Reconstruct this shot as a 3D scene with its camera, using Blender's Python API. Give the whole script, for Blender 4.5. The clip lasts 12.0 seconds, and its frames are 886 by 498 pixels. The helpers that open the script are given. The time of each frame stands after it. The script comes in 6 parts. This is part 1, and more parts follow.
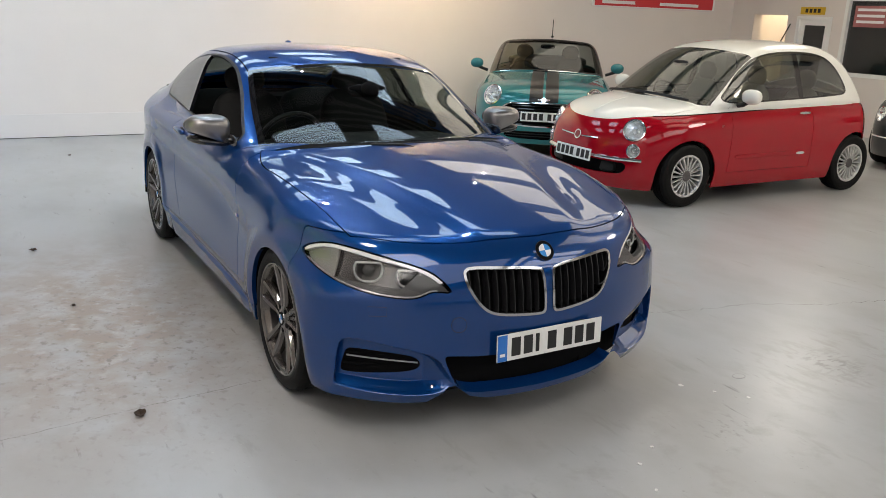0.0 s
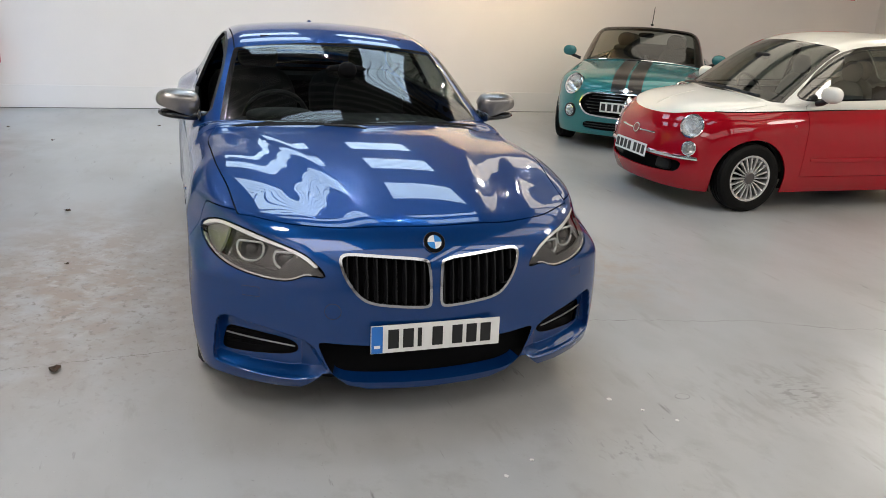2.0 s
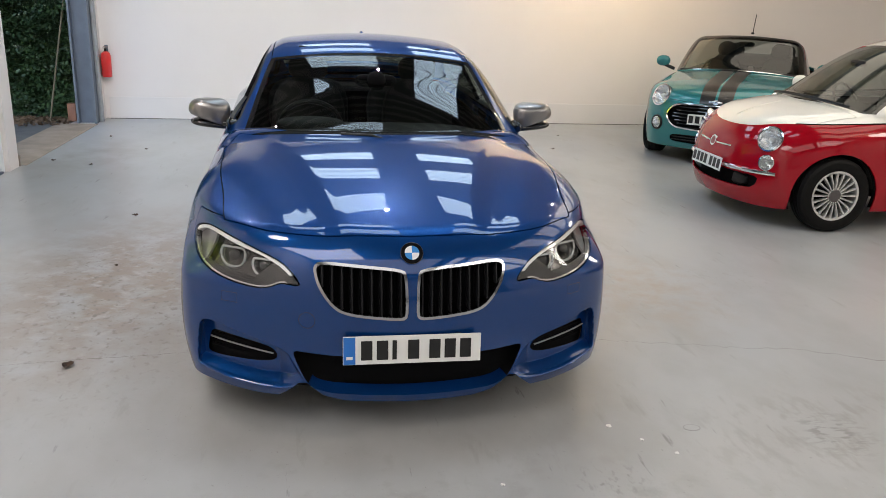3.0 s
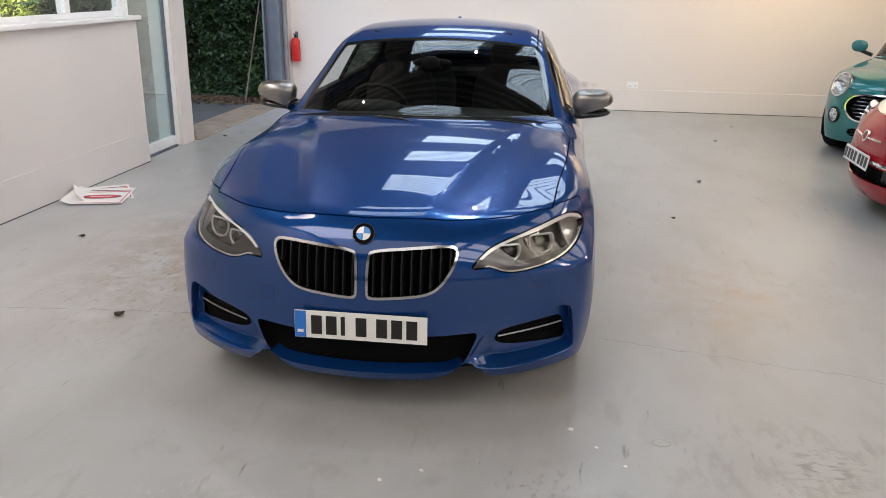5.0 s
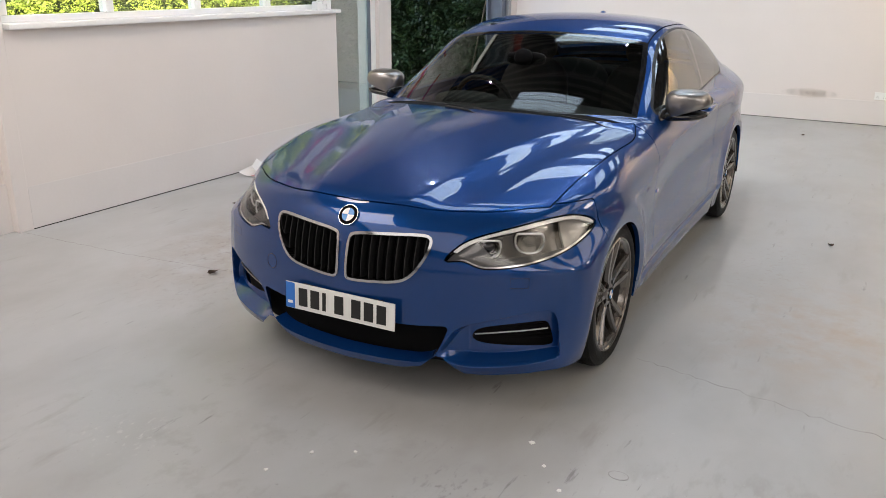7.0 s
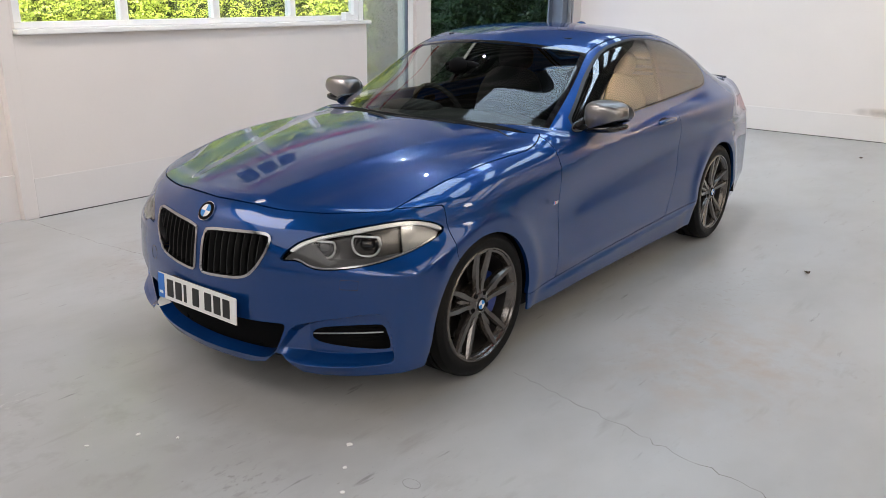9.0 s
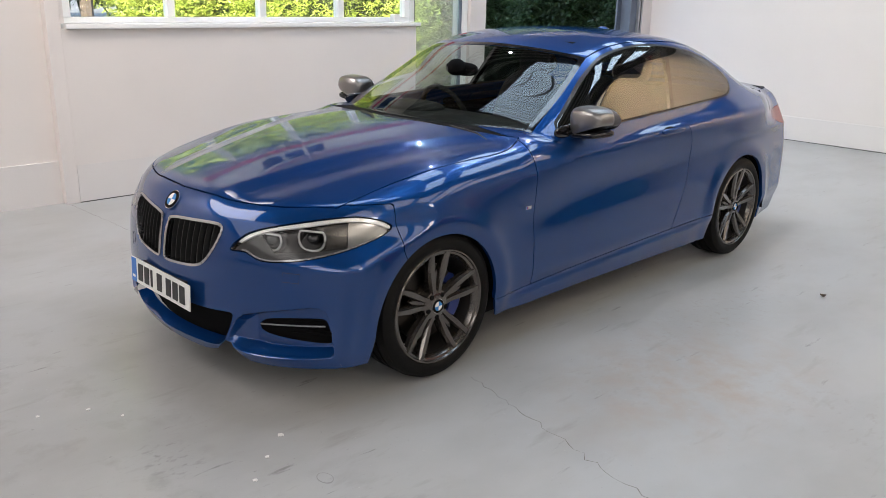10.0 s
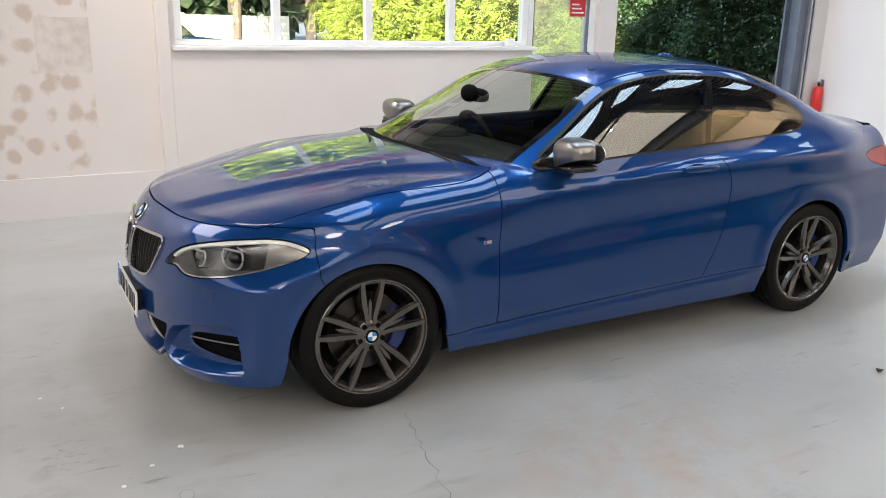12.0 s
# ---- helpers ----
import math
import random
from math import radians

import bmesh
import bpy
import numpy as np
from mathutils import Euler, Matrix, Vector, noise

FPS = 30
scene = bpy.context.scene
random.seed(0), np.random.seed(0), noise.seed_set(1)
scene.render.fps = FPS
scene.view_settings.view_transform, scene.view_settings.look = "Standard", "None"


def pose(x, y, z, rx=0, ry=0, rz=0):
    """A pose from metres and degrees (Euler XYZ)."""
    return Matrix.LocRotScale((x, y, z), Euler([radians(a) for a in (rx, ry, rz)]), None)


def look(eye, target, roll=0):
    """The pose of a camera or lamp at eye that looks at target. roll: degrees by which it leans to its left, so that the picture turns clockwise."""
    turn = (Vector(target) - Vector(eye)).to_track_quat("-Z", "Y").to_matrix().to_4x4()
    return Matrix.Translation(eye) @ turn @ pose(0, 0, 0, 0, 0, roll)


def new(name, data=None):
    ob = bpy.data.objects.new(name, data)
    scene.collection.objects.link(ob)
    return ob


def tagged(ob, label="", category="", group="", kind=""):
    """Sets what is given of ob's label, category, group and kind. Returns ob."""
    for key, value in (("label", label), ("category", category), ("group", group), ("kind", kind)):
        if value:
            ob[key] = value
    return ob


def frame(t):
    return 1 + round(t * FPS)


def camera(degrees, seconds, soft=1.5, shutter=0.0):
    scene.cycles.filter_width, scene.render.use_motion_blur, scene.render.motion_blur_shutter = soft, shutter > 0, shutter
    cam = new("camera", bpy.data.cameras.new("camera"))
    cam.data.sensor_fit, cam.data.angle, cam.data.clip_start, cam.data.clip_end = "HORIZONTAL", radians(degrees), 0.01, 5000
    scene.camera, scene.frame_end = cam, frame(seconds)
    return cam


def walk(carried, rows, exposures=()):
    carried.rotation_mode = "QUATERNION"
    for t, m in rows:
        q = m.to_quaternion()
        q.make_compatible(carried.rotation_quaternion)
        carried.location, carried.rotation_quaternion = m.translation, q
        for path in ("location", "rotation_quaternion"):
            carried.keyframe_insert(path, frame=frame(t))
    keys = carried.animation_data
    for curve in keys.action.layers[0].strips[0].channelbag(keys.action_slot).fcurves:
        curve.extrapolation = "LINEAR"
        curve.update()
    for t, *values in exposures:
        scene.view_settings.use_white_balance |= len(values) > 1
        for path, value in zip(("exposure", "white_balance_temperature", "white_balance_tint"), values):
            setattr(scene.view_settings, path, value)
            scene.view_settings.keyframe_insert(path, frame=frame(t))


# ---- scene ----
cam = camera(57.2, 12.0, soft=0.75)
PATH = [
    (0, (-1.881, -3.271, 1.642), (-0.943, -1.595, 1.083), 2.2),
    (0.5, (-1.664, -3.342, 1.662), (-0.739, -1.661, 1.095), 2.0),
    (1, (-1.386, -3.5, 1.656), (-0.565, -1.773, 1.073), 1.9),
    (1.5, (-1.148, -3.573, 1.65), (-0.459, -1.797, 1.043), 2.4),
    (2, (-0.879, -3.577, 1.659), (-0.293, -1.763, 1.054), 3.1),
    (2.5, (-0.643, -3.591, 1.655), (-0.188, -1.736, 1.063), 2.8),
    (2.7, (-0.507, -3.609, 1.646), (-0.124, -1.736, 1.059), 2.4),
    (4.3, (0.314, -3.613, 1.659), (0.274, -1.704, 1.066), 1.1),
    (4.5, (0.433, -3.615, 1.654), (0.323, -1.711, 1.052), 0.8),
    (5, (0.742, -3.608, 1.662), (0.457, -1.731, 1.032), 0.7),
    (5.5, (0.982, -3.505, 1.62), (0.563, -1.659, 0.974), 1.9),
    (6, (1.248, -3.357, 1.635), (0.623, -1.579, 0.966), 2.3),
    (6.5, (1.56, -3.297, 1.622), (0.765, -1.579, 0.978), 1.5),
    (7, (1.811, -3.21, 1.617), (0.882, -1.556, 0.985), 0.5),
    (7.5, (2.026, -3.054, 1.588), (1.052, -1.419, 0.972), 0.9),
    (7.7, (2.106, -2.986, 1.59), (1.123, -1.354, 0.982), 1.1),
    (9.3, (2.873, -2.512, 1.594), (1.63, -1.067, 0.989), 1.0),
    (9.5, (2.949, -2.434, 1.598), (1.68, -1.012, 0.991), 1.5),
    (10, (3.167, -2.217, 1.58), (1.794, -0.89, 0.986), 1.4),
    (10.5, (3.414, -2.014, 1.604), (1.933, -0.802, 1.026), 1.1),
    (11, (3.541, -1.77, 1.590), (1.991, -0.638, 1.024), 1.3),
    (11.5, (3.637, -1.494, 1.606), (2.024, -0.441, 1.065), 1.4),
    (12, (3.728, -1.213, 1.605), (2.032, -0.303, 1.051), 1.3),
]
walk(cam, [(t, look(eye, target, roll)) for t, eye, target, roll in PATH], ((0.0, 2.11, 6500, 10), (2.7, 2.15, 6550, 11), (4.3, 2.15, 6780, 14), (7.7, 2.15, 6750, 14), (9.3, 2.20, 6500, 13), (11.0, 2.26, 6500, 13), (12.0, 2.37, 6580, 12)))

# ---- light ----
world = bpy.data.worlds.new("sky")
scene.world = world
world.use_nodes = True
wn, wl = world.node_tree.nodes, world.node_tree.links
sky = wn.new("ShaderNodeTexSky")
sky.sky_type, sky.sun_disc = "NISHITA", False
sky.sun_elevation, sky.sun_rotation = radians(32.6), radians(130)
wl.new(sky.outputs[0], wn["Background"].inputs[0])
wn["Background"].inputs[1].default_value = 0.15


def lamp(name, kind, m, power, colour=(1, 1, 1), **kw):
    d = bpy.data.lights.new(name, kind)
    d.energy, d.color = power, colour
    if "size" in kw:
        d.shape, d.size, d.size_y = "RECTANGLE", kw["size"][0], kw["size"][1]
    if "angle" in kw:
        d.angle = radians(kw["angle"])
    if "spot" in kw:
        d.spot_size, d.spot_blend, d.shadow_soft_size = radians(kw["spot"]), kw.get("blend", 0.6), 0.05
    ob = new(name, d)
    ob.matrix_world = m
    return ob


# the sun stands behind the building's front right, and lights the hedge outside
lamp("sun", "SUN", look((12, -10, 10), (0, 0, 0)), 5.0, (1.0, 0.93, 0.82), angle=0.5)
CEIL = 3.9
# two rows of rooflights over the blue car, warmer ones over the far bay, added fills, small spots between
ROOFLIGHTS = [(x, 0.35 + 1.45 * k, w) for x, w in ((-0.37, 1.25), (1.45, 0.98)) for k in range(5)]
for x, y, w in ROOFLIGHTS:
    lamp("rooflight_lamp", "AREA", pose(x, y, CEIL - 0.006), 3.2 if x < 0 else 2.5, (0.62, 0.82, 1.0), size=(w, 0.68))
for y in (-1.6, 0.42, 2.12, 3.82, 5.52):
    lamp("bay_rooflight", "AREA", pose(4.75, y, CEIL - 0.02), 5.4, (1.0, 0.91, 0.77), size=(2.9, 1.35))
# added soft fills under the ceiling for general light; no such lamps are known
for x, y, power, w, h in ((5.2, -7.0, 80, 5.5, 5.0), (-0.4, -7.2, 22, 4.6, 5.0), (-2.0, -3.4, 22, 2.0, 2.6)):
    lamp("ceiling_fill", "AREA", pose(x, y, CEIL - 0.02), power, (1.0, 0.97, 0.93), size=(w, h))
# added fill points that brighten the bay's ceiling and floor; no real globes
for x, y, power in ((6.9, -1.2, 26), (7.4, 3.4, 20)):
    d = bpy.data.lights.new("bay_fill", "POINT")
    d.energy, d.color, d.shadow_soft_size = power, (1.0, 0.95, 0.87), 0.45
    new("bay_fill", d).location = (x, y, 3.25)
for x, y, power in ((0.62, 0.6, 16), (-1.9, 2.6, 22), (0.25, 2.85, 26)):
    d = lamp("downlight", "SPOT", look((x, y, CEIL - 0.05), (x, y + 0.01, 0)), power, (0.97, 0.98, 1.0), spot=150, blend=1.0).data
    d.shadow_soft_size = 0.018
# added fill spots for the left floor and rear wall; placed for brightness only
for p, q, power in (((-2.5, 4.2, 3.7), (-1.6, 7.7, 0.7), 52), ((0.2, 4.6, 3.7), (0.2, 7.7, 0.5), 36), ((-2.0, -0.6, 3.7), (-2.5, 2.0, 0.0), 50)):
    d = lamp("spot_fill", "SPOT", look(p, q), power, (0.95, 0.97, 1.0) if p[1] > 0 else (1.0, 0.92, 0.84), spot=125, blend=1.0).data
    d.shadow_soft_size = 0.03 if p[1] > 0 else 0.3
# added fill along the unseen front wall; no window is known there
lamp("front_fill", "AREA", pose(2.5, -10.9, 1.6, 90, 0, 0), 4, (0.95, 0.97, 1.0), size=(11.0, 2.4))
for x, y in ((2.86, 3.8), (3.5, 4.6)):
    d = bpy.data.lights.new("spot_lamp", "POINT")
    d.energy, d.color, d.shadow_soft_size = 1.2, (1.0, 0.9, 0.75), 0.02
    new("spot_lamp", d).location = (x, y, CEIL - 0.3)
lamp("wall_spot", "SPOT", look((3.3, 6.3, 3.3), (3.3, 7.75, 2.95)), 42, (1.0, 0.76, 0.44), spot=140)


# ---- materials ----
def mat(name, base=(0.5, 0.5, 0.5), rough=0.5, metal=0.0, coat=0.0, vary=0.0, scale=6.0, bump=0.0, bscale=60.0, spec=0.5, ior=1.5, trans=0.0, rvar=0.0, tint=None, emit=None):
    """A surface with grain and broad variation in its colour and gloss, and a fine relief."""
    m = bpy.data.materials.new(name)
    m.use_nodes = True
    n, l = m.node_tree.nodes, m.node_tree.links
    b = n["Principled BSDF"]
    b.inputs["Base Color"].default_value = (*base, 1)
    b.inputs["Roughness"].default_value, b.inputs["Metallic"].default_value = rough, metal
    b.inputs["Specular IOR Level"].default_value, b.inputs["IOR"].default_value = spec, ior
    b.inputs["Transmission Weight"].default_value = trans
    b.inputs["Coat Weight"].default_value, b.inputs["Coat Roughness"].default_value = coat, 0.008
    if emit:
        b.inputs["Emission Color"].default_value, b.inputs["Emission Strength"].default_value = (*emit[0], 1), emit[1]
    tc = n.new("ShaderNodeTexCoord")
    if vary or rvar:
        a, c = n.new("ShaderNodeTexNoise"), n.new("ShaderNodeTexNoise")
        a.inputs["Scale"].default_value, a.inputs["Detail"].default_value = scale, 6
        c.inputs["Scale"].default_value, c.inputs["Detail"].default_value = scale * 0.13, 3
        for q in (a, c):
            l.new(tc.outputs["Object"], q.inputs["Vector"])
        s = n.new("ShaderNodeMath")
        s.operation = "ADD"
        l.new(a.outputs["Fac"], s.inputs[0]), l.new(c.outputs["Fac"], s.inputs[1])
        r = n.new("ShaderNodeMapRange")
        r.inputs[1].default_value, r.inputs[2].default_value = 0.7, 1.3
        l.new(s.outputs[0], r.inputs[0])
        mix = n.new("ShaderNodeMix")
        mix.data_type = "RGBA"
        lo = tint or tuple(v * (1 - vary) for v in base)
        mix.inputs["A"].default_value = (*lo, 1)
        mix.inputs["B"].default_value = (*[min(1, v * (1 + vary * 0.5)) for v in base], 1)
        l.new(r.outputs[0], mix.inputs["Factor"])
        l.new(mix.outputs["Result"], b.inputs["Base Color"])
        if rvar:
            q = n.new("ShaderNodeMapRange")
            q.inputs[3].default_value, q.inputs[4].default_value = max(0.02, rough - rvar), rough + rvar
            l.new(r.outputs[0], q.inputs[0])
            l.new(q.outputs[0], b.inputs["Roughness"])
    if bump:
        d, u = n.new("ShaderNodeTexNoise"), n.new("ShaderNodeBump")
        d.inputs["Scale"].default_value, d.inputs["Detail"].default_value = bscale, 8
        u.inputs["Strength"].default_value, u.inputs["Distance"].default_value = bump, 0.01
        l.new(tc.outputs["Object"], d.inputs["Vector"])
        l.new(d.outputs["Fac"], u.inputs["Height"]), l.new(u.outputs[0], b.inputs["Normal"])
    return m


def car_paint(name, base, metal=0.6):
    m = mat(name, base, 0.32, metal, 1.0, spec=0.0)
    n, l = m.node_tree.nodes, m.node_tree.links
    b = n["Principled BSDF"]
    b.inputs["Coat IOR"].default_value = 1.55
    tc, v, mx = n.new("ShaderNodeTexCoord"), n.new("ShaderNodeTexVoronoi"), n.new("ShaderNodeMix")
    v.inputs["Scale"].default_value = 900
    l.new(tc.outputs["Object"], v.inputs["Vector"])
    mx.data_type = "RGBA"
    mx.inputs["A"].default_value = (*[c * 0.85 for c in base], 1)
    mx.inputs["B"].default_value = (*[min(1, c * 1.25 + 0.004) for c in base], 1)
    l.new(v.outputs["Color"], mx.inputs["Factor"])
    l.new(mx.outputs["Result"], b.inputs["Base Color"])
    return m


def glass(name, tint=(0.9, 0.95, 0.93), rough=0.0, sheen=0.08):
    """Thin pane: clear straight through, with a mirror-like sheen that grows at a slant."""
    m = bpy.data.materials.new(name)
    m.use_nodes = True
    n, l = m.node_tree.nodes, m.node_tree.links
    n.remove(n["Principled BSDF"])
    t, g, f, x = n.new("ShaderNodeBsdfTransparent"), n.new("ShaderNodeBsdfGlossy"), n.new("ShaderNodeLayerWeight"), n.new("ShaderNodeMixShader")
    p, q = n.new("ShaderNodeMath"), n.new("ShaderNodeMath")
    p.operation, q.operation = "POWER", "MULTIPLY_ADD"
    p.inputs[1].default_value, q.inputs[1].default_value, q.inputs[2].default_value = 4.5, 0.95 - sheen, sheen
    t.inputs[0].default_value = (*tint, 1)
    g.inputs["Roughness"].default_value = rough
    f.inputs[0].default_value = 0.5
    l.new(f.outputs["Facing"], p.inputs[0]), l.new(p.outputs[0], q.inputs[0])
    l.new(q.outputs[0], x.inputs[0]), l.new(t.outputs[0], x.inputs[1]), l.new(g.outputs[0], x.inputs[2])
    l.new(x.outputs[0], n["Material Output"].inputs[0])
    return m


BLUE = car_paint("blue_paint", (0.0008, 0.039, 0.174), 0.5)
BLACK = mat("black_plastic", (0.008, 0.008, 0.009), 0.45, spec=0.3, bump=0.1, bscale=400)
GLOSSBLACK = mat("gloss_black", (0.006, 0.006, 0.007), 0.08, coat=0.5)
INNER = mat("dark_inner", (0.004, 0.004, 0.0045), 0.9, spec=0.1)
CHROME = mat("chrome", (0.82, 0.83, 0.85), 0.07, 1.0)
RUBBER = mat("tyre_rubber", (0.0042, 0.004, 0.0038), 0.55, spec=0.16, vary=0.4, scale=30, bump=0.15, bscale=250)
GUNMETAL = mat("gunmetal_alloy", (0.115, 0.104, 0.097), 0.24, 0.85, coat=0.6)
SILVER = mat("silver_alloy", (0.68, 0.68, 0.67), 0.3, 0.85)
STEEL = mat("brake_steel", (0.065, 0.06, 0.056), 0.35, 1.0)
CALIPER = mat("blue_caliper", (0.004, 0.022, 0.15), 0.35, coat=0.4)
SCREEN = glass("windscreen_glass", (0.60, 0.65, 0.62), sheen=0.045)
DARKGLASS = glass("dark_tinted_glass", (0.12, 0.14, 0.13), sheen=0.17)
TINTED = glass("tinted_glass", (0.42, 0.46, 0.44), sheen=0.17)
SMALLSCREEN = glass("small_car_windscreen", (0.38, 0.43, 0.40), sheen=0.05)
LENS = glass("lamp_lens", (0.95, 0.96, 0.97), sheen=0.05)
PANE = glass("window_glass", (0.95, 0.98, 0.96), sheen=0.045)
FABRIC = mat("dark_upholstery", (0.006, 0.006, 0.0065), 0.85, vary=0.3, scale=40, bump=0.2)
WALL = mat("white_wall_paint", (0.72, 0.668, 0.64), 0.6, vary=0.035, scale=1.6, bump=0.06, bscale=35)
DADO = mat("pale_grey_wall_paint", (0.70, 0.66, 0.642), 0.55, vary=0.05, scale=1.6, bump=0.06, bscale=35)
TRIM = mat("white_gloss_paint", (0.82, 0.82, 0.81), 0.28, vary=0.03, scale=4)


def floor_paint():
    """Grey floor paint: broad tone changes, fine grain, streaky scuffs, and brown worn places where cars have stood."""
    m = mat("grey_floor_paint", (0.355, 0.363, 0.368), 0.31, bump=0.006, bscale=40)
    n, l = m.node_tree.nodes, m.node_tree.links
    b = n["Principled BSDF"]
    tc = n.new("ShaderNodeTexCoord")
    rgb = n.new("ShaderNodeRGB")
    rgb.outputs[0].default_value = (0.37, 0.378, 0.383, 1)
    col = rgb.outputs[0]

    def worn(col, scale, stretch, lo, hi, colour, where=None, detail=9):
        mp, no, mr, mx = n.new("ShaderNodeMapping"), n.new("ShaderNodeTexNoise"), n.new("ShaderNodeMapRange"), n.new("ShaderNodeMix")
        mp.inputs["Scale"].default_value = stretch
        mp.inputs["Rotation"].default_value = (0, 0, 0.5)
        no.inputs["Scale"].default_value, no.inputs["Detail"].default_value, no.inputs["Roughness"].default_value = scale, detail, 0.6
        mr.inputs[1].default_value, mr.inputs[2].default_value = lo, hi
        l.new(tc.outputs["Object"], mp.inputs["Vector"]), l.new(mp.outputs[0], no.inputs["Vector"]), l.new(no.outputs["Fac"], mr.inputs[0])
        fac = mr.outputs[0]
        if where:
            (cx, cy), (rx, ry) = where
            d, e, r, t = n.new("ShaderNodeMapping"), n.new("ShaderNodeVectorMath"), n.new("ShaderNodeMapRange"), n.new("ShaderNodeMath")
            d.inputs["Location"].default_value, d.inputs["Scale"].default_value = (-cx / rx, -cy / ry, 0), (1 / rx, 1 / ry, 0)
            e.operation, t.operation = "LENGTH", "MULTIPLY"
            r.inputs[1].default_value, r.inputs[2].default_value, r.inputs[3].default_value, r.inputs[4].default_value = 0.3, 1.0, 1.0, 0.0
            l.new(tc.outputs["Object"], d.inputs["Vector"]), l.new(d.outputs[0], e.inputs[0]), l.new(e.outputs["Value"], r.inputs[0])
            l.new(fac, t.inputs[0]), l.new(r.outputs[0], t.inputs[1])
            fac = t.outputs[0]
        mx.data_type = "RGBA"
        mx.inputs["B"].default_value = (*colour, 1)
        l.new(fac, mx.inputs["Factor"]), l.new(col, mx.inputs["A"])
        return mx.outputs["Result"]
    col = worn(col, 0.9, (1, 1, 1), 0.35, 0.75, (0.40, 0.40, 0.395), detail=2)
    col = worn(col, 9, (1, 0.22, 1), 0.60, 0.74, (0.30, 0.295, 0.285))
    col = worn(col, 22, (0.3, 1, 1), 0.70, 0.90, (0.42, 0.42, 0.415))
    col = worn(col, 1.7, (1, 0.6, 1), 0.42, 0.85, (0.29, 0.285, 0.275), detail=4)
    col = worn(col, 7, (1, 0.85, 1), 0.54, 0.74, (0.295, 0.29, 0.28), ((0.2, -1.35), (1.7, 0.75)), detail=12)
    col = worn(col, 30, (1, 0.8, 1), 0.66, 0.74, (0.20, 0.195, 0.185), ((0.4, -1.1), (2.2, 0.9)), detail=8)
    col = worn(col, 17, (1, 0.16, 1), 0.66, 0.72, (0.21, 0.205, 0.20))
    col = worn(col, 4.2, (1, 1, 1), 0.36, 0.56, (0.285, 0.235, 0.195), ((-1.5, 1.2), (1.0, 1.9)), detail=12)
    col = worn(col, 11, (1, 1, 1), 0.54, 0.68, (0.40, 0.39, 0.38), ((-1.5, 1.1), (0.9, 1.8)), detail=12)
    col = worn(col, 26, (1, 0.7, 1), 0.55, 0.66, (0.20, 0.175, 0.155), ((-1.45, 0.9), (0.85, 1.6)), detail=12)
    col = worn(col, 70, (1, 1, 1), 0.66, 0.78, (0.25, 0.245, 0.24), detail=4)
    col = worn(col, 45, (1, 1, 1), 0.68, 0.80, (0.47, 0.47, 0.465), detail=4)
    col = worn(col, 6, (1, 1, 1), 0.42, 0.66, (0.35, 0.30, 0.26), ((1.6, 0.85), (0.6, 0.9)))
    col = worn(col, 14, (1, 0.4, 1), 0.50, 0.62, (0.30, 0.29, 0.28), ((1.9, -0.9), (1.0, 0.5)))
    col = worn(col, 3, (1, 1, 1), 0.40, 0.70, (0.27, 0.255, 0.235), ((-2.7, 5.0), (0.9, 1.3)))
    col = worn(col, 38, (1, 0.5, 1), 0.54, 0.64, (0.26, 0.255, 0.25), ((0.70, -1.15), (0.22, 0.16)), detail=10)
    col = worn(col, 30, (0.4, 1, 1), 0.50, 0.60, (0.24, 0.235, 0.225), ((1.74, -0.90), (0.20, 0.24)), detail=10)
    col = worn(col, 34, (1, 0.6, 1), 0.55, 0.66, (0.45, 0.45, 0.445), ((-0.52, -1.48), (0.26, 0.22)), detail=10)
    col = worn(col, 30, (1, 0.6, 1), 0.55, 0.68, (0.315, 0.305, 0.29), ((1.42, 0.60), (0.35, 0.40)), detail=10)
    col = worn(col, 24, (1, 0.5, 1), 0.56, 0.70, (0.315, 0.305, 0.295), ((2.15, 1.0), (0.5, 0.4)), detail=10)
    col = worn(col, 26, (1, 1, 1), 0.55, 0.68, (0.315, 0.295, 0.275), ((1.30, 1.60), (0.3, 0.9)), detail=10)
    l.new(col, b.inputs["Base Color"])
    return m


FLOOR = floor_paint()
ROOF = mat("dark_roof_sheet", (0.05, 0.05, 0.052), 0.6)
# wave bands put the light and shade of corrugation into the colour
n, l = ROOF.node_tree.nodes, ROOF.node_tree.links
tc, wv, mr, mx = n.new("ShaderNodeTexCoord"), n.new("ShaderNodeTexWave"), n.new("ShaderNodeMapRange"), n.new("ShaderNodeMix")
wv.bands_direction = "Y"
wv.inputs["Scale"].default_value, wv.inputs["Distortion"].default_value = 1.9, 0.3
mx.data_type = "RGBA"
mx.inputs["A"].default_value, mx.inputs["B"].default_value = (0.035, 0.035, 0.037, 1), (0.26, 0.25, 0.24, 1)
mr.inputs[1].default_value, mr.inputs[2].default_value = 0.3, 0.8
l.new(tc.outputs["Object"], wv.inputs["Vector"]), l.new(wv.outputs["Fac"], mr.inputs[0]), l.new(mr.outputs[0], mx.inputs["Factor"])
l.new(mx.outputs["Result"], n["Principled BSDF"].inputs["Base Color"])
BEAM = mat("blue_grey_steel", (0.12, 0.14, 0.18), 0.45, vary=0.2, scale=8)


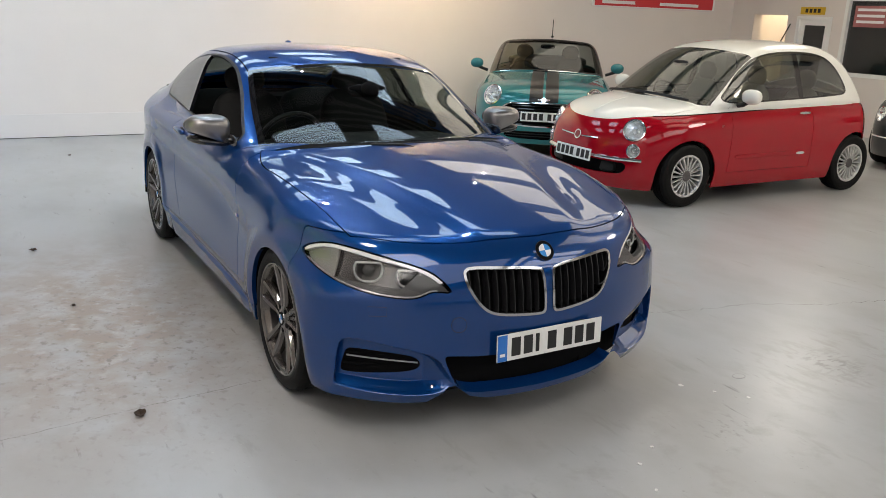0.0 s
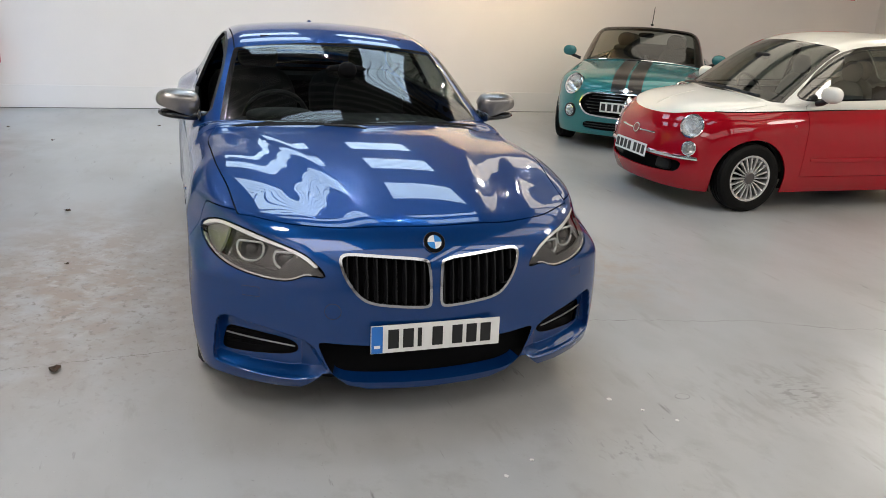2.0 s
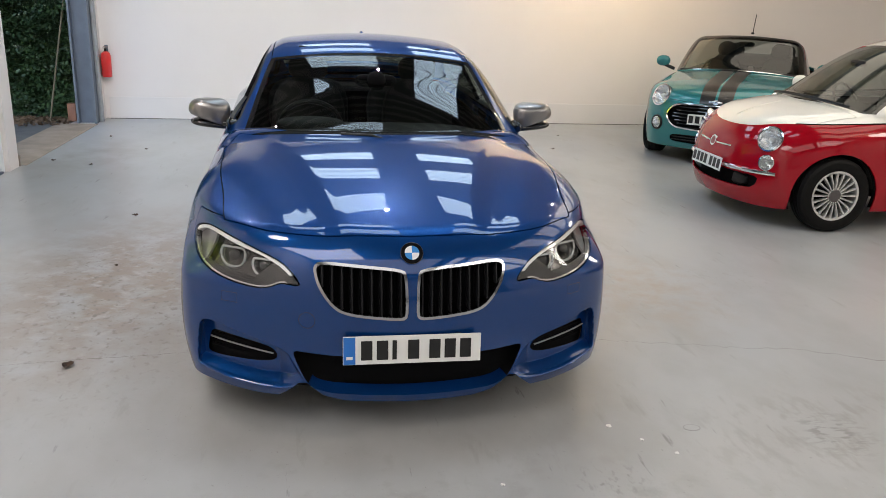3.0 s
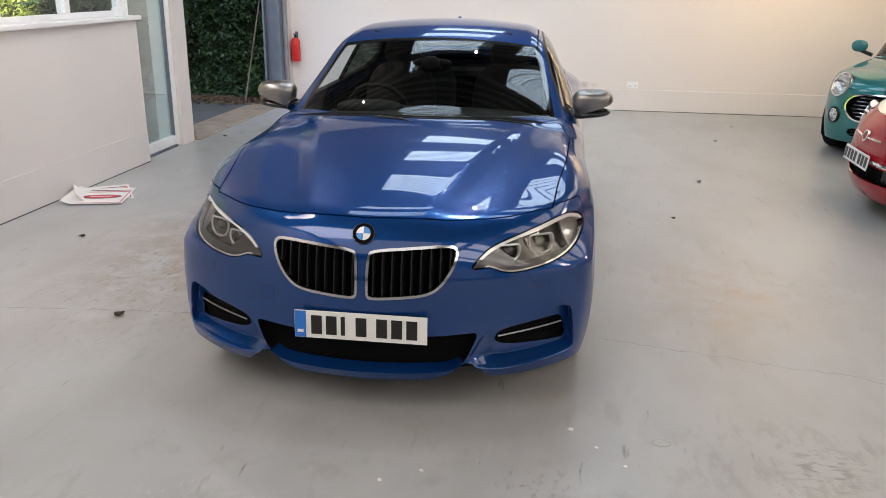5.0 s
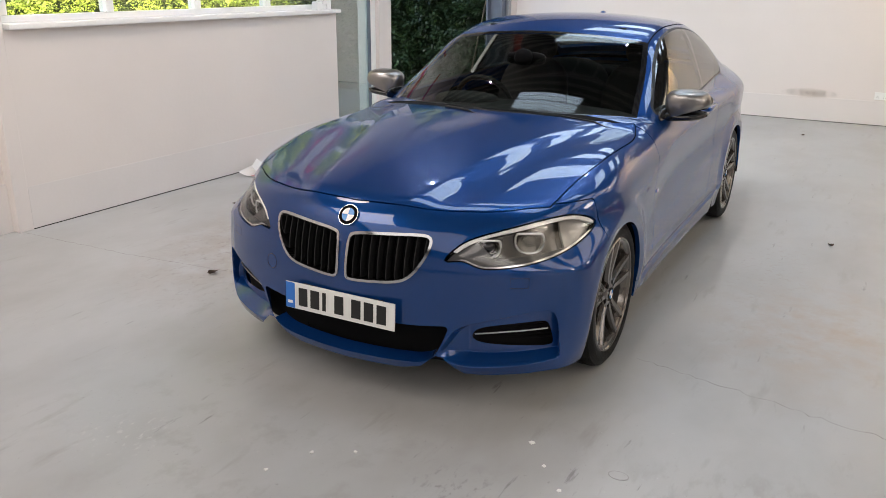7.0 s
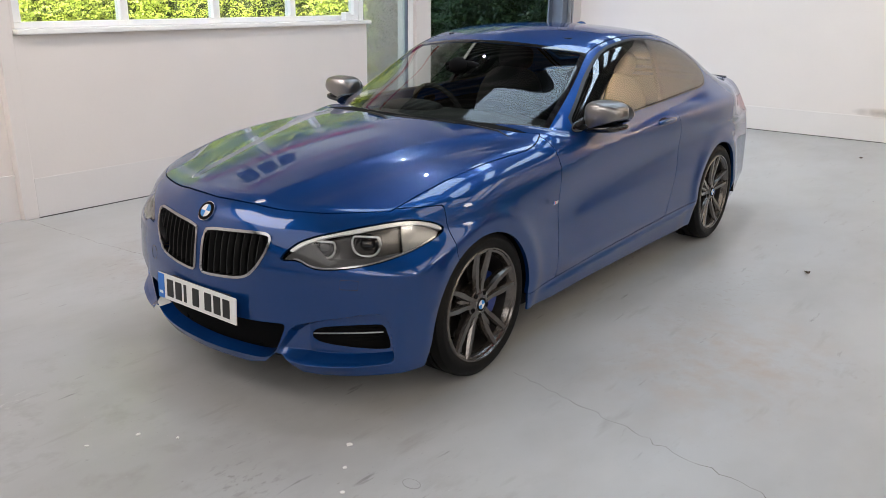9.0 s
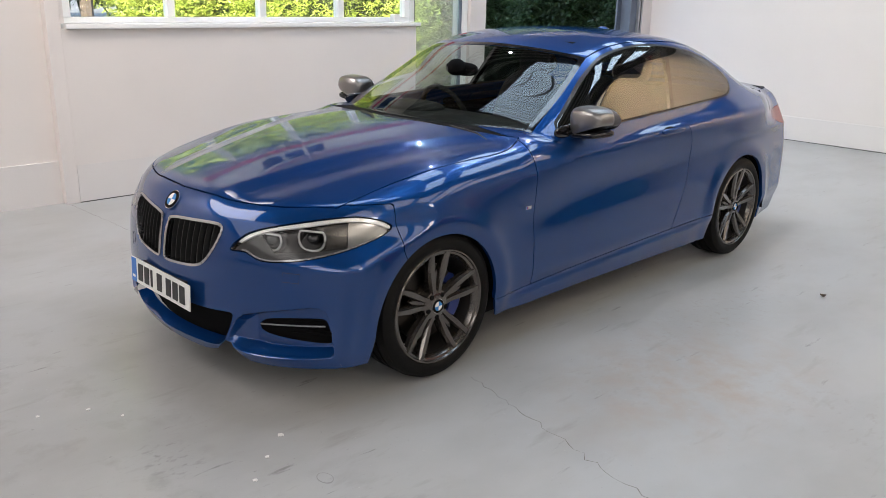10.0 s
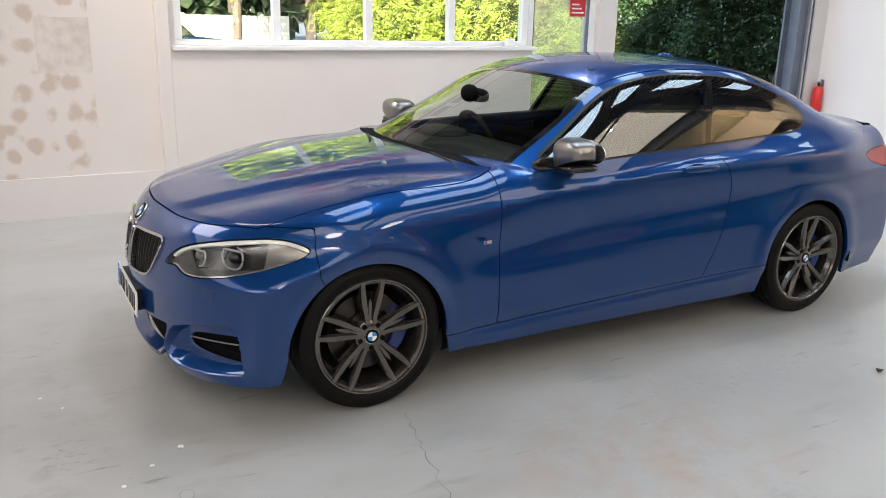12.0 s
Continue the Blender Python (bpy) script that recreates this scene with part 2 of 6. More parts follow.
# ---- mesh helpers ----
def mesh_ob(name, verts, faces, material, parent=None, label="", normals=None, smooth=False):
    me = bpy.data.meshes.new(name)
    me.from_pydata([tuple(map(float, v)) for v in verts], [], [tuple(map(int, f)) for f in faces])
    me.materials.append(material)
    if smooth or normals is not None:
        me.shade_smooth()
    if normals is not None:
        me.normals_split_custom_set_from_vertices([tuple(map(float, v)) for v in normals])
    ob = new(name, me)
    ob.parent = parent
    if label:
        ob["label"] = label
    return ob


def part(name, bm, material, parent=None, label="", smooth=False):
    me = bpy.data.meshes.new(name)
    bmesh.ops.recalc_face_normals(bm, faces=bm.faces)
    bm.to_mesh(me)
    bm.free()
    me.materials.append(material)
    if smooth:
        me.shade_smooth()
        me.set_sharp_from_angle(angle=radians(35))
    ob = new(name, me)
    ob.parent = parent
    if label:
        ob["label"] = label
    return ob


def thing(name, label, category, group="", m=None):
    ob = new(name)
    ob.empty_display_size = 0.2
    if m:
        ob.matrix_world = m
    return tagged(ob, label, category, group)


def box_bm(*boxes, bevel=0.0):
    """One bmesh of axis-aligned boxes (x0, x1, y0, y1, z0, z1)."""
    bm = bmesh.new()
    for x0, x1, y0, y1, z0, z1 in boxes:
        bmesh.ops.create_cube(bm, size=1, matrix=Matrix.LocRotScale(((x0 + x1) / 2, (y0 + y1) / 2, (z0 + z1) / 2), None, (x1 - x0, y1 - y0, z1 - z0)))
    if bevel:
        bmesh.ops.bevel(bm, geom=bm.edges, offset=bevel, segments=2, affect="EDGES", profile=0.6)
    return bm


def lathe_bm(profile, steps=48, axis="x"):
    """Turn a profile of (radius, along) about an axis through the origin."""
    bm = bmesh.new()
    rings = []
    for k in range(steps):
        a = 2 * math.pi * k / steps
        c, s = math.cos(a), math.sin(a)
        rings.append([bm.verts.new((u, r * c, r * s) if axis == "x" else ((r * c, r * s, u) if axis == "z" else (r * c, u, r * s))) for r, u in profile])
    for k in range(steps):
        a, b = rings[k], rings[(k + 1) % steps]
        for j in range(len(profile) - 1):
            bm.faces.new((a[j], a[j + 1], b[j + 1], b[j]))
    bmesh.ops.remove_doubles(bm, verts=bm.verts, dist=1e-5)
    return bm


# ---- curved shells from smooth functions ----
def spl(*pts):
    """Natural cubic spline through (a, b) pairs, straight beyond its ends."""
    x, y = np.array([p[0] for p in pts], float), np.array([p[1] for p in pts], float)
    n, h = len(x), np.diff(x)
    a, r = np.eye(n), np.zeros(n)
    for i in range(1, n - 1):
        a[i, i - 1:i + 2] = h[i - 1], 2 * (h[i - 1] + h[i]), h[i]
        r[i] = 6 * ((y[i + 1] - y[i]) / h[i] - (y[i] - y[i - 1]) / h[i - 1])
    m = np.linalg.solve(a, r)

    def f(q):
        q = np.asarray(q, float)
        c = np.clip(q, x[0], x[-1])
        i = np.clip(np.searchsorted(x, c) - 1, 0, n - 2)
        d, e = (x[i + 1] - c), (c - x[i])
        v = (m[i] * d ** 3 + m[i + 1] * e ** 3) / (6 * h[i]) + (y[i] / h[i] - m[i] * h[i] / 6) * d + (y[i + 1] / h[i] - m[i + 1] * h[i] / 6) * e
        s0 = (y[1] - y[0]) / h[0] - h[0] * m[1] / 6
        s1 = (y[-1] - y[-2]) / h[-1] + h[-1] * m[-2] / 6
        return v + np.where(q < x[0], (q - x[0]) * s0, 0) + np.where(q > x[-1], (q - x[-1]) * s1, 0)
    return f


def smax(a, b, k):
    h = np.maximum(k - np.abs(a - b), 0) / k
    return np.maximum(a, b) + k * h * h / 4


def step(v, a, b):
    t = np.clip((v - a) / (b - a), 0, 1)
    return t * t * (3 - 2 * t)


class Patch:
    def __init__(self, V, N, F):
        self.V, self.N, self.F = V, N, F


def cast(f, rays, reach=3.0):
    """Where rays (a grid of origins and directions) leave the solid f < 0, with smooth normals."""
    o, d = rays
    lo, hi = np.zeros(o.shape[:2]), np.full(o.shape[:2], reach)
    for _ in range(34):
        mid = (lo + hi) / 2
        p = o + d * mid[..., None]
        out = f(p[..., 0], p[..., 1], p[..., 2]) > 0
        hi, lo = np.where(out, mid, hi), np.where(out, lo, mid)
    p = (o + d * hi[..., None]).reshape(-1, 3)
    e, g = 6e-4, []
    for k in range(3):
        q, r = p.copy(), p.copy()
        q[:, k] += e
        r[:, k] -= e
        g.append(f(*q.T) - f(*r.T))
    g = np.stack(g, 1)
    g /= np.linalg.norm(g, axis=1)[:, None] + 1e-12
    g[np.abs(p[:, 0]) < 1e-6, 0] = 0
    w, h = o.shape[:2]
    i = np.arange(w * h).reshape(w, h)
    quads = np.stack([i[:-1, :-1], i[1:, :-1], i[1:, 1:], i[:-1, 1:]], -1).reshape(-1, 4)
    return Patch(p, g, [tuple(q) for q in quads.tolist()])


def tidy(V, N, F):
    used = sorted({i for f in F for i in f})
    back = {u: k for k, u in enumerate(used)}
    return Patch(V[used] if used else V[:0], N[used] if used else N[:0], [tuple(back[i] for i in f) for f in F])


def cut(p, f):
    """Split a patch along f = 0: the pieces with f < 0 and with f > 0."""
    v = f(p.V)
    v = np.where(np.abs(v) < 1e-5, 1e-5, v)
    pos = (v > 0).tolist()
    V, N, memo = [], [], {}
    n0 = len(p.V)
    ins, outs = [], []

    def cross(a, b):
        key = (a, b) if a < b else (b, a)
        if key not in memo:
            a, b = key
            t = v[a] / (v[a] - v[b])
            V.append(p.V[a] + (p.V[b] - p.V[a]) * t)
            nn = p.N[a] + (p.N[b] - p.N[a]) * t
            N.append(nn / (np.linalg.norm(nn) + 1e-12))
            memo[key] = n0 + len(V) - 1
        return memo[key]
    for face in p.F:
        k = sum(pos[i] for i in face)
        if k == 0:
            ins.append(face)
        elif k == len(face):
            outs.append(face)
        else:
            fi, fo = [], []
            for a, b in zip(face, face[1:] + face[:1]):
                (fo if pos[a] else fi).append(a)
                if pos[a] != pos[b]:
                    c = cross(a, b)
                    fi.append(c), fo.append(c)
            if len(set(fi)) > 2:
                ins.append(tuple(fi))
            if len(set(fo)) > 2:
                outs.append(tuple(fo))
    W = np.vstack([p.V, np.array(V).reshape(-1, 3)])
    M = np.vstack([p.N, np.array(N).reshape(-1, 3)])
    return tidy(W, M, ins), tidy(W, M, outs)


def gap(p, f, g=0.002):
    return cut(p, lambda q: f(q) + g)[0], cut(p, lambda q: f(q) - g)[1]


def chaikin(poly, n=2, loop=True):
    q = np.array(poly, float)
    for _ in range(n):
        r = np.roll(q, -1, 0)
        q = np.stack([q * 0.75 + r * 0.25, q * 0.25 + r * 0.75], 1).reshape(-1, 2)
    return q


def inside(poly, pick):
    """Signed distance to a closed outline (below 0 within it), in the plane that pick() lays the points into."""
    a = np.array(poly, float)
    b = np.roll(a, -1, 0)

    def f(V):
        q = pick(V)
        d, w = np.full(len(q), 1e9), np.zeros(len(q), bool)
        for s, e in zip(a, b):
            g = e - s
            t = np.clip(((q - s) @ g) / (g @ g + 1e-12), 0, 1)
            d = np.minimum(d, np.linalg.norm(q - s - t[:, None] * g, axis=1))
            up = (s[1] > q[:, 1]) != (e[1] > q[:, 1])
            with np.errstate(divide="ignore", invalid="ignore"):
                w ^= up & (q[:, 0] < (e[0] - s[0]) * (q[:, 1] - s[1]) / (e[1] - s[1]) + s[0])
        return np.where(w, -d, d)
    return f


FRONT = lambda V: V[:, [0, 2]]
SIDE = lambda V: V[:, [1, 2]]


def flipped(p):
    V, N = p.V * (-1, 1, 1), p.N * (-1, 1, 1)
    return Patch(V, N, [f[::-1] for f in p.F])


def joined(*ps):
    V, N, F, n = [], [], [], 0
    for p in ps:
        V.append(p.V), N.append(p.N)
        F += [tuple(i + n for i in f) for f in p.F]
        n += len(p.V)
    return Patch(np.vstack(V), np.vstack(N), F)


def skirted(p, depth):
    """Turn the open rim of a panel inwards, so that it has thickness at its joints."""
    count = {}
    for f in p.F:
        for a, b in zip(f, f[1:] + f[:1]):
            key = (a, b) if a < b else (b, a)
            count[key] = None if key in count else (a, b)
    rim = [e for e in count.values() if e and not (abs(p.V[e[0], 0]) < 1e-4 and abs(p.V[e[1], 0]) < 1e-4)]
    V, N, F = [p.V], [p.N], list(p.F)
    n = len(p.V)
    for a, b in rim:
        q = p.V[[a, b]]
        r = q - p.N[[a, b]] * depth
        s = np.cross(q[1] - q[0], p.N[a])
        s = s / (np.linalg.norm(s) + 1e-12)
        V.append(np.vstack([q, r])), N.append(np.tile(s, (4, 1)))
        F.append((n + 1, n, n + 2, n + 3))
        n += 4
    return Patch(np.vstack(V), np.vstack(N), F)


def panel(name, p, material, parent, label="", both=False, depth=0.012):
    """One panel of bodywork or glass; both: the half and its mirror image in one piece."""
    if both:
        p = joined(p, flipped(p))
    if depth:
        p = skirted(p, depth)
    return mesh_ob(name, p.V, p.F, material, parent, label, p.N)


def pair(name, p, material, parent, label="", depth=0.012):
    return [panel(name, q, material, parent, label, depth=depth) for q in (p, flipped(p))]


def body_rays(y0, y1, zc, na, nb, nc, nt, low=-75):
    """Half a car's worth of rays: a fan at the nose, slices along it, a fan at the tail."""
    th = np.radians(np.linspace(low, 90, nt))
    st = [(y0, a) for a in np.linspace(-90, 0, na, endpoint=False)] + [(y, 0) for y in np.linspace(y0, y1, nb, endpoint=False)] + [(y1, a) for a in np.linspace(0, 90, nc)]
    o = np.array([[(0, y, zc)] * nt for y, a in st])
    d = np.array([np.stack([math.cos(math.radians(a)) * np.cos(th), math.sin(math.radians(a)) * np.cos(th), np.sin(th)], 1) for y, a in st])
    d[np.abs(d) < 1e-9] = 0
    return o, d


# ---- the room ----
LX, BY, RX, FY = -3.2, 7.7, 10.1, -11.0
floor = part("floor", box_bm((LX - 0.27, RX + 2.9, FY - 0.3, BY + 0.3, -0.15, 0.0)), FLOOR)
tagged(floor, "grey painted concrete showroom floor, scuffed and cracked", "floor", kind="structure")


def setting(name, boxes, material, label, category, bevel=0.0):
    return tagged(part(name, box_bm(*boxes, bevel=bevel), material), label, category, kind="structure")


setting("wall_back", [(LX - 0.25, RX + 2.8, BY, BY + 0.25, 0, CEIL)], WALL, "plain white painted rear wall", "wall")
setting("wall_left", [(LX - 0.25, LX, FY, 0.03, 0, CEIL), (LX - 0.25, LX + 0.075, -0.02, 3.415, 0, 1.29), (LX - 0.25, LX, 0.03, 4.22, 2.33, CEIL),
                      (LX - 0.25, LX + 0.02, 4.24, 4.48, 0, CEIL), (LX - 0.25, LX, 4.48, 7.20, 3.2, CEIL), (LX - 0.25, LX + 0.04, 7.43, BY, 0, CEIL)], WALL, "white painted side wall with window band and open doorway", "wall")
setting("wall_right", [(RX, RX + 0.2, FY, -1.0, 0, CEIL), (RX, RX + 0.2, -1.0, 5.42, 0, 0.9), (RX, RX + 0.2, -1.0, 5.42, 2.1, CEIL), (RX, RX + 0.2, 5.42, 5.63, 0, CEIL), (RX, RX + 0.2, 5.63, 6.30, 1.80, CEIL),
                       (RX, RX + 0.2, 6.30, 6.49, 0, CEIL), (RX, RX + 0.2, 6.49, 7.20, 1.81, CEIL), (RX, RX + 0.2, 7.20, BY, 0, CEIL)], WALL, "white painted office partition wall", "wall")
setting("office_back", [(RX + 2.6, RX + 2.8, FY, BY, 0, CEIL), (RX + 0.2, RX + 2.6, 6.35, 6.43, 0, CEIL)], mat("office_wall", (0.45, 0.44, 0.43), 0.7, vary=0.05, scale=2), "grey office wall behind the partition", "wall")
# unseen wall, kept dark so the car's front reflects less light
setting("wall_front", [(LX - 0.25, RX + 2.8, FY - 0.25, FY, 0, CEIL)], mat("dark_front_wall", (0.16, 0.16, 0.165), 0.6, vary=0.1, scale=3), "unseen front wall, made dark grey to deepen the car's reflections", "wall")
ribs = [(LX - 0.3, 2.9, y, y + 0.09, CEIL - 0.0, CEIL + 0.03) for y in np.arange(FY, BY, 1.05)] + [(x, x + 0.05, FY, BY, CEIL + 0.0, CEIL + 0.028) for x in np.arange(-3.1, 2.85, 0.4)]
setting("ceiling", [(LX - 0.3, 2.9, FY - 0.3, BY + 0.3, CEIL + 0.03, CEIL + 0.2)] + ribs, ROOF, "dark ribbed roof with translucent rooflights", "ceiling")
setting("ceiling_bay", [(2.9, RX + 2.9, FY - 0.3, BY + 0.3, CEIL + 0.03, CEIL + 0.2)], mat("cream_ceiling", (0.72, 0.65, 0.52), 0.7, vary=0.12, scale=2), "cream painted ceiling over the far bay", "ceiling")
setting("ceiling_beam", [(2.84, 2.96, FY, BY, CEIL - 0.3, CEIL + 0.029)] + [(2.96, RX, y, y + 0.14, CEIL - 0.18, CEIL + 0.029) for y in (-8, -5.5, -3, -0.5, 1.2, 2.9, 4.6, 6.3)], BEAM, "dark steel beams under the ceiling", "beam")
for x, y, w in ROOFLIGHTS:
    bars = [(x - w / 2 - 0.03, x - w / 2, y - 0.37, y + 0.37, CEIL - 0.03, CEIL + 0.02), (x + w / 2, x + w / 2 + 0.03, y - 0.37, y + 0.37, CEIL - 0.03, CEIL + 0.02)]
    bars += [(x - w / 2, x + w / 2, y - 0.342 + 0.0855 * k, y - 0.335 + 0.0855 * k, CEIL - 0.018, CEIL - 0.010) for k in range(9)]
    setting("rooflight", bars, BEAM, "ribbed translucent rooflight in the dark roof", "rooflight")
setting("ground", [(-400, LX - 0.27, -400, 400, -0.3, -0.01)], mat("asphalt", (0.11, 0.11, 0.11), 0.9, vary=0.3, scale=5, bump=0.3), "grey asphalt yard outside", "ground")

# ---- the blue coupe ----
coupe = thing("coupe", "glossy metallic blue two-door coupe on dark alloy wheels", "car", m=Matrix.Translation((-0.012, 0, 0)) @ Matrix.Rotation(radians(1.0), 4, "Z"))
nose = spl((0.12, -0.765), (0.2, -0.80), (0.3, -0.81), (0.45, -0.806), (0.55, -0.795), (0.68, -0.765), (0.74, -0.735), (0.80, -0.69))
tail = spl((0.15, 3.55), (0.3, 3.63), (0.5, 3.66), (0.7, 3.64), (0.9, 3.60), (1.08, 3.56))
plan = spl((-0.8, 0.855), (-0.45, 0.882), (-0.2, 0.884), (0.0, 0.888), (0.35, 0.876), (0.8, 0.862), (1.4, 0.862), (2.0, 0.872), (2.6, 0.887), (2.95, 0.872), (3.3, 0.812), (3.65, 0.75))
flank = spl((0.12, -0.05), (0.2, -0.028), (0.3, -0.010), (0.42, 0.0), (0.55, 0.002), (0.68, -0.004), (0.8, -0.016), (0.9, -0.048), (0.98, -0.1), (1.05, -0.16))
flank_door = spl((0.12, -0.05), (0.2, -0.028), (0.28, -0.012), (0.33, 0.002), (0.38, 0.003), (0.5, 0.0), (0.7, 0.0), (1.1, 0.0))
swage = spl((0.2, 0.78), (0.6, 0.817), (0.93, 0.853), (1.41, 0.889), (1.96, 0.912), (2.57, 0.95), (3.0, 0.981), (3.5, 0.99))
crown = spl((-0.9, 0.707), (-0.75, 0.765), (-0.6, 0.8105), (-0.4, 0.8595), (-0.1, 0.917), (0.2, 0.958), (0.5, 0.985), (1.0, 1.005), (1.8, 1.03), (2.5, 1.045), (3.0, 1.05), (3.3, 1.05), (3.65, 1.04))
crease = spl((-0.8, 0.22), (-0.5, 0.30), (0.0, 0.43), (0.5, 0.60))


def body(x, y, z):
    a = np.abs(x)
    s = swage(y)
    on = step(y, 0.15, 0.85)
    tuck = np.maximum(z - s, 0)
    hollow = -0.017 * np.exp(-((z - s + 0.20) / 0.10) ** 2) - tuck * 0.38 - 1.6 * tuck ** 2
    arch = 0.010 * (np.exp(-((np.hypot(y, z - 0.30) - 0.40) / 0.05) ** 2) + np.exp(-((np.hypot(y - 2.67, z - 0.31) - 0.40) / 0.06) ** 2))
    side = a - (plan(y) + flank(z) * (1 - on) + (flank_door(z) + hollow) * on + arch)
    sl = 0.262 + 0.038 * (y - 0.3)
    side = side - 0.016 * (1 - step(z, sl - 0.035, sl - 0.004)) * step(y, 0.4, 0.62) * (1 - step(y, 2.05, 2.3))
    side = side + 0.65 * np.maximum(z - 0.79, 0) * step(y, 2.8, 3.35)
    c = crease(y)
    dome = (0.012 * (1 - step(a, c - 0.06, c + 0.06)) - 0.0035 * np.exp(-((a - c - 0.11) / 0.06) ** 2)) * (1 - step(y, 0.5, 0.7))
    groove = -0.012 * (np.minimum(a, c) / 0.43) ** 2 * step(y, -0.7, -0.3) * (1 - step(y, 0.5, 0.7))
    drop = 0.054 - 0.034 * step(y, -0.5, 0.15) + 0.034 * step(y, 0.6, 1.0)
    top = z - (crown(y) + dome + groove - drop * (a / 0.7) ** 2.8)
    low = 1 - step(z, 0.575, 0.735)
    front = nose(z) + (0.4 - 0.05 * low) * a ** 2 + (0.9 - 0.70 * low) * a ** 8 - y
    rear = y - (tail(z) - 0.12 * a ** 2 - 0.35 * a ** 8)
    k = 0.125 - 0.065 * step(y, 0.2, 0.8)
    return smax(smax(smax(side, top, k), smax(front, rear, 0.01), 0.055), 0.115 - z, 0.02)


roofline = spl((0.30, 0.90), (0.42, 0.962), (0.7, 1.10), (1.0, 1.235), (1.22, 1.333), (1.45, 1.392), (1.7, 1.42), (1.95, 1.42), (2.25, 1.402), (2.55, 1.342), (2.85, 1.232), (3.05, 1.135), (3.25, 1.02))
house_plan = spl((0.4, -0.075), (0.8, -0.035), (1.2, -0.022), (1.8, -0.035), (2.2, -0.05), (2.6, -0.075), (3.0, -0.13), (3.3, -0.22))


def along(x, y):
    """The distance along the roof, which the curved screens carry backwards towards their sides."""
    return y - 0.36 * x * x * (1 - step(y, 0.9, 1.9)) + 0.10 * x * x * step(y, 1.9, 2.7)


def cabin(x, y, z):
    a = np.abs(x)
    top = z - (roofline(along(a, y)) - 0.05 * (a / 0.6) ** 2)
    side = a - (0.822 + house_plan(y) - 0.44 * (z - 1.0) - 0.16 * (z - 1.0) ** 2)
    return smax(side, top, 0.11)


def whole(x, y, z):
    """Body and glasshouse in one, with the rear pillars flowing softly into the wings."""
    k = 0.008 + 0.13 * step(y, 2.15, 2.65)
    return -smax(-body(x, y, z), -smax(cabin(x, y, z), 0.88 - z, 0.02), k)


shell = cast(whole, body_rays(-0.15, 3.0, 0.5, 100, 230, 40, 200))
top, shell = cut(shell, lambda V: np.maximum(cabin(*V.T) - body(*V.T), 0.90 - V[:, 2]))

# wheel arches and the lower edge
arch_f = lambda V: np.hypot(V[:, 1] + 0.015, np.maximum(V[:, 2], 0.29) - 0.29) - 0.357 + 0.25 * np.minimum(V[:, 2] - 0.29, 0)
arch_r = lambda V: np.hypot(V[:, 1] - 2.665, np.maximum(V[:, 2], 0.31) - 0.31) - 0.358 + 0.2 * np.minimum(V[:, 2] - 0.31, 0)
inner = cut(cut(shell, arch_f)[1], arch_r)[1]
inner = cut(inner, lambda V: V[:, 2] - 0.135)[1]
shell = cut(cut(shell, arch_f)[1], arch_r)[1]
lower = lambda x: np.interp(np.abs(x), (0.0, 0.25, 0.33, 0.395, 0.425, 0.50, 0.58, 0.8, 1.0), (0.152, 0.157, 0.178, 0.235, 0.232, 0.166, 0.164, 0.184, 0.19))
shell = cut(shell, lambda V: V[:, 2] - np.where(V[:, 1] < 0, lower(V[:, 0]), 0.185))[1]

KIDNEY = chaikin([(0.014, 0.53), (0.018, 0.665), (0.035, 0.688), (0.20, 0.70), (0.325, 0.707), (0.358, 0.698), (0.364, 0.668), (0.345, 0.61), (0.30, 0.545), (0.25, 0.515), (0.14, 0.503), (0.045, 0.497), (0.02, 0.502)], 2)
LAMP_PICK = lambda V: np.stack([0.69 * V[:, 0] + 0.72 * V[:, 1], V[:, 2]], 1)
LAMP = chaikin([(-0.242, 0.612), (-0.205, 0.655), (-0.135, 0.702), (0.05, 0.744), (0.2, 0.762), (0.30, 0.760), (0.408, 0.722), (0.375, 0.692), (0.29, 0.664), (0.18, 0.636), (0.03, 0.606), (-0.09, 0.592), (-0.135, 0.602), (-0.165, 0.620), (-0.20, 0.617)], 2)
INTAKE = chaikin([(-0.5, 0.352), (0.28, 0.352), (0.40, 0.362), (0.445, 0.364), (0.437, 0.33), (0.395, 0.235), (0.355, 0.203), (0.27, 0.188), (-0.5, 0.182)], 2)
FOG = chaikin([(0.50, 0.30), (0.515, 0.334), (0.57, 0.353), (0.74, 0.377), (0.762, 0.370), (0.772, 0.335), (0.782, 0.285), (0.77, 0.272), (0.70, 0.272), (0.54, 0.278)], 2)
RECESS = chaikin([(0.392, 0.236), (0.425, 0.285), (0.468, 0.358), (0.55, 0.388), (0.66, 0.415), (0.745, 0.436), (0.79, 0.434), (0.807, 0.40), (0.816, 0.31), (0.82, 0.232), (0.80, 0.224), (0.68, 0.212), (0.55, 0.200), (0.46, 0.206)], 1)
ahead = lambda f, lim: (lambda V: np.maximum(f(V), V[:, 1] - lim))

f = ahead(inside(LAMP, LAMP_PICK), 0.1)
lens, shell = gap(shell, f, 0.0022)
grille_hole, shell = cut(shell, ahead(inside(KIDNEY, FRONT), 0.0))
intake_hole, shell = cut(shell, ahead(inside(INTAKE, FRONT), 0.0))
CORNER = [(0.388, 0.10), (0.388, 0.44), (0.83, 0.44), (0.83, 0.10)]
_, shell = cut(shell, ahead(inside(CORNER, FRONT), 0.0))


lip = spl((0.385, 0.240), (0.44, 0.219), (0.50, 0.205), (0.60, 0.207), (0.70, 0.217), (0.83, 0.234))
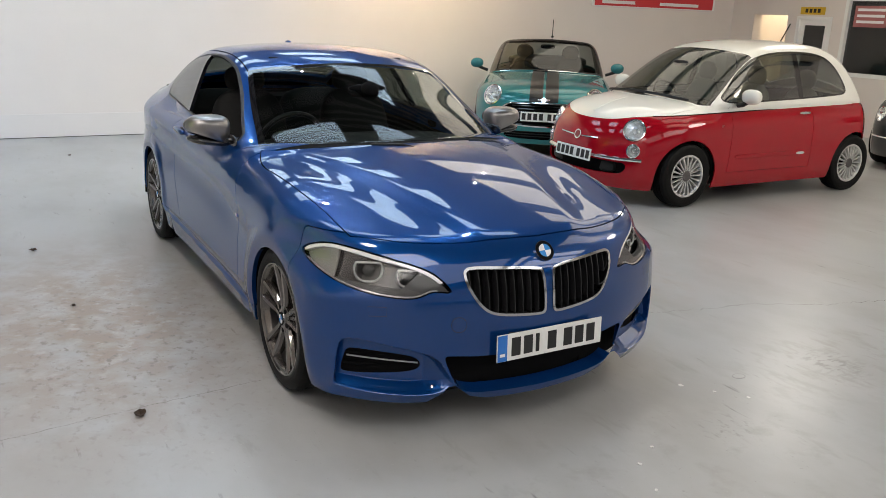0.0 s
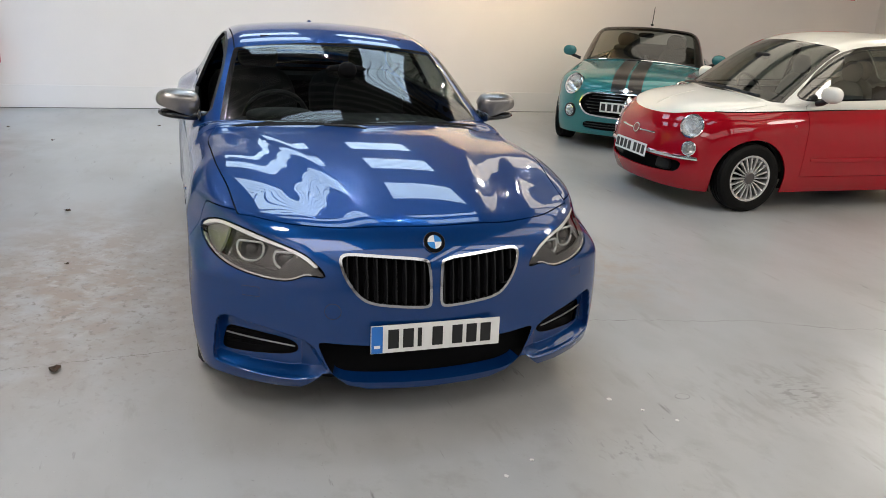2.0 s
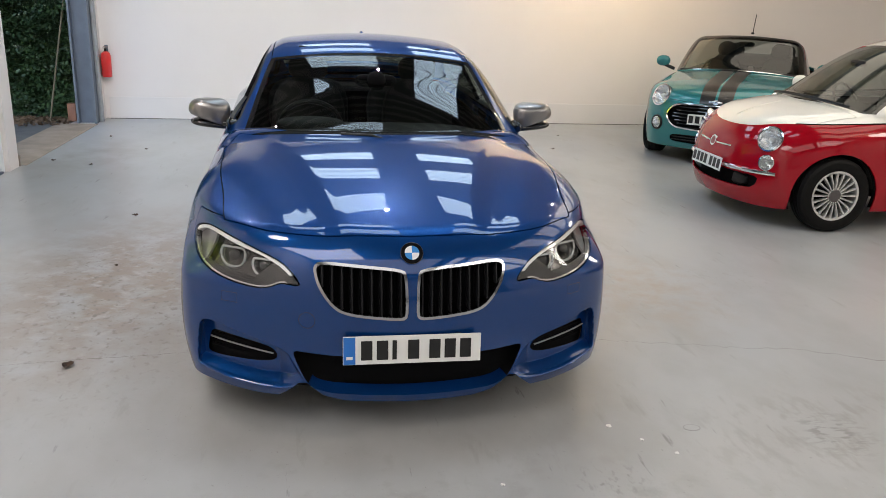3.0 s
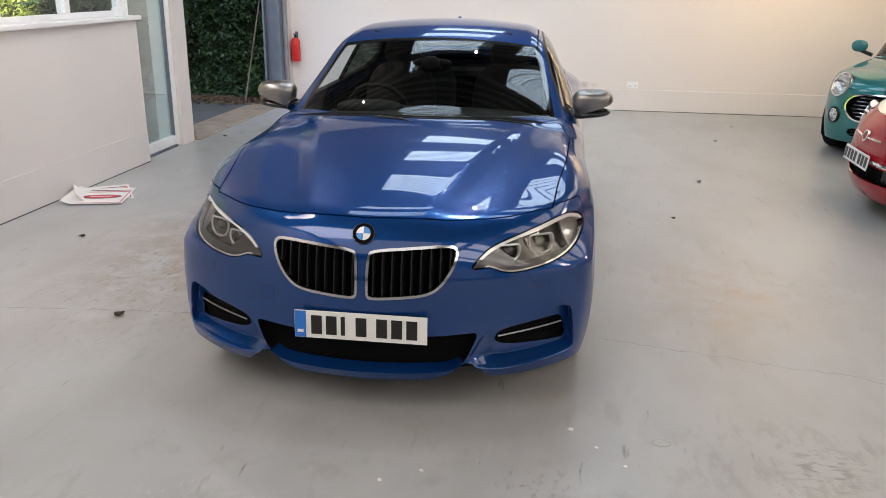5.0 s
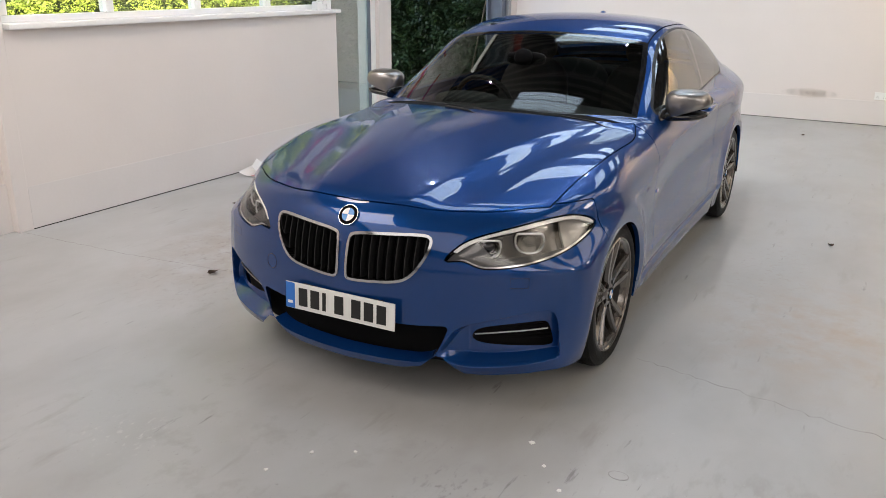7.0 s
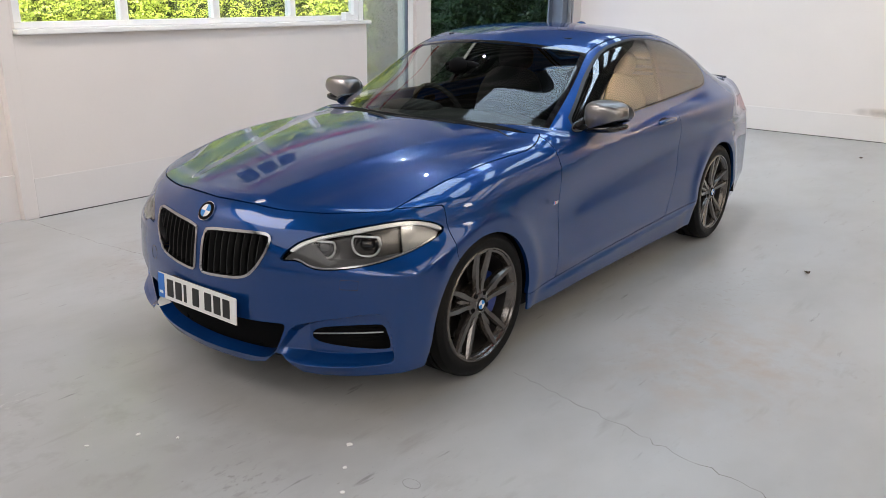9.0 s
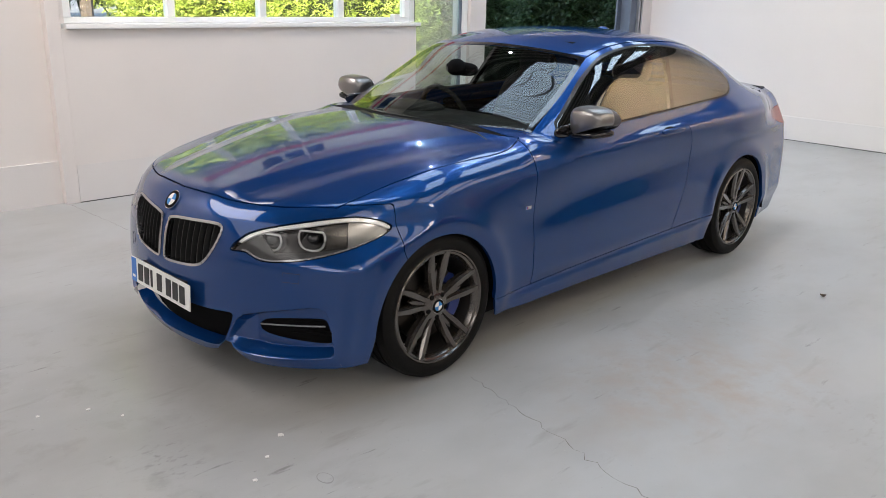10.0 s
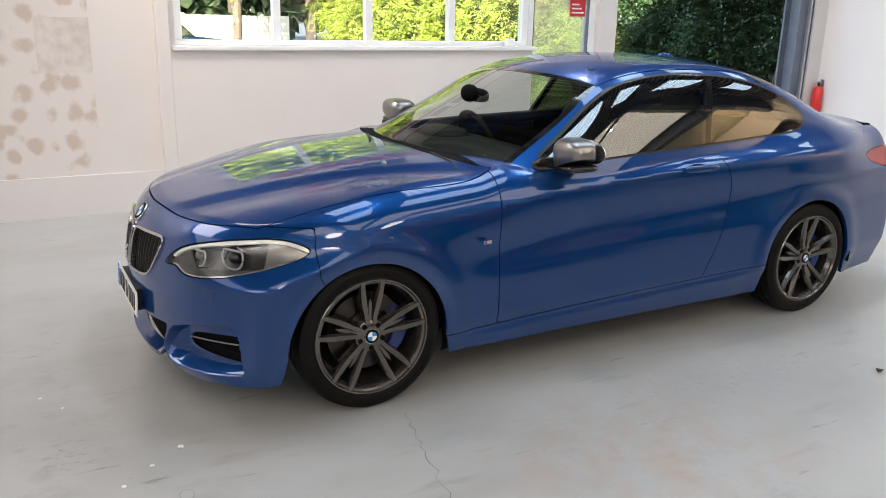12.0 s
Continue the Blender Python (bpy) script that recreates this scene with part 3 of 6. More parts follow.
sd_recess = inside(RECESS, FRONT)


def recess_depth(x, z):
    """How far the scoop round the side intake lies behind the bumper's skin; its lower lip stands proud of it."""
    a = np.abs(x)
    q = np.stack([a.ravel(), np.zeros(a.size), z.ravel()], 1)
    rim = np.maximum(-sd_recess(q), 0).reshape(a.shape)
    rise = z - lip(a)
    slope = np.clip(rise / 0.036, 0, 1)
    sunk = 0.065 * slope * np.clip((a - 0.395) / 0.10, 0, 1) * np.clip(rim / 0.013, 0, 1)
    proud = 0.014 * step(a, 0.39, 0.47) * (1 - step(a, 0.68, 0.82)) * (1 - slope) * (1 - 0.5 * np.clip(-rise / 0.04, 0, 1))
    return sunk - proud


# the bumper's corner in fine rows that follow the lip
rows = np.concatenate([np.linspace(-0.085, -0.0006, 16), np.linspace(0.0006, 0.039, 18), np.linspace(0.042, 0.245, 56)])
gx, gv = np.meshgrid(np.linspace(0.388, 0.83, 100), rows, indexing="ij")
gz = gv + lip(gx)
corner = cast(lambda x, y, z: body(x, y - recess_depth(x, z), z), (np.stack([gx, np.full(gx.shape, -0.15), gz], -1), np.tile((0.0, -1.0, 0.0), gx.shape + (1,))), 1.0)
corner = cut(corner, lambda V: V[:, 2] - lower(V[:, 0]))[1]
corner = cut(corner, lambda V: V[:, 2] - 0.44)[0]
fog_hole, corner = cut(corner, inside(FOG, FRONT))
corner = cut(corner, ahead(inside(INTAKE, FRONT), 0.0))[1]

scr = lambda V: along(V[:, 0], V[:, 1])
# bonnet: its front edge, then its long side edge
bonnet_edge = spl((0.0, -0.682), (0.25, -0.658), (0.42, -0.612), (0.56, -0.545), (0.66, -0.46))
bonnet_side = spl((-0.6, 0.64), (-0.45, 0.698), (-0.25, 0.722), (0.0, 0.755), (0.3, 0.770), (0.48, 0.768), (0.60, 0.735), (0.72, 0.68))
f = lambda V: np.maximum(np.maximum(bonnet_edge(V[:, 0]) - V[:, 1], V[:, 0] - bonnet_side(V[:, 1])), np.maximum(scr(V) - 0.445, 0.62 - V[:, 2]))
bonnet, shell = gap(shell, f, 0.003)
# bumper: a joint from the lamp's outer tip down to the wheel arch
f = lambda V: np.maximum(V[:, 1] + 0.235 + 0.55 * (V[:, 2] - 0.62) * (V[:, 2] < 0.62) - 0.1 * (V[:, 2] - 0.72) * (V[:, 2] > 0.72), V[:, 2] - 0.80)
bumper, shell = gap(shell, f, 0.0018)
# door: front edge, lower edge, rear edge
sill_line = spl((0.3, 0.268), (0.61, 0.279), (1.29, 0.307), (2.25, 0.342))
rear_edge = spl((0.25, 1.80), (0.4, 1.89), (0.6, 1.98), (0.8, 2.0), (0.95, 1.93), (1.05, 1.88))
f = lambda V: np.maximum(np.maximum(0.607 - V[:, 1], V[:, 1] - rear_edge(V[:, 2])), sill_line(V[:, 1]) - V[:, 2])
door, shell = gap(shell, f, 0.0024)
f = lambda V: np.maximum(np.maximum(V[:, 2] - sill_line(V[:, 1]), -V[:, 1]), V[:, 1] - 2.6)
sill, shell = gap(shell, f, 0.0022)
fender, quarter = cut(shell, lambda V: V[:, 1] - 1.2)
TAIL = chaikin([(3.16, 0.875), (3.26, 0.90), (3.7, 0.91), (3.7, 0.76), (3.4, 0.79), (3.25, 0.83)], 2)
tail_lens, quarter = gap(quarter, inside(TAIL, SIDE), 0.0015)

panel("bonnet", bonnet, BLUE, coupe, both=True)
panel("front_bumper", bumper, BLUE, coupe, both=True, depth=0.06)
pair("intake_scoop", corner, BLUE, coupe, "blue bumper corner with a sunken scoop", depth=0)
pair("door", door, BLUE, coupe)
pair("side_sill", sill, BLUE, coupe)
cowl, fender = cut(fender, lambda V: np.maximum(V[:, 0] - 0.70, 0.445 - scr(V)))
panel("cowl", cowl, INNER, coupe, "black plastic cowl below the windscreen", both=True)
pair("tail_lamp", tail_lens, mat("red_lens", (0.30, 0.004, 0.004), 0.2, coat=0.2), coupe, "red tail lamp")
pair("fender", fender, BLUE, coupe, depth=0.02)
panel("rear_body", quarter, BLUE, coupe, both=True, depth=0.02)
shade = Patch(inner.V - inner.N * 0.075, inner.N, inner.F)
panel("inner_shell", shade, INNER, coupe, "dark inner structure behind the openings", both=True, depth=0)

# glasshouse
GLASS_SIDE = chaikin([(0.80, 0.955), (1.25, 0.988), (1.8, 1.006), (2.3, 1.026), (2.56, 1.035), (2.67, 1.068), (2.695, 1.115), (2.645, 1.165), (2.54, 1.222), (2.34, 1.294), (2.05, 1.332), (1.8, 1.342), (1.58, 1.327), (1.38, 1.292), (1.22, 1.215), (1.02, 1.085)], 2)
scr = lambda V: along(V[:, 0], V[:, 1])
a_pillar = spl((0.35, 0.75), (0.5, 0.715), (0.9, 0.645), (1.25, 0.575))
f = lambda V: np.maximum(np.maximum(scr(V) - 1.235, V[:, 0] - a_pillar(scr(V))), V[:, 1] - 1.9)
screen, top = cut(top, f)
f = lambda V: np.maximum(np.maximum(2.42 - scr(V), scr(V) - 3.0), V[:, 0] - 0.60 + 0.1 * (V[:, 1] - 2.4))
back_glass, top = cut(top, f)
f = lambda V: np.maximum(inside(GLASS_SIDE, SIDE)(V), 0.5 - V[:, 0])
surround, top = cut(top, lambda V: f(V) - 0.010)
side_glass, frame_strip = cut(surround, f)
post_line = lambda V: V[:, 1] - 1.862 - 0.42 * (V[:, 2] - 1.0)
door_glass, rest = cut(side_glass, post_line)
b_post, quarter_glass = cut(rest, lambda V: post_line(V) - 0.04)
ditch = spl((1.0, 0.60), (1.3, 0.578), (1.8, 0.565), (2.4, 0.555), (2.9, 0.60))
roof_skin, rail = gap(top, lambda V: V[:, 0] - ditch(V[:, 1]), 0.0035)
panel("roof", roof_skin, BLUE, coupe, both=True, depth=0.02)
pair("roof_rail", rail, BLUE, coupe, depth=0.02)
bed = Patch(top.V - top.N * 0.008, top.N, top.F)
bed = cut(bed, lambda V: np.abs(V[:, 0] - ditch(V[:, 1])) - 0.02)[0]
pair("roof_seal", bed, INNER, coupe, depth=0)
clear, frit = cut(screen, lambda V: np.maximum(np.maximum(scr(V) - 1.205, 0.455 - scr(V)), V[:, 0] - a_pillar(scr(V)) + 0.028))
panel("windscreen", clear, SCREEN, coupe, "tinted windscreen with a black edge", both=True, depth=0)
panel("screen_border", frit, GLOSSBLACK, coupe, both=True, depth=0)
panel("rear_screen", back_glass, DARKGLASS, coupe, both=True, depth=0)
panel("door_window", door_glass, TINTED, coupe, depth=0)
pair("quarter_window", quarter_glass, DARKGLASS, coupe, depth=0)
pair("window_trim", frame_strip, BLACK, coupe, "black window surround", depth=0.02)
pair("door_pillar", b_post, GLOSSBLACK, coupe, depth=0.02)


# ---- small shapes for cars ----
def blob_bm(c, r, n=2.6, m=None, u=28, v=16):
    """A rounded block: a superellipsoid of half-sizes r about c; larger n is boxier."""
    bm = bmesh.new()
    f = lambda t: math.copysign(abs(t) ** (2 / n), t)
    rows = []
    for j in range(1, v):
        b = math.pi * (j / v - 0.5)
        rows.append([bm.verts.new((f(math.cos(b)) * f(math.cos(a)) * r[0], f(math.cos(b)) * f(math.sin(a)) * r[1], f(math.sin(b)) * r[2])) for a in (2 * math.pi * i / u for i in range(u))])
    lo, hi = bm.verts.new((0, 0, -r[2])), bm.verts.new((0, 0, r[2]))
    for i in range(u):
        k = (i + 1) % u
        bm.faces.new((lo, rows[0][k], rows[0][i])), bm.faces.new((hi, rows[-1][i], rows[-1][k]))
        for a, b in zip(rows, rows[1:]):
            bm.faces.new((a[i], a[k], b[k], b[i]))
    bm.transform(Matrix.Translation(c) @ (m or Matrix()))
    return bm


def tube_bm(pts, r, sides=8, loop=False, flat=1.0):
    """A round bar along points."""
    bm, rings, n = bmesh.new(), [], len(pts)
    P = [Vector(p) for p in pts]
    for i, p in enumerate(P):
        t = (P[(i + 1) % n] - P[i - 1]) if loop else (P[min(i + 1, n - 1)] - P[max(i - 1, 0)])
        t.normalize()
        a = t.cross(Vector((0, 0, 1)) if abs(t.z) < 0.95 else Vector((0, 1, 0))).normalized()
        b = t.cross(a)
        rings.append([bm.verts.new(p + (a * math.cos(q) + b * math.sin(q) * flat) * r) for q in (2 * math.pi * k / sides for k in range(sides))])
    for i in range(n if loop else n - 1):
        x, y = rings[i], rings[(i + 1) % n]
        for k in range(sides):
            bm.faces.new((x[k], x[(k + 1) % sides], y[(k + 1) % sides], y[k]))
    if not loop:
        bm.faces.new(rings[0][::-1]), bm.faces.new(rings[-1])
    return bm


def disc_bm(r, depth, m, steps=32, r0=0.0, a0=0.0, a1=360.0):
    """A flat disc, ring or sector of some depth, facing along the local x axis."""
    bm = bmesh.new()
    k = max(3, int(steps * (a1 - a0) / 360))
    full = a1 - a0 >= 360
    an = [math.radians(a0 + (a1 - a0) * i / k) for i in range(k if full else k + 1)]
    top_o = [bm.verts.new((depth, r * math.cos(a), r * math.sin(a))) for a in an]
    bot_o = [bm.verts.new((0, r * math.cos(a), r * math.sin(a))) for a in an]
    pairs = list(zip(range(len(an)), list(range(1, len(an))) + ([0] if full else [])))
    for i, j in pairs:
        bm.faces.new((top_o[i], bot_o[i], bot_o[j], top_o[j]))
    if r0:
        ti = [bm.verts.new((depth, r0 * math.cos(a), r0 * math.sin(a))) for a in an]
        for i, j in pairs:
            bm.faces.new((top_o[i], top_o[j], ti[j], ti[i]))
    else:
        c = bm.verts.new((depth, 0, 0))
        for i, j in pairs:
            bm.faces.new((top_o[i], top_o[j], c))
    bm.transform(m)
    return bm


def facing(p, d, up=(0, 0, 1)):
    """A pose at p whose x axis looks along d."""
    x = Vector(d).normalized()
    y = Vector(up).cross(x).normalized()
    z = x.cross(y)
    return Matrix.Translation(p) @ Matrix((x, y, z)).transposed().to_4x4()


WHITE = mat("white_enamel", (0.8, 0.8, 0.8), 0.25)
SKYBLUE = mat("light_blue_enamel", (0.05, 0.25, 0.62), 0.25)
PLATE = mat("plate_white", (0.78, 0.78, 0.76), 0.35, vary=0.04, scale=20)
PLATEBLUE = mat("plate_blue", (0.02, 0.16, 0.55), 0.35)
INK = mat("black_ink", (0.008, 0.008, 0.008), 0.4)


def roundel(parent, m, r, name="badge"):
    """A round badge: bright rim, black ring and four quarters in white and blue."""
    base = part(name, disc_bm(r, 0.006, m, r0=0.0), CHROME, parent, "round badge in black, white and blue", smooth=True)
    part("badge_ring", disc_bm(r * 0.955, 0.0075, m), INNER, base, smooth=True)
    for k in range(4):
        part("badge_quarter", disc_bm(r * 0.64, 0.009, m, a0=90 * k, a1=90 * k + 90), WHITE if k % 2 else SKYBLUE, base)
    return base


def plate(parent, m, bars, band=True, size=(0.52, 0.111)):
    """A white number plate with plain bars; its face looks along the local x axis, y runs along it."""
    w, h = size
    bm = box_bm((0, 0.006, -w / 2, w / 2, -h / 2, h / 2), bevel=0.002)
    bm.transform(m)
    p = part("number_plate", bm, PLATE, parent, "white number plate with black bars")
    if band:
        bm = box_bm((0.004, 0.0075, -w / 2 + 0.002, -w / 2 + 0.046, -h / 2 + 0.002, h / 2 - 0.002))
        bm.transform(m)
        part("plate_band", bm, PLATEBLUE, p)
        bm = box_bm((0.007, 0.0085, -w / 2 + 0.012, -w / 2 + 0.036, -0.034, -0.022))
        bm.transform(m)
        part("plate_mark", bm, WHITE, p)
    for y0, y1 in bars:
        bm = box_bm((0.005, 0.0085, y0, y1, -h * 0.34, h * 0.34))
        bm.transform(m)
        part("plate_bar", bm, INK, p)
    return p


def tyre(parent, r, rim, w):
    g = w * 0.06
    prof = [(rim - 0.004, -w * 0.42), (rim + 0.02, -w * 0.5), (r - 0.03, -w * 0.5), (r - 0.008, -w * 0.43), (r, -w * 0.3), (r, -g * 4), (r - 0.007, -g * 3.9), (r - 0.007, -g * 3), (r, -g * 2.9), (r, -g), (r - 0.007, -g * 0.9), (r - 0.007, g * 0.9), (r, g),
            (r, g * 2.9), (r - 0.007, g * 3), (r - 0.007, g * 3.9), (r, g * 4), (r, w * 0.3), (r - 0.008, w * 0.43), (r - 0.03, w * 0.5), (r - 0.036, w * 0.503), (rim + 0.022, w * 0.5), (rim + 0.012, w * 0.485), (rim - 0.002, w * 0.44)]
    return part("tyre", lathe_bm(prof, 72), RUBBER, parent, smooth=True)


def arm_bm(path, lug=0.0):
    """A spoke along (radius, side offset, axial, width, depth) stations, with a ridged face."""
    bm, rings = bmesh.new(), []
    for r, s, ax, w, d in path:
        rings.append([bm.verts.new(p) for p in ((ax - d, s - w * 0.5, r), (ax - d * 0.35, s - w * 0.5, r), (ax, s - w * 0.30, r), (ax, s + w * 0.30, r), (ax - d * 0.35, s + w * 0.5, r), (ax - d, s + w * 0.5, r))])
    for a, b in zip(rings, rings[1:]):
        for k in range(6):
            bm.faces.new((a[k], a[(k + 1) % 6], b[(k + 1) % 6], b[k]))
    bm.faces.new(rings[0][::-1]), bm.faces.new(rings[-1])
    return bm


BARREL = mat("dark_wheel_barrel", (0.03, 0.028, 0.027), 0.45, 0.5)


def coupe_wheel(m, name="wheel"):
    """A wheel whose outer face looks along the local x axis."""
    w = new(name)
    w.empty_display_size, w.parent, w.matrix_local = 0.1, coupe, m
    w["label"] = "dark grey double-spoke alloy wheel with black tyre"
    tyre(w, 0.322, 0.248, 0.222)
    part("rim", lathe_bm([(0.254, 0.094), (0.254, 0.104), (0.250, 0.108), (0.244, 0.1075), (0.240, 0.100), (0.231, 0.096), (0.225, 0.086), (0.220, 0.072)], 72), GUNMETAL, w, smooth=True)
    part("barrel", lathe_bm([(0.220, 0.072), (0.216, 0.05), (0.213, -0.02), (0.213, -0.10)], 48), BARREL, w, smooth=True)
    for k in range(5):
        q = Matrix.Rotation(math.radians(72 * k), 4, "X")
        for sgn in (-1, 1):
            bm = arm_bm([(0.030, sgn * 0.014, 0.087, 0.030, 0.05), (0.06, sgn * 0.0155, 0.084, 0.030, 0.045), (0.09, sgn * 0.020, 0.084, 0.030, 0.042), (0.125, sgn * 0.028, 0.088, 0.036, 0.04), (0.16, sgn * 0.035, 0.093, 0.037, 0.038), (0.195, sgn * 0.040, 0.098, 0.033, 0.034), (0.220, sgn * 0.043, 0.102, 0.029, 0.03), (0.240, sgn * 0.0445, 0.103, 0.031, 0.03)])
            bm.transform(q)
            part("spoke", bm, GUNMETAL, w)
        bm = arm_bm([(0.05, 0, 0.078, 0.02, 0.03), (0.085, 0, 0.074, 0.016, 0.03), (0.115, 0, 0.074, 0.026, 0.026), (0.14, 0, 0.076, 0.022, 0.02), (0.160, 0, 0.074, 0.004, 0.012)])
        bm.transform(q)
        part("spoke_web", bm, GUNMETAL, w)
        bm = disc_bm(0.011, 0.004, q @ Matrix.Rotation(math.radians(36), 4, "X") @ Matrix.Translation((0.083, 0, 0.052)), 14)
        part("bolt_hole", bm, INNER, w)
    part("hub", lathe_bm([(0.0, 0.088), (0.034, 0.088), (0.055, 0.085), (0.068, 0.078), (0.07, 0.03), (0.0, 0.03)], 40), GUNMETAL, w, smooth=True)
    roundel(w, Matrix.Translation((0.086, 0, 0)), 0.032, "centre_cap")
    part("brake_disc", lathe_bm([(0.0, 0.03), (0.09, 0.03), (0.092, 0.018), (0.17, 0.018), (0.17, -0.01), (0.0, -0.01)], 48), STEEL, w, smooth=True)
    part("wheel_back", lathe_bm([(0.0, -0.03), (0.207, -0.03), (0.207, -0.04), (0.0, -0.04)], 40), INNER, w)
    return w


def caliper(parent, p):
    a0, n = radians(-38), 9
    bm, rings = bmesh.new(), []
    for i in range(n):
        a = a0 + radians(76) * i / (n - 1)
        taper = 0.75 + 0.25 * math.sin(math.pi * i / (n - 1))
        ri, ro = 0.118, 0.118 + 0.068 * taper
        rings.append([bm.verts.new((x, r * math.cos(a), r * math.sin(a))) for r, x in ((ri, 0.0), (ri, 0.045), (ro - 0.015, 0.052), (ro, 0.04), (ro, 0.0))])
    for a, b in zip(rings, rings[1:]):
        for k in range(5):
            bm.faces.new((a[k], a[(k + 1) % 5], b[(k + 1) % 5], b[k]))
    bm.faces.new(rings[0]), bm.faces.new(rings[-1])
    bm.transform(p)
    return part("brake_caliper", bm, CALIPER, parent, "blue painted brake caliper", smooth=True)


FLIP = Matrix.Rotation(math.pi, 4, "Z")
for y, steer in ((0.0, 0.0), (2.69, 0.0)):
    coupe_wheel(Matrix.Translation((0.757, y, 0.322)))
    coupe_wheel(Matrix.Translation((-0.757, y, 0.322)) @ FLIP)
    caliper(coupe, Matrix.Translation((0.760, y, 0.322)))
    caliper(coupe, Matrix.Translation((-0.760, y, 0.322)) @ Matrix.Scale(-1, 4, (1, 0, 0)))
    for s in (-1, 1):
        prof = [(0.352, 0.5), (0.352, 0.86)]
        bm = bmesh.new()
        ring = []
        for k in range(25):
            a = math.radians(-6 + 192 * k / 24)
            ring.append([bm.verts.new((s * x, y - 0.01 + r * math.cos(a), 0.3 + r * math.sin(a))) for x, r in ((0.50, 0.378), (0.868, 0.378))])
        for a, b in zip(ring, ring[1:]):
            bm.faces.new((a[0], a[1], b[1], b[0]))
        back = [a[0] for a in ring]
        bm.faces.new(back)
        part("wheel_arch_liner", bm, INNER, coupe)


# ---- front end of the coupe ----
def on_front(x, z, out=0.0):
    """A point on the coupe's nose at (x, z)."""
    lo, hi = -1.1, 0.3
    for _ in range(40):
        mid = (lo + hi) / 2
        lo, hi = (lo, mid) if body(np.array(x), np.array(mid), np.array(z)) < 0 else (mid, hi)
    return Vector((x, lo - out, z))


GRILLE_CHROME = mat("grille_chrome", (0.50, 0.51, 0.53), 0.10, 1.0)
sd_kidney = inside(KIDNEY, FRONT)
rim_patch, grille_back = cut(grille_hole, lambda V: -(sd_kidney(V) + 0.0105))
for p in (rim_patch, flipped(rim_patch)):
    edge = sd_kidney(np.abs(p.V) * (1, 0, 1))
    bead = 0.009 * np.sqrt(np.clip(1 - ((edge + 0.00525) / 0.0056) ** 2, 0, 1))[:, None]
    q = Patch(p.V + p.N * (0.003 + bead), p.N, p.F)
    panel("grille_frame", q, GRILLE_CHROME, coupe, "chrome kidney grille surround", depth=0.05)
for s in (-1, 1):
    for k in range(9):
        x = 0.040 + k * 0.0365
        zs = [z for z in np.linspace(0.48, 0.72, 90) if sd_kidney(np.array([[x, 0, z]]))[0] < -0.008]
        a, b = zs[0], zs[-1]
        bm, rings = bmesh.new(), []
        for z in np.linspace(a, b, 7):
            p = on_front(x, z)
            rings.append([bm.verts.new((s * (p.x + dx), p.y + dy, p.z)) for dx, dy in ((-0.0022, 0.014), (0.0022, 0.014), (0.007, 0.032), (0.007, 0.05), (-0.007, 0.05), (-0.007, 0.032))])
        for p, q in zip(rings, rings[1:]):
            for i in range(6):
                bm.faces.new((p[i], p[(i + 1) % 6], q[(i + 1) % 6], q[i]))
        part("grille_slat", bm, BLACK, coupe)
roundel(coupe, facing(on_front(0, 0.738) + Vector((0, -0.001, 0.001)), (0, -0.80, 0.60)), 0.043)
bars = [(-0.193 + i * 0.0585 + (0.022 if i > 3 else 0), -0.193 + i * 0.0585 + (0.022 if i > 3 else 0) + (0.016 if i == 2 else 0.042)) for i in range(7)]
plate(coupe, facing((0, -0.822, 0.392), (0, -1, 0.05)), bars)
part("plate_holder", box_bm((-0.19, 0.19, -0.82, -0.77, 0.345, 0.44), bevel=0.004), BLACK, coupe)

# lower grille: a mesh of thin bars set back in the opening
bm = bmesh.new()
for z in np.arange(0.21, 0.36, 0.022):
    q = box_bm((-0.25 - 0.5 * (z - 0.22), 0.25 + 0.5 * (z - 0.22), -0.705, -0.698, z, z + 0.0025))
    me = bpy.data.meshes.new("t")
    q.to_mesh(me), bm.from_mesh(me), q.free(), bpy.data.meshes.remove(me)
for i, x in enumerate(np.arange(-0.25, 0.26, 0.028)):
    q = box_bm((x, x + 0.0025, -0.706, -0.698, 0.20, 0.36))
    me = bpy.data.meshes.new("t")
    q.to_mesh(me), bm.from_mesh(me), q.free(), bpy.data.meshes.remove(me)
part("lower_grille", bm, INNER, coupe, "black honeycomb lower grille")
# side intakes: black blades with a bright strip
for s in (-1, 1):
    for z0 in (0.298, 0.314, 0.346, 0.36):
        pts = [on_front(x, z0 + 0.03 * (x - 0.65), -0.09) for x in np.linspace(0.53, 0.765, 9)]
        part("intake_blade", tube_bm([(s * p.x, p.y, p.z) for p in pts], 0.006, 6), INNER, coupe)
    pts = [on_front(x, 0.318 + 0.14 * (x - 0.5) - 0.10 * (x - 0.5) ** 2, -0.052) for x in np.linspace(0.52, 0.765, 12)]
    part("intake_strip", tube_bm([(s * p.x, p.y, p.z) for p in pts], 0.0035, 8), mat("satin_strip", (0.36, 0.36, 0.36), 0.35, 0.9), coupe, "satin silver intake strip")

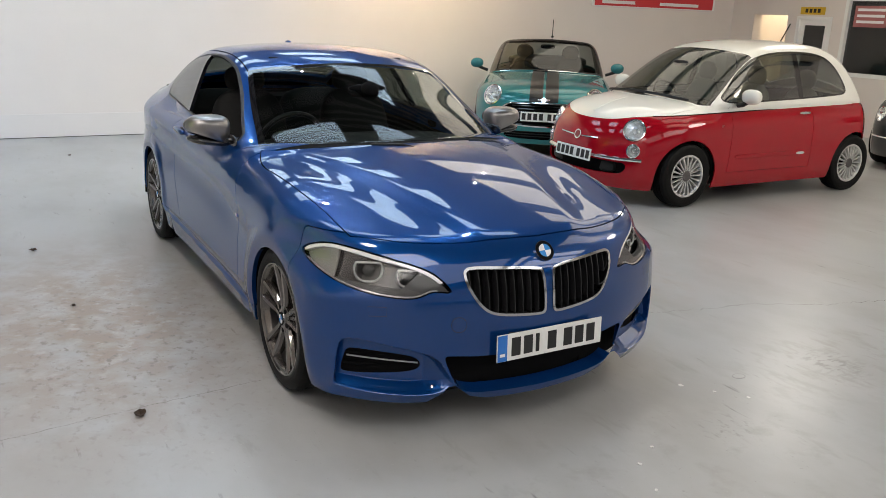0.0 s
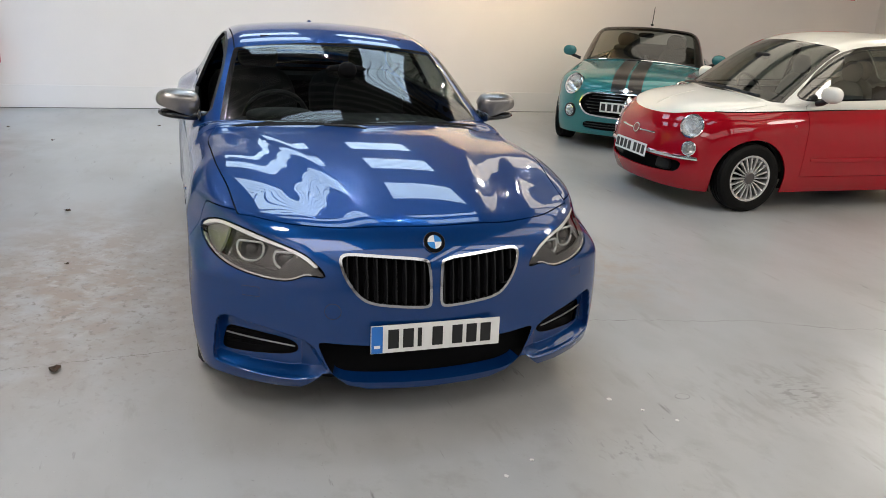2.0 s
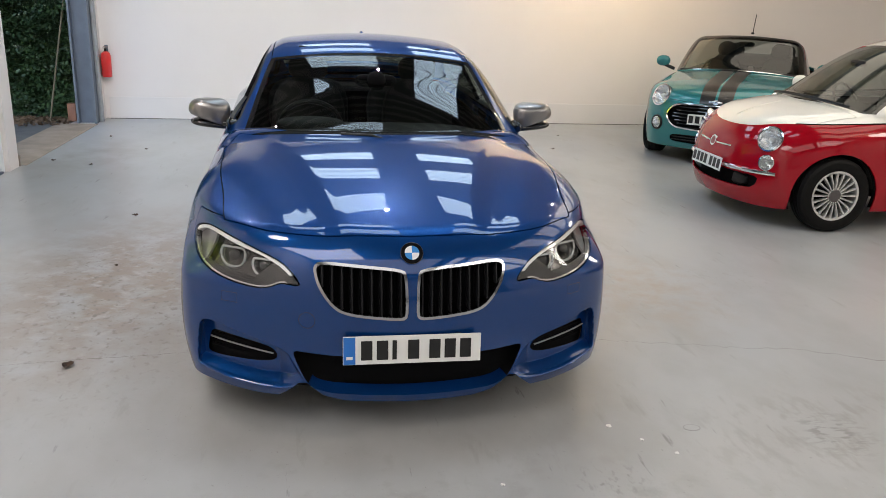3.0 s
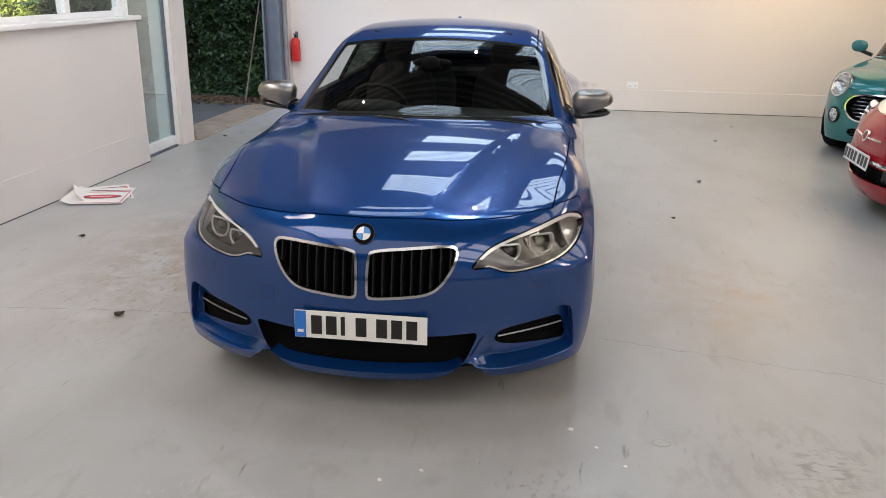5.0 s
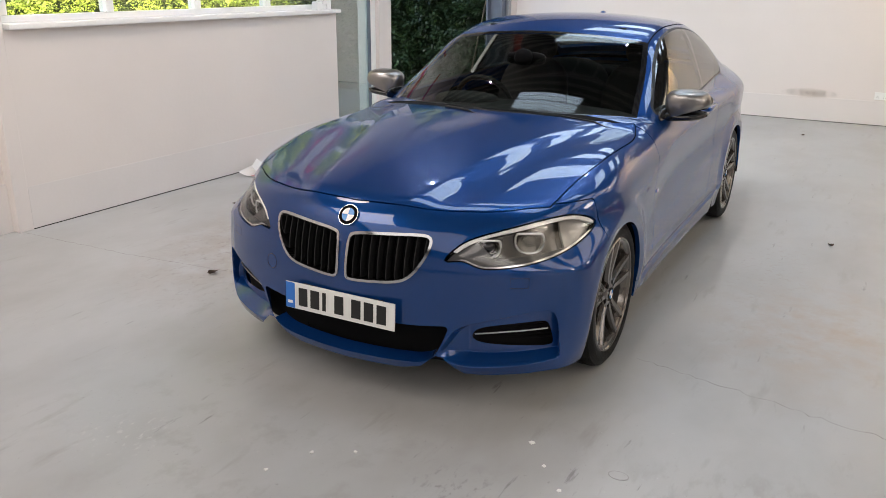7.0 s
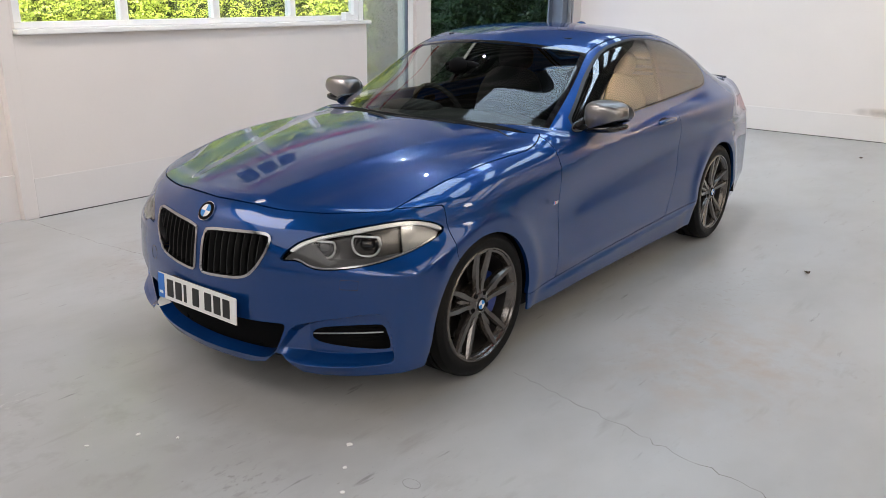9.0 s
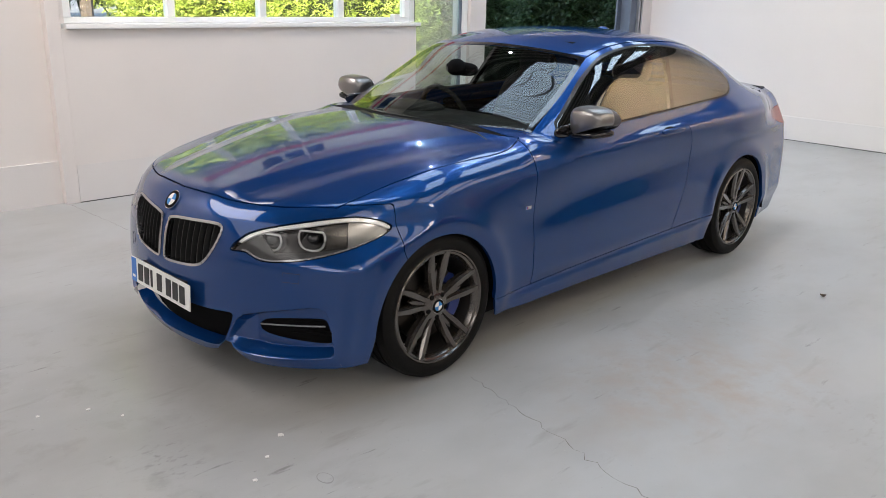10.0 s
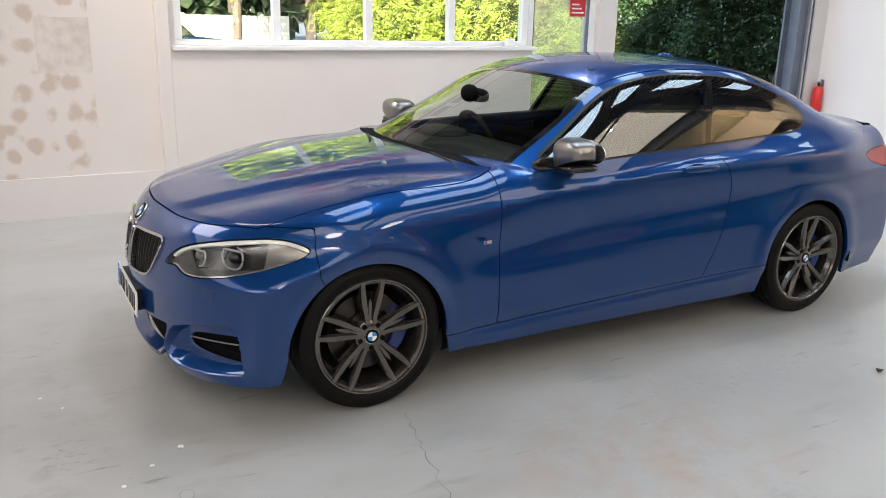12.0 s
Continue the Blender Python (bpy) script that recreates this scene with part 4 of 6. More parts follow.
# headlamps
HOUSE = mat("headlamp_housing", (0.105, 0.10, 0.097), 0.26, 0.85)
CUP = mat("dark_lamp_cup", (0.03, 0.03, 0.03), 0.25, 0.4)
DARKTRIM = mat("dark_lamp_trim", (0.045, 0.044, 0.043), 0.4, 0.2)
BEZEL = mat("grey_lamp_bezel", (0.62, 0.62, 0.62), 0.2, 0.85)
SIDE_FACET = mat("grey_side_reflector", (0.30, 0.29, 0.28), 0.28, 0.7)
RING = mat("frosted_light_ring", (0.55, 0.55, 0.54), 0.2, 0.3, coat=1.0)
BROW = mat("silver_reflector", (0.88, 0.88, 0.86), 0.3, 0.2)
sd_lamp = inside(LAMP, LAMP_PICK)
top_edge = spl((-0.242, 0.612), (-0.205, 0.652), (-0.135, 0.699), (0.05, 0.743), (0.2, 0.761), (0.30, 0.757), (0.408, 0.722))
for q in (1, -1):
    fl = (lambda p: p) if q == 1 else flipped
    lamp_ob = panel("headlamp", fl(Patch(lens.V + lens.N * 0.001, lens.N, lens.F)), LENS, coupe, "clear headlamp with twin light rings", depth=0)
    panel("housing", fl(Patch(lens.V - lens.N * 0.055, lens.N, lens.F)), HOUSE, lamp_ob, depth=-0.05)
    brow, _ = cut(lens, lambda V: np.maximum(top_edge(LAMP_PICK(V)[:, 0]) - 0.017 - V[:, 2], -0.2 - LAMP_PICK(V)[:, 0]))
    panel("light_brow", fl(Patch(brow.V - brow.N * 0.008, brow.N, brow.F)), BROW, lamp_ob, depth=0.02)
    low, _ = cut(lens, lambda V: np.maximum(-sd_lamp(V) - 0.008, V[:, 2] - top_edge(LAMP_PICK(V)[:, 0]) + 0.045))
    panel("lower_trim", fl(Patch(low.V - low.N * 0.006, low.N, low.F)), BEZEL, lamp_ob, depth=0.015)
    nook, _ = cut(lens, lambda V: np.maximum(LAMP_PICK(V)[:, 0] + 0.085 + 0.9 * (V[:, 2] - 0.66), V[:, 2] - top_edge(LAMP_PICK(V)[:, 0]) + 0.012))
    panel("inner_trim", fl(Patch(nook.V - nook.N * 0.02, nook.N, nook.F)), DARKTRIM, lamp_ob, depth=0.01)
    foot, _ = cut(lens, lambda V: np.maximum(V[:, 2] - 0.628 - 0.10 * (LAMP_PICK(V)[:, 0] + 0.1), LAMP_PICK(V)[:, 0] - 0.22))
    panel("lower_bezel", fl(Patch(foot.V - foot.N * 0.018, foot.N, foot.F)), DARKTRIM, lamp_ob, depth=0.01)
    side, _ = cut(lens, lambda V: np.maximum(0.235 - LAMP_PICK(V)[:, 0], sd_lamp(V) + 0.004))
    panel("side_reflector", fl(Patch(side.V - side.N * 0.03, side.N, side.F)), SIDE_FACET, lamp_ob, depth=0.01)
    for c, r, d in (((0.548, -0.632, 0.662), (0.046, 0.037), (0.42, -0.9, 0.1)), ((0.668, -0.525, 0.674), (0.055, 0.044), (0.5, -0.86, 0.1))):
        m = facing((q * c[0], c[1] + 0.012, c[2]), (q * d[0], d[1], d[2]))
        ring = []
        for k in range(40):
            a = 2 * math.pi * k / 40
            e = lambda t: math.copysign(abs(t) ** 0.72, t)
            zz = e(math.sin(a)) * r[1]
            ring.append(m @ Vector((0, e(math.cos(a)) * r[0] * (1 - 0.18 * (zz < 0) * abs(zz) / r[1]), min(zz, r[1] * 0.72))))
        part("light_ring", tube_bm(ring, 0.0048, 8, True), RING, lamp_ob, "frosted white light ring", smooth=True)
        part("projector", blob_bm(m @ Vector((-0.022, 0, 0)), (0.03, 0.03, 0.028), 2.0), GLOSSBLACK, lamp_ob, smooth=True)
        part("reflector_cup", lathe_bm([(0.0, -0.034), (0.028, -0.03), (r[1], -0.008)], 32), CUP, lamp_ob, smooth=True).matrix_local = m
    # door furniture and mirrors
    part("door_handle", blob_bm((q * 0.872, 1.77, 0.905), (0.016, 0.115, 0.017), 3.0), BLUE, coupe, smooth=True)
    part("handle_cup", blob_bm((q * 0.853, 1.75, 0.897), (0.008, 0.06, 0.03), 2.4), INNER, coupe, smooth=True)
    mb = part("side_badge", box_bm((q * 0.884 - 0.003, q * 0.884 + 0.003, 0.505, 0.545, 0.667, 0.682)), CHROME, coupe)
    for k, c in enumerate(((0.05, 0.2, 0.6), (0.02, 0.03, 0.3), (0.6, 0.02, 0.02))):
        part("badge_stripe", box_bm((q * 0.884 - 0.004, q * 0.884 + 0.004, 0.507 + 0.005 * k, 0.511 + 0.005 * k, 0.669, 0.680)), mat("badge_stripe", c, 0.3), mb)
    tilt = Matrix.Rotation(math.radians(-8 * q), 4, "Y") @ Matrix.Rotation(math.radians(-10 * q), 4, "Z")
    cap = blob_bm((0, 0, 0), (0.107, 0.080, 0.070), 3.2, u=36, v=20)
    for v in cap.verts:
        out = q * v.co.x / 0.107
        v.co.z = max(v.co.z, -0.044) * (1 - 0.32 * out) + 0.010 * out
        v.co.y *= 1 - 0.22 * max(out, 0)
        v.co.x += q * 0.012 * max(0, 0.4 - abs(v.co.z / 0.084)) * max(out, 0)
    cap.transform(Matrix.Translation((q * 0.898, 0.955, 1.030)) @ tilt)
    mir = part("mirror_housing", cap, mat("silver_mirror_cap", (0.27, 0.257, 0.252), 0.28, 0.88, coat=0.2), coupe, "silver door mirror cap", smooth=True)
    part("mirror_base", blob_bm((q * 0.893, 0.962, 0.966), (0.108, 0.08, 0.020), 3.0, tilt), GLOSSBLACK, mir, smooth=True)
    part("mirror_arm", blob_bm((q * 0.80, 0.93, 0.968), (0.07, 0.035, 0.02), 3.0), GLOSSBLACK, mir, smooth=True)
    part("mirror_foot", blob_bm((q * 0.795, 0.90, 0.975), (0.012, 0.10, 0.03), 2.6), GLOSSBLACK, mir, smooth=True)
    bmm = disc_bm(0.062, 0.002, facing((q * 0.905, 1.034, 1.036), (0, 1, 0)) @ Matrix.Diagonal((1, 1.6, 0.85, 1)))
    part("mirror_glass", bmm, CHROME, mir)

# tow-eye cover and washer flaps: fine joints in the bumper
SEAM = mat("panel_seam", (0.002, 0.006, 0.02), 0.5)
part("tow_cover_seam", tube_bm([on_front(-0.39 + 0.03 * math.cos(a), 0.488 + 0.03 * math.sin(a)) for a in np.linspace(0, 2 * math.pi, 28, endpoint=False)], 0.0012, 6, True), SEAM, coupe)
for q in (-1, 1):
    ring = [on_front(0.68 + u, 0.545 + v) for u, v in ((-0.03, -0.018), (0.03, -0.018), (0.03, 0.018), (-0.03, 0.018))]
    part("washer_flap_seam", tube_bm([(q * p.x, p.y, p.z) for p in ring], 0.0012, 6, True), SEAM, coupe)

# wipers on the foot of the screen
def on_screen(x, s):
    """A point on the windscreen, s along the roofline."""
    y = s + 0.36 * x * x
    return Vector((x, y, float(roofline(s)) - 0.05 * (x / 0.6) ** 2))


for x0, x1, s0, s1 in ((-0.60, -0.02, 0.47, 0.43), (-0.02, 0.60, 0.45, 0.46)):
    pts = [on_screen(x0 + (x1 - x0) * t, s0 + (s1 - s0) * t) + Vector((0, -0.008, 0.014)) for t in np.linspace(0, 1, 10)]
    w = part("wiper", tube_bm(pts, 0.006, 6), BLACK, coupe, "black windscreen wiper")
    part("wiper_arm", tube_bm([pts[6] + Vector((0, 0, 0.012)), pts[8] + Vector((0.02, -0.03, 0.012)), pts[9] + Vector((0.05, -0.07, -0.01))], 0.007, 6), BLACK, w)
# boot spoiler and roof fin
pts = [(x, 3.50 - 0.16 * x * x, 1.022 - 0.03 * x * x) for x in np.linspace(-0.58, 0.58, 17)]
part("spoiler", tube_bm(pts, 0.035, 10, flat=0.38), GLOSSBLACK, coupe, "gloss black boot-lid spoiler", smooth=True)
part("roof_aerial", blob_bm((0, 2.28, 1.385), (0.018, 0.075, 0.035), 2.0), BLUE, coupe, smooth=True)

# ---- inside the coupe ----
part("dashboard", blob_bm((0, 0.95, 0.86), (0.68, 0.30, 0.10), 3.2), FABRIC, coupe, smooth=True)
part("instrument_hood", blob_bm((-0.36, 0.98, 0.955), (0.19, 0.12, 0.045), 2.6), FABRIC, coupe, smooth=True)
m = facing((-0.36, 1.22, 0.90), (0, 0.92, 0.38))
part("steering_wheel", tube_bm([m @ Vector((0, 0.18 * math.cos(a), 0.18 * math.sin(a))) for a in np.linspace(0, 2 * math.pi, 40, endpoint=False)], 0.015, 8, True), BLACK, coupe, smooth=True)
part("wheel_boss", blob_bm((-0.36, 1.21, 0.895), (0.15, 0.03, 0.04), 2.4), BLACK, coupe, smooth=True)
for x in (-0.37, 0.37):
    part("seat_base", blob_bm((x, 1.72, 0.48), (0.25, 0.28, 0.10), 3.4), FABRIC, coupe, smooth=True)
    part("seat_back", blob_bm((x, 1.98, 0.80), (0.245, 0.10, 0.33), 3.0, Matrix.Rotation(radians(-16), 4, "X")), FABRIC, coupe, smooth=True)
    part("headrest", blob_bm((x, 2.08, 1.18), (0.13, 0.05, 0.085), 2.8, Matrix.Rotation(radians(-10), 4, "X")), FABRIC, coupe, smooth=True)
    part("rear_seat", blob_bm((x, 2.72, 0.82), (0.30, 0.12, 0.24), 3.0, Matrix.Rotation(radians(-20), 4, "X")), FABRIC, coupe, smooth=True)
part("parcel_shelf", box_bm((-0.6, 0.6, 2.78, 3.1, 0.95, 0.99), bevel=0.01), FABRIC, coupe)
part("cabin_floor", box_bm((-0.74, 0.74, 0.6, 3.0, 0.22, 0.30)), FABRIC, coupe)
part("firewall", box_bm((-0.76, 0.76, 0.62, 0.66, 0.25, 0.86)), INNER, coupe)
part("interior_mirror", blob_bm((0, 0.98, 1.205), (0.115, 0.025, 0.036), 3.0), INNER, coupe, smooth=True)
part("mirror_stem", blob_bm((0, 0.94, 1.215), (0.05, 0.045, 0.045), 2.2), INNER, coupe, smooth=True)
part("headlining", box_bm((-0.42, 0.42, 1.40, 2.05, 1.345, 1.36), bevel=0.004), FABRIC, coupe)


# ---- the small cars behind ----
def hull(o):
    """Body and glasshouse shells of a small car from its outline curves."""
    def lower(x, y, z):
        a = np.abs(x)
        side = a - (o["plan"](y) + o["flank"](z))
        up = z - (o["crown"](y) - o["drop"] * (a / 0.7) ** 2.6)
        fr = o["nose"](z) + o["bow"][0] * a ** 2 + o["bow"][1] * a ** 6 - y
        re = y - (o["tail"](z) - 0.2 * a ** 2 - 0.5 * a ** 6)
        return smax(smax(smax(side, up, o["k"]), smax(fr, re, 0.01), 0.12), 0.14 - z, 0.02)

    def upper(x, y, z):
        a = np.abs(x)
        s = y - o["sweep"] * a * a * (1 - step(y, 0.7, 1.6)) + 0.15 * a * a * step(y, 1.8, 2.5)
        side = a - (o["waist"] + o["house"](y) - o["lean"] * (z - 0.95) - 0.15 * (z - 0.95) ** 2)
        return smax(side, z - (o["roof"](s) - 0.05 * (a / 0.6) ** 2), 0.12)
    whole_ = lambda x, y, z: -smax(-lower(x, y, z), -smax(upper(x, y, z), o["belt"] - z, 0.02), 0.01)
    sh = cast(whole_, body_rays(-0.1, o["wb"] + 0.1, 0.5, 50, 110, 26, 84))
    up, sh = cut(sh, lambda V: np.maximum(upper(*V.T) - lower(*V.T), o["belt"] + 0.01 - V[:, 2]))
    r = o["wheel"] + 0.045
    for y in (0.0, o["wb"]):
        sh = cut(sh, lambda V: np.hypot(V[:, 1] - y, np.maximum(V[:, 2], 0.28) - 0.28) - r)[1]
    sh = cut(sh, lambda V: V[:, 2] - o["low"])[1]
    return lower, upper, sh, up


def on_nose(f, x, z):
    lo, hi = -1.2, 0.8
    for _ in range(40):
        mid = (lo + hi) / 2
        lo, hi = (lo, mid) if f(np.array(x), np.array(mid), np.array(z)) < 0 else (mid, hi)
    return Vector((x, lo, z))


def side_at(f, y, z):
    """Half width of a body at y and height z."""
    lo, hi = 0.2, 1.2
    for _ in range(30):
        mid = (lo + hi) / 2
        lo, hi = (mid, hi) if f(np.array(mid), np.array(y), np.array(z)) < 0 else (lo, mid)
    return lo


def nose_normal(f, p):
    e = 1e-3
    g = [float(f(*(np.array(p) + e * np.eye(3)[k])) - f(*(np.array(p) - e * np.eye(3)[k]))) for k in range(3)]
    return Vector(g).normalized()


def spoked_wheel(parent, m, r, rim, spokes, metal, w=0.19, label="", cap=0.03):
    ob = new("wheel")
    ob.empty_display_size, ob.parent, ob.matrix_local = 0.1, parent, m
    if label:
        ob["label"] = label
    tyre(ob, r, rim, w)
    part("rim", lathe_bm([(rim + 0.006, w * 0.40), (rim + 0.004, w * 0.47), (rim - 0.012, w * 0.46), (rim - 0.024, w * 0.30), (rim - 0.03, -w * 0.4)], 40), metal, ob, smooth=True)
    for k in range(spokes):
        bm = arm_bm([(0.03, 0, w * 0.42, 0.012, 0.03), (rim * 0.5, 0, w * 0.44, 0.015, 0.03), (rim - 0.014, 0, w * 0.42, 0.021, 0.03)])
        bm.transform(Matrix.Rotation(2 * math.pi * k / spokes, 4, "X"))
        part("spoke", bm, metal, ob)
    part("centre_cap", lathe_bm([(0, w * 0.47), (cap, w * 0.46), (cap + 0.012, w * 0.40), (0, w * 0.38)], 24), mat("cap_grey", (0.12, 0.11, 0.11), 0.35, 0.6), ob, smooth=True)
    part("wheel_back", lathe_bm([(0, 0.0), (rim - 0.03, 0.0), (rim - 0.03, -0.01), (0, -0.01)], 32), INNER, ob)
    return ob


def lamp_holes(sh, f, *lamps):
    """Open the skin where round lamps sit in it."""
    for x, z, r in lamps:
        p = on_nose(f, x, z)
        n = nose_normal(f, p)
        n = np.array(Vector((n.x, n.y, n.z * 0.7)).normalized())
        p = np.array(p)

        def g(V):
            d = V - p
            a = d @ n
            return np.maximum(np.linalg.norm(d - a[:, None] * n, axis=1) - r, np.abs(a) - 0.15)
        sh = cut(sh, g)[1]
    return sh


REFLECT = mat("bright_reflector", (0.85, 0.85, 0.84), 0.18, 0.75)


def round_lamp(parent, f, x, z, r, name="headlamp", bright=True):
    for s in (-1, 1):
        p = on_nose(f, x, z)
        n = nose_normal(f, p)
        m = facing((s * p.x, p.y, p.z), (s * n.x, n.y, n.z * 0.7))
        rim = part(name, lathe_bm([(r * 0.9, -0.05), (r * 1.08, 0.0), (r * 1.06, 0.012), (r * 0.95, 0.014), (r * 0.88, -0.004)], 40), CHROME, parent, "round clear lamp with chrome rim", smooth=True)
        rim.matrix_local = m
        part("reflector", lathe_bm([(0.0, -0.06), (r * 0.35, -0.055), (r * 0.7, -0.03), (r * 0.9, -0.002)], 32), REFLECT, rim, smooth=True)
        part("bulb_cover", blob_bm((-0.025, 0, 0), (0.03, r * 0.24, r * 0.24), 2.0, u=16, v=10), SILVER, rim, smooth=True)
        part("lens", lathe_bm([(0.0, 0.026), (r * 0.4, 0.024), (r * 0.75, 0.016), (r * 0.93, 0.006)], 32), LENS, rim, smooth=True)


def fit_out(car, seat, o):
    """Seats, dash and floor behind the glass of a small car."""
    part("dashboard", blob_bm((0, o["cab"][0] + 0.42, 0.86), (0.60, 0.22, 0.09), 3.0), FABRIC, car, smooth=True)
    m = facing((-0.33, o["cab"][0] + 0.72, 0.90), (0, 0.9, 0.42))
    part("steering_wheel", tube_bm([m @ Vector((0, 0.17 * math.cos(a), 0.17 * math.sin(a))) for a in np.linspace(0, 2 * math.pi, 28, endpoint=False)], 0.014, 6, True), BLACK, car, smooth=True)
    for x in (-0.33, 0.33):
        for dy, h in ((1.2, 0.0), (1.95, -0.04)):
            part("seat_base", blob_bm((x, o["cab"][0] + dy - 0.22, 0.50 + h), (0.22, 0.24, 0.1), 3.0), seat, car, smooth=True)
            part("seat_back", blob_bm((x, o["cab"][0] + dy, 0.78 + h), (0.21, 0.08, 0.30), 2.8, Matrix.Rotation(radians(-14), 4, "X")), seat, car, smooth=True)
            part("headrest", blob_bm((x, o["cab"][0] + dy + 0.08, 1.15 + h), (0.115, 0.045, 0.10), 2.2), seat, car, smooth=True)
    part("cabin_floor", box_bm((-0.66, 0.66, 0.45, o["wb"] + 0.1, 0.24, 0.30)), FABRIC, car)
    part("interior_mirror", blob_bm((0, o["cab"][0] + 0.55, 1.25), (0.10, 0.02, 0.03), 3.0), BLACK, car, smooth=True)


def liners(car, o, half):
    for y in (0.0, o["wb"]):
        for s in (-1, 1):
            bm, ring = bmesh.new(), []
            for k in range(17):
                a = math.radians(-20 + 220 * k / 16)
                ring.append([bm.verts.new((s * x, y + (o["wheel"] + 0.05) * math.cos(a), 0.28 + (o["wheel"] + 0.05) * math.sin(a))) for x in (0.45, half - 0.02)])
            for a, b in zip(ring, ring[1:]):
                bm.faces.new((a[0], a[1], b[1], b[0]))
            bm.faces.new([a[0] for a in ring])
            part("wheel_arch_liner", bm, INNER, car)


def glazing(car, up, o, outline, post, border=0.014, roof_mat=None, pillar_mat=None):
    """Windscreen, side windows with their surround, rear window; what is left is pillars and roof."""
    s = lambda V: V[:, 1] - o["sweep"] * V[:, 0] ** 2
    a_post = o["a_post"]
    scr_f = lambda V: np.maximum(np.maximum(s(V) - o["screen_top"], V[:, 0] - a_post(s(V))), V[:, 1] - 1.6)
    scrn, up = cut(up, scr_f)
    clear, edge = cut(scrn, lambda V: np.maximum(np.maximum(s(V) - o["screen_top"] + 0.03, o["cab"][0] + 0.09 - s(V)), V[:, 0] - a_post(s(V)) + 0.022))
    panel("windscreen", clear, SMALLSCREEN, car, both=True, depth=0)
    panel("screen_border", edge, GLOSSBLACK, car, both=True, depth=0)
    back, up = cut(up, lambda V: np.maximum(np.maximum(o["back"][0] - V[:, 1], V[:, 1] - o["back"][1]), V[:, 0] - 0.52))
    panel("rear_window", back, TINTED, car, both=True, depth=0)
    sd = inside(outline, SIDE)
    f = lambda V: np.maximum(sd(V), 0.45 - V[:, 0])
    surround, up = cut(up, lambda V: f(V) - border)
    pane, strip = cut(surround, f)
    door_pane, rest = cut(pane, lambda V: V[:, 1] - post)
    post_p, rear_pane = cut(rest, lambda V: V[:, 1] - post - 0.06)
    pair("door_window", door_pane, TINTED, car, depth=0)
    pair("quarter_window", rear_pane, TINTED, car, depth=0)
    pair("door_pillar", post_p, GLOSSBLACK, car)
    pair("window_trim", strip, GLOSSBLACK, car)
    panel("roof", up, roof_mat, car, both=True, depth=0.02)


def place(x, y, turn):
    return Matrix.Translation((x, y, 0)) @ Matrix.Rotation(radians(turn), 4, "Z")


SMALLBARS = [(-0.245 + i * 0.068 + (0.03 if i > 3 else 0), -0.245 + i * 0.068 + (0.03 if i > 3 else 0) + 0.046) for i in range(7)]

# the red and white hatchback
RED = mat("red_paint", (0.33, 0.003, 0.011), 0.4, 0.0, 1.0, spec=0.0)
CREAM = mat("white_car_paint", (0.78, 0.77, 0.72), 0.35, 0.0, 1.0)
BEIGE = mat("pale_leather", (0.26, 0.245, 0.22), 0.55, vary=0.1, scale=12, bump=0.15)
hatch = thing("hatchback", "small red and white two-tone hatchback with silver wheels", "car", m=place(3.60, 2.83, -90))
o = dict(low=0.16, belt=0.90, wb=2.30, wheel=0.292, k=0.2, drop=0.07, bow=(0.30, 1.05), sweep=0.30, waist=0.755, lean=0.33, screen_top=0.81, cab=(0.0, 2.74), back=(2.12, 2.46),
         plan=spl((-0.65, 0.745), (-0.2, 0.80), (0.4, 0.812), (1.5, 0.815), (2.3, 0.815), (2.8, 0.77)),
         flank=spl((0.12, -0.06), (0.22, -0.022), (0.35, -0.002), (0.5, 0.0), (0.68, -0.006), (0.82, -0.022), (0.92, -0.045), (1.02, -0.085)),
         crown=spl((-0.7, 0.66), (-0.55, 0.77), (-0.35, 0.865), (-0.1, 0.925), (0.2, 0.965), (0.6, 0.99), (1.5, 1.0), (2.8, 1.0)),
         nose=spl((0.12, -0.60), (0.25, -0.66), (0.4, -0.675), (0.55, -0.655), (0.68, -0.61), (0.8, -0.53), (0.92, -0.38)),
         tail=spl((0.15, 2.64), (0.4, 2.72), (0.7, 2.72), (1.0, 2.66)),
         roof=spl((-0.07, 0.90), (0.06, 0.955), (0.33, 1.12), (0.60, 1.295), (0.83, 1.405), (1.08, 1.465), (1.38, 1.488), (1.78, 1.485), (2.05, 1.445), (2.24, 1.355), (2.40, 1.19), (2.54, 0.96)),
         house=spl((0.2, -0.05), (0.6, -0.01), (1.0, 0.0), (1.8, 0.0), (2.3, -0.02), (2.8, -0.08)),
         a_post=spl((0.08, 0.70), (0.28, 0.665), (0.58, 0.60), (0.83, 0.555)))
f_low, f_up, sh, up = hull(o)
sh = lamp_holes(sh, f_low, (0.565, 0.692, 0.096), (0.605, 0.515, 0.058))
deep = Patch(sh.V - sh.N * 0.05, sh.N, sh.F)
panel("inner_shell", deep, INNER, hatch, both=True, depth=0)
two_tone = spl((-0.7, 0.70), (-0.55, 0.745), (-0.42, 0.795), (-0.2, 0.825), (0.3, 0.845), (1.2, 0.87), (2.0, 0.892), (2.9, 0.91))
grin, sh = cut(sh, ahead(inside(chaikin([(-0.7, 0.405), (0.50, 0.405), (0.58, 0.395), (0.56, 0.32), (0.48, 0.285), (-0.7, 0.275)], 2), FRONT), 0.0))
white_p, red_p = cut(sh, lambda V: two_tone(V[:, 1]) - V[:, 2])
bonnet_p, white_p = gap(white_p, lambda V: np.maximum(V[:, 0] - 0.67, V[:, 1] - 0.02 - 0.30 * V[:, 0] ** 2), 0.002)
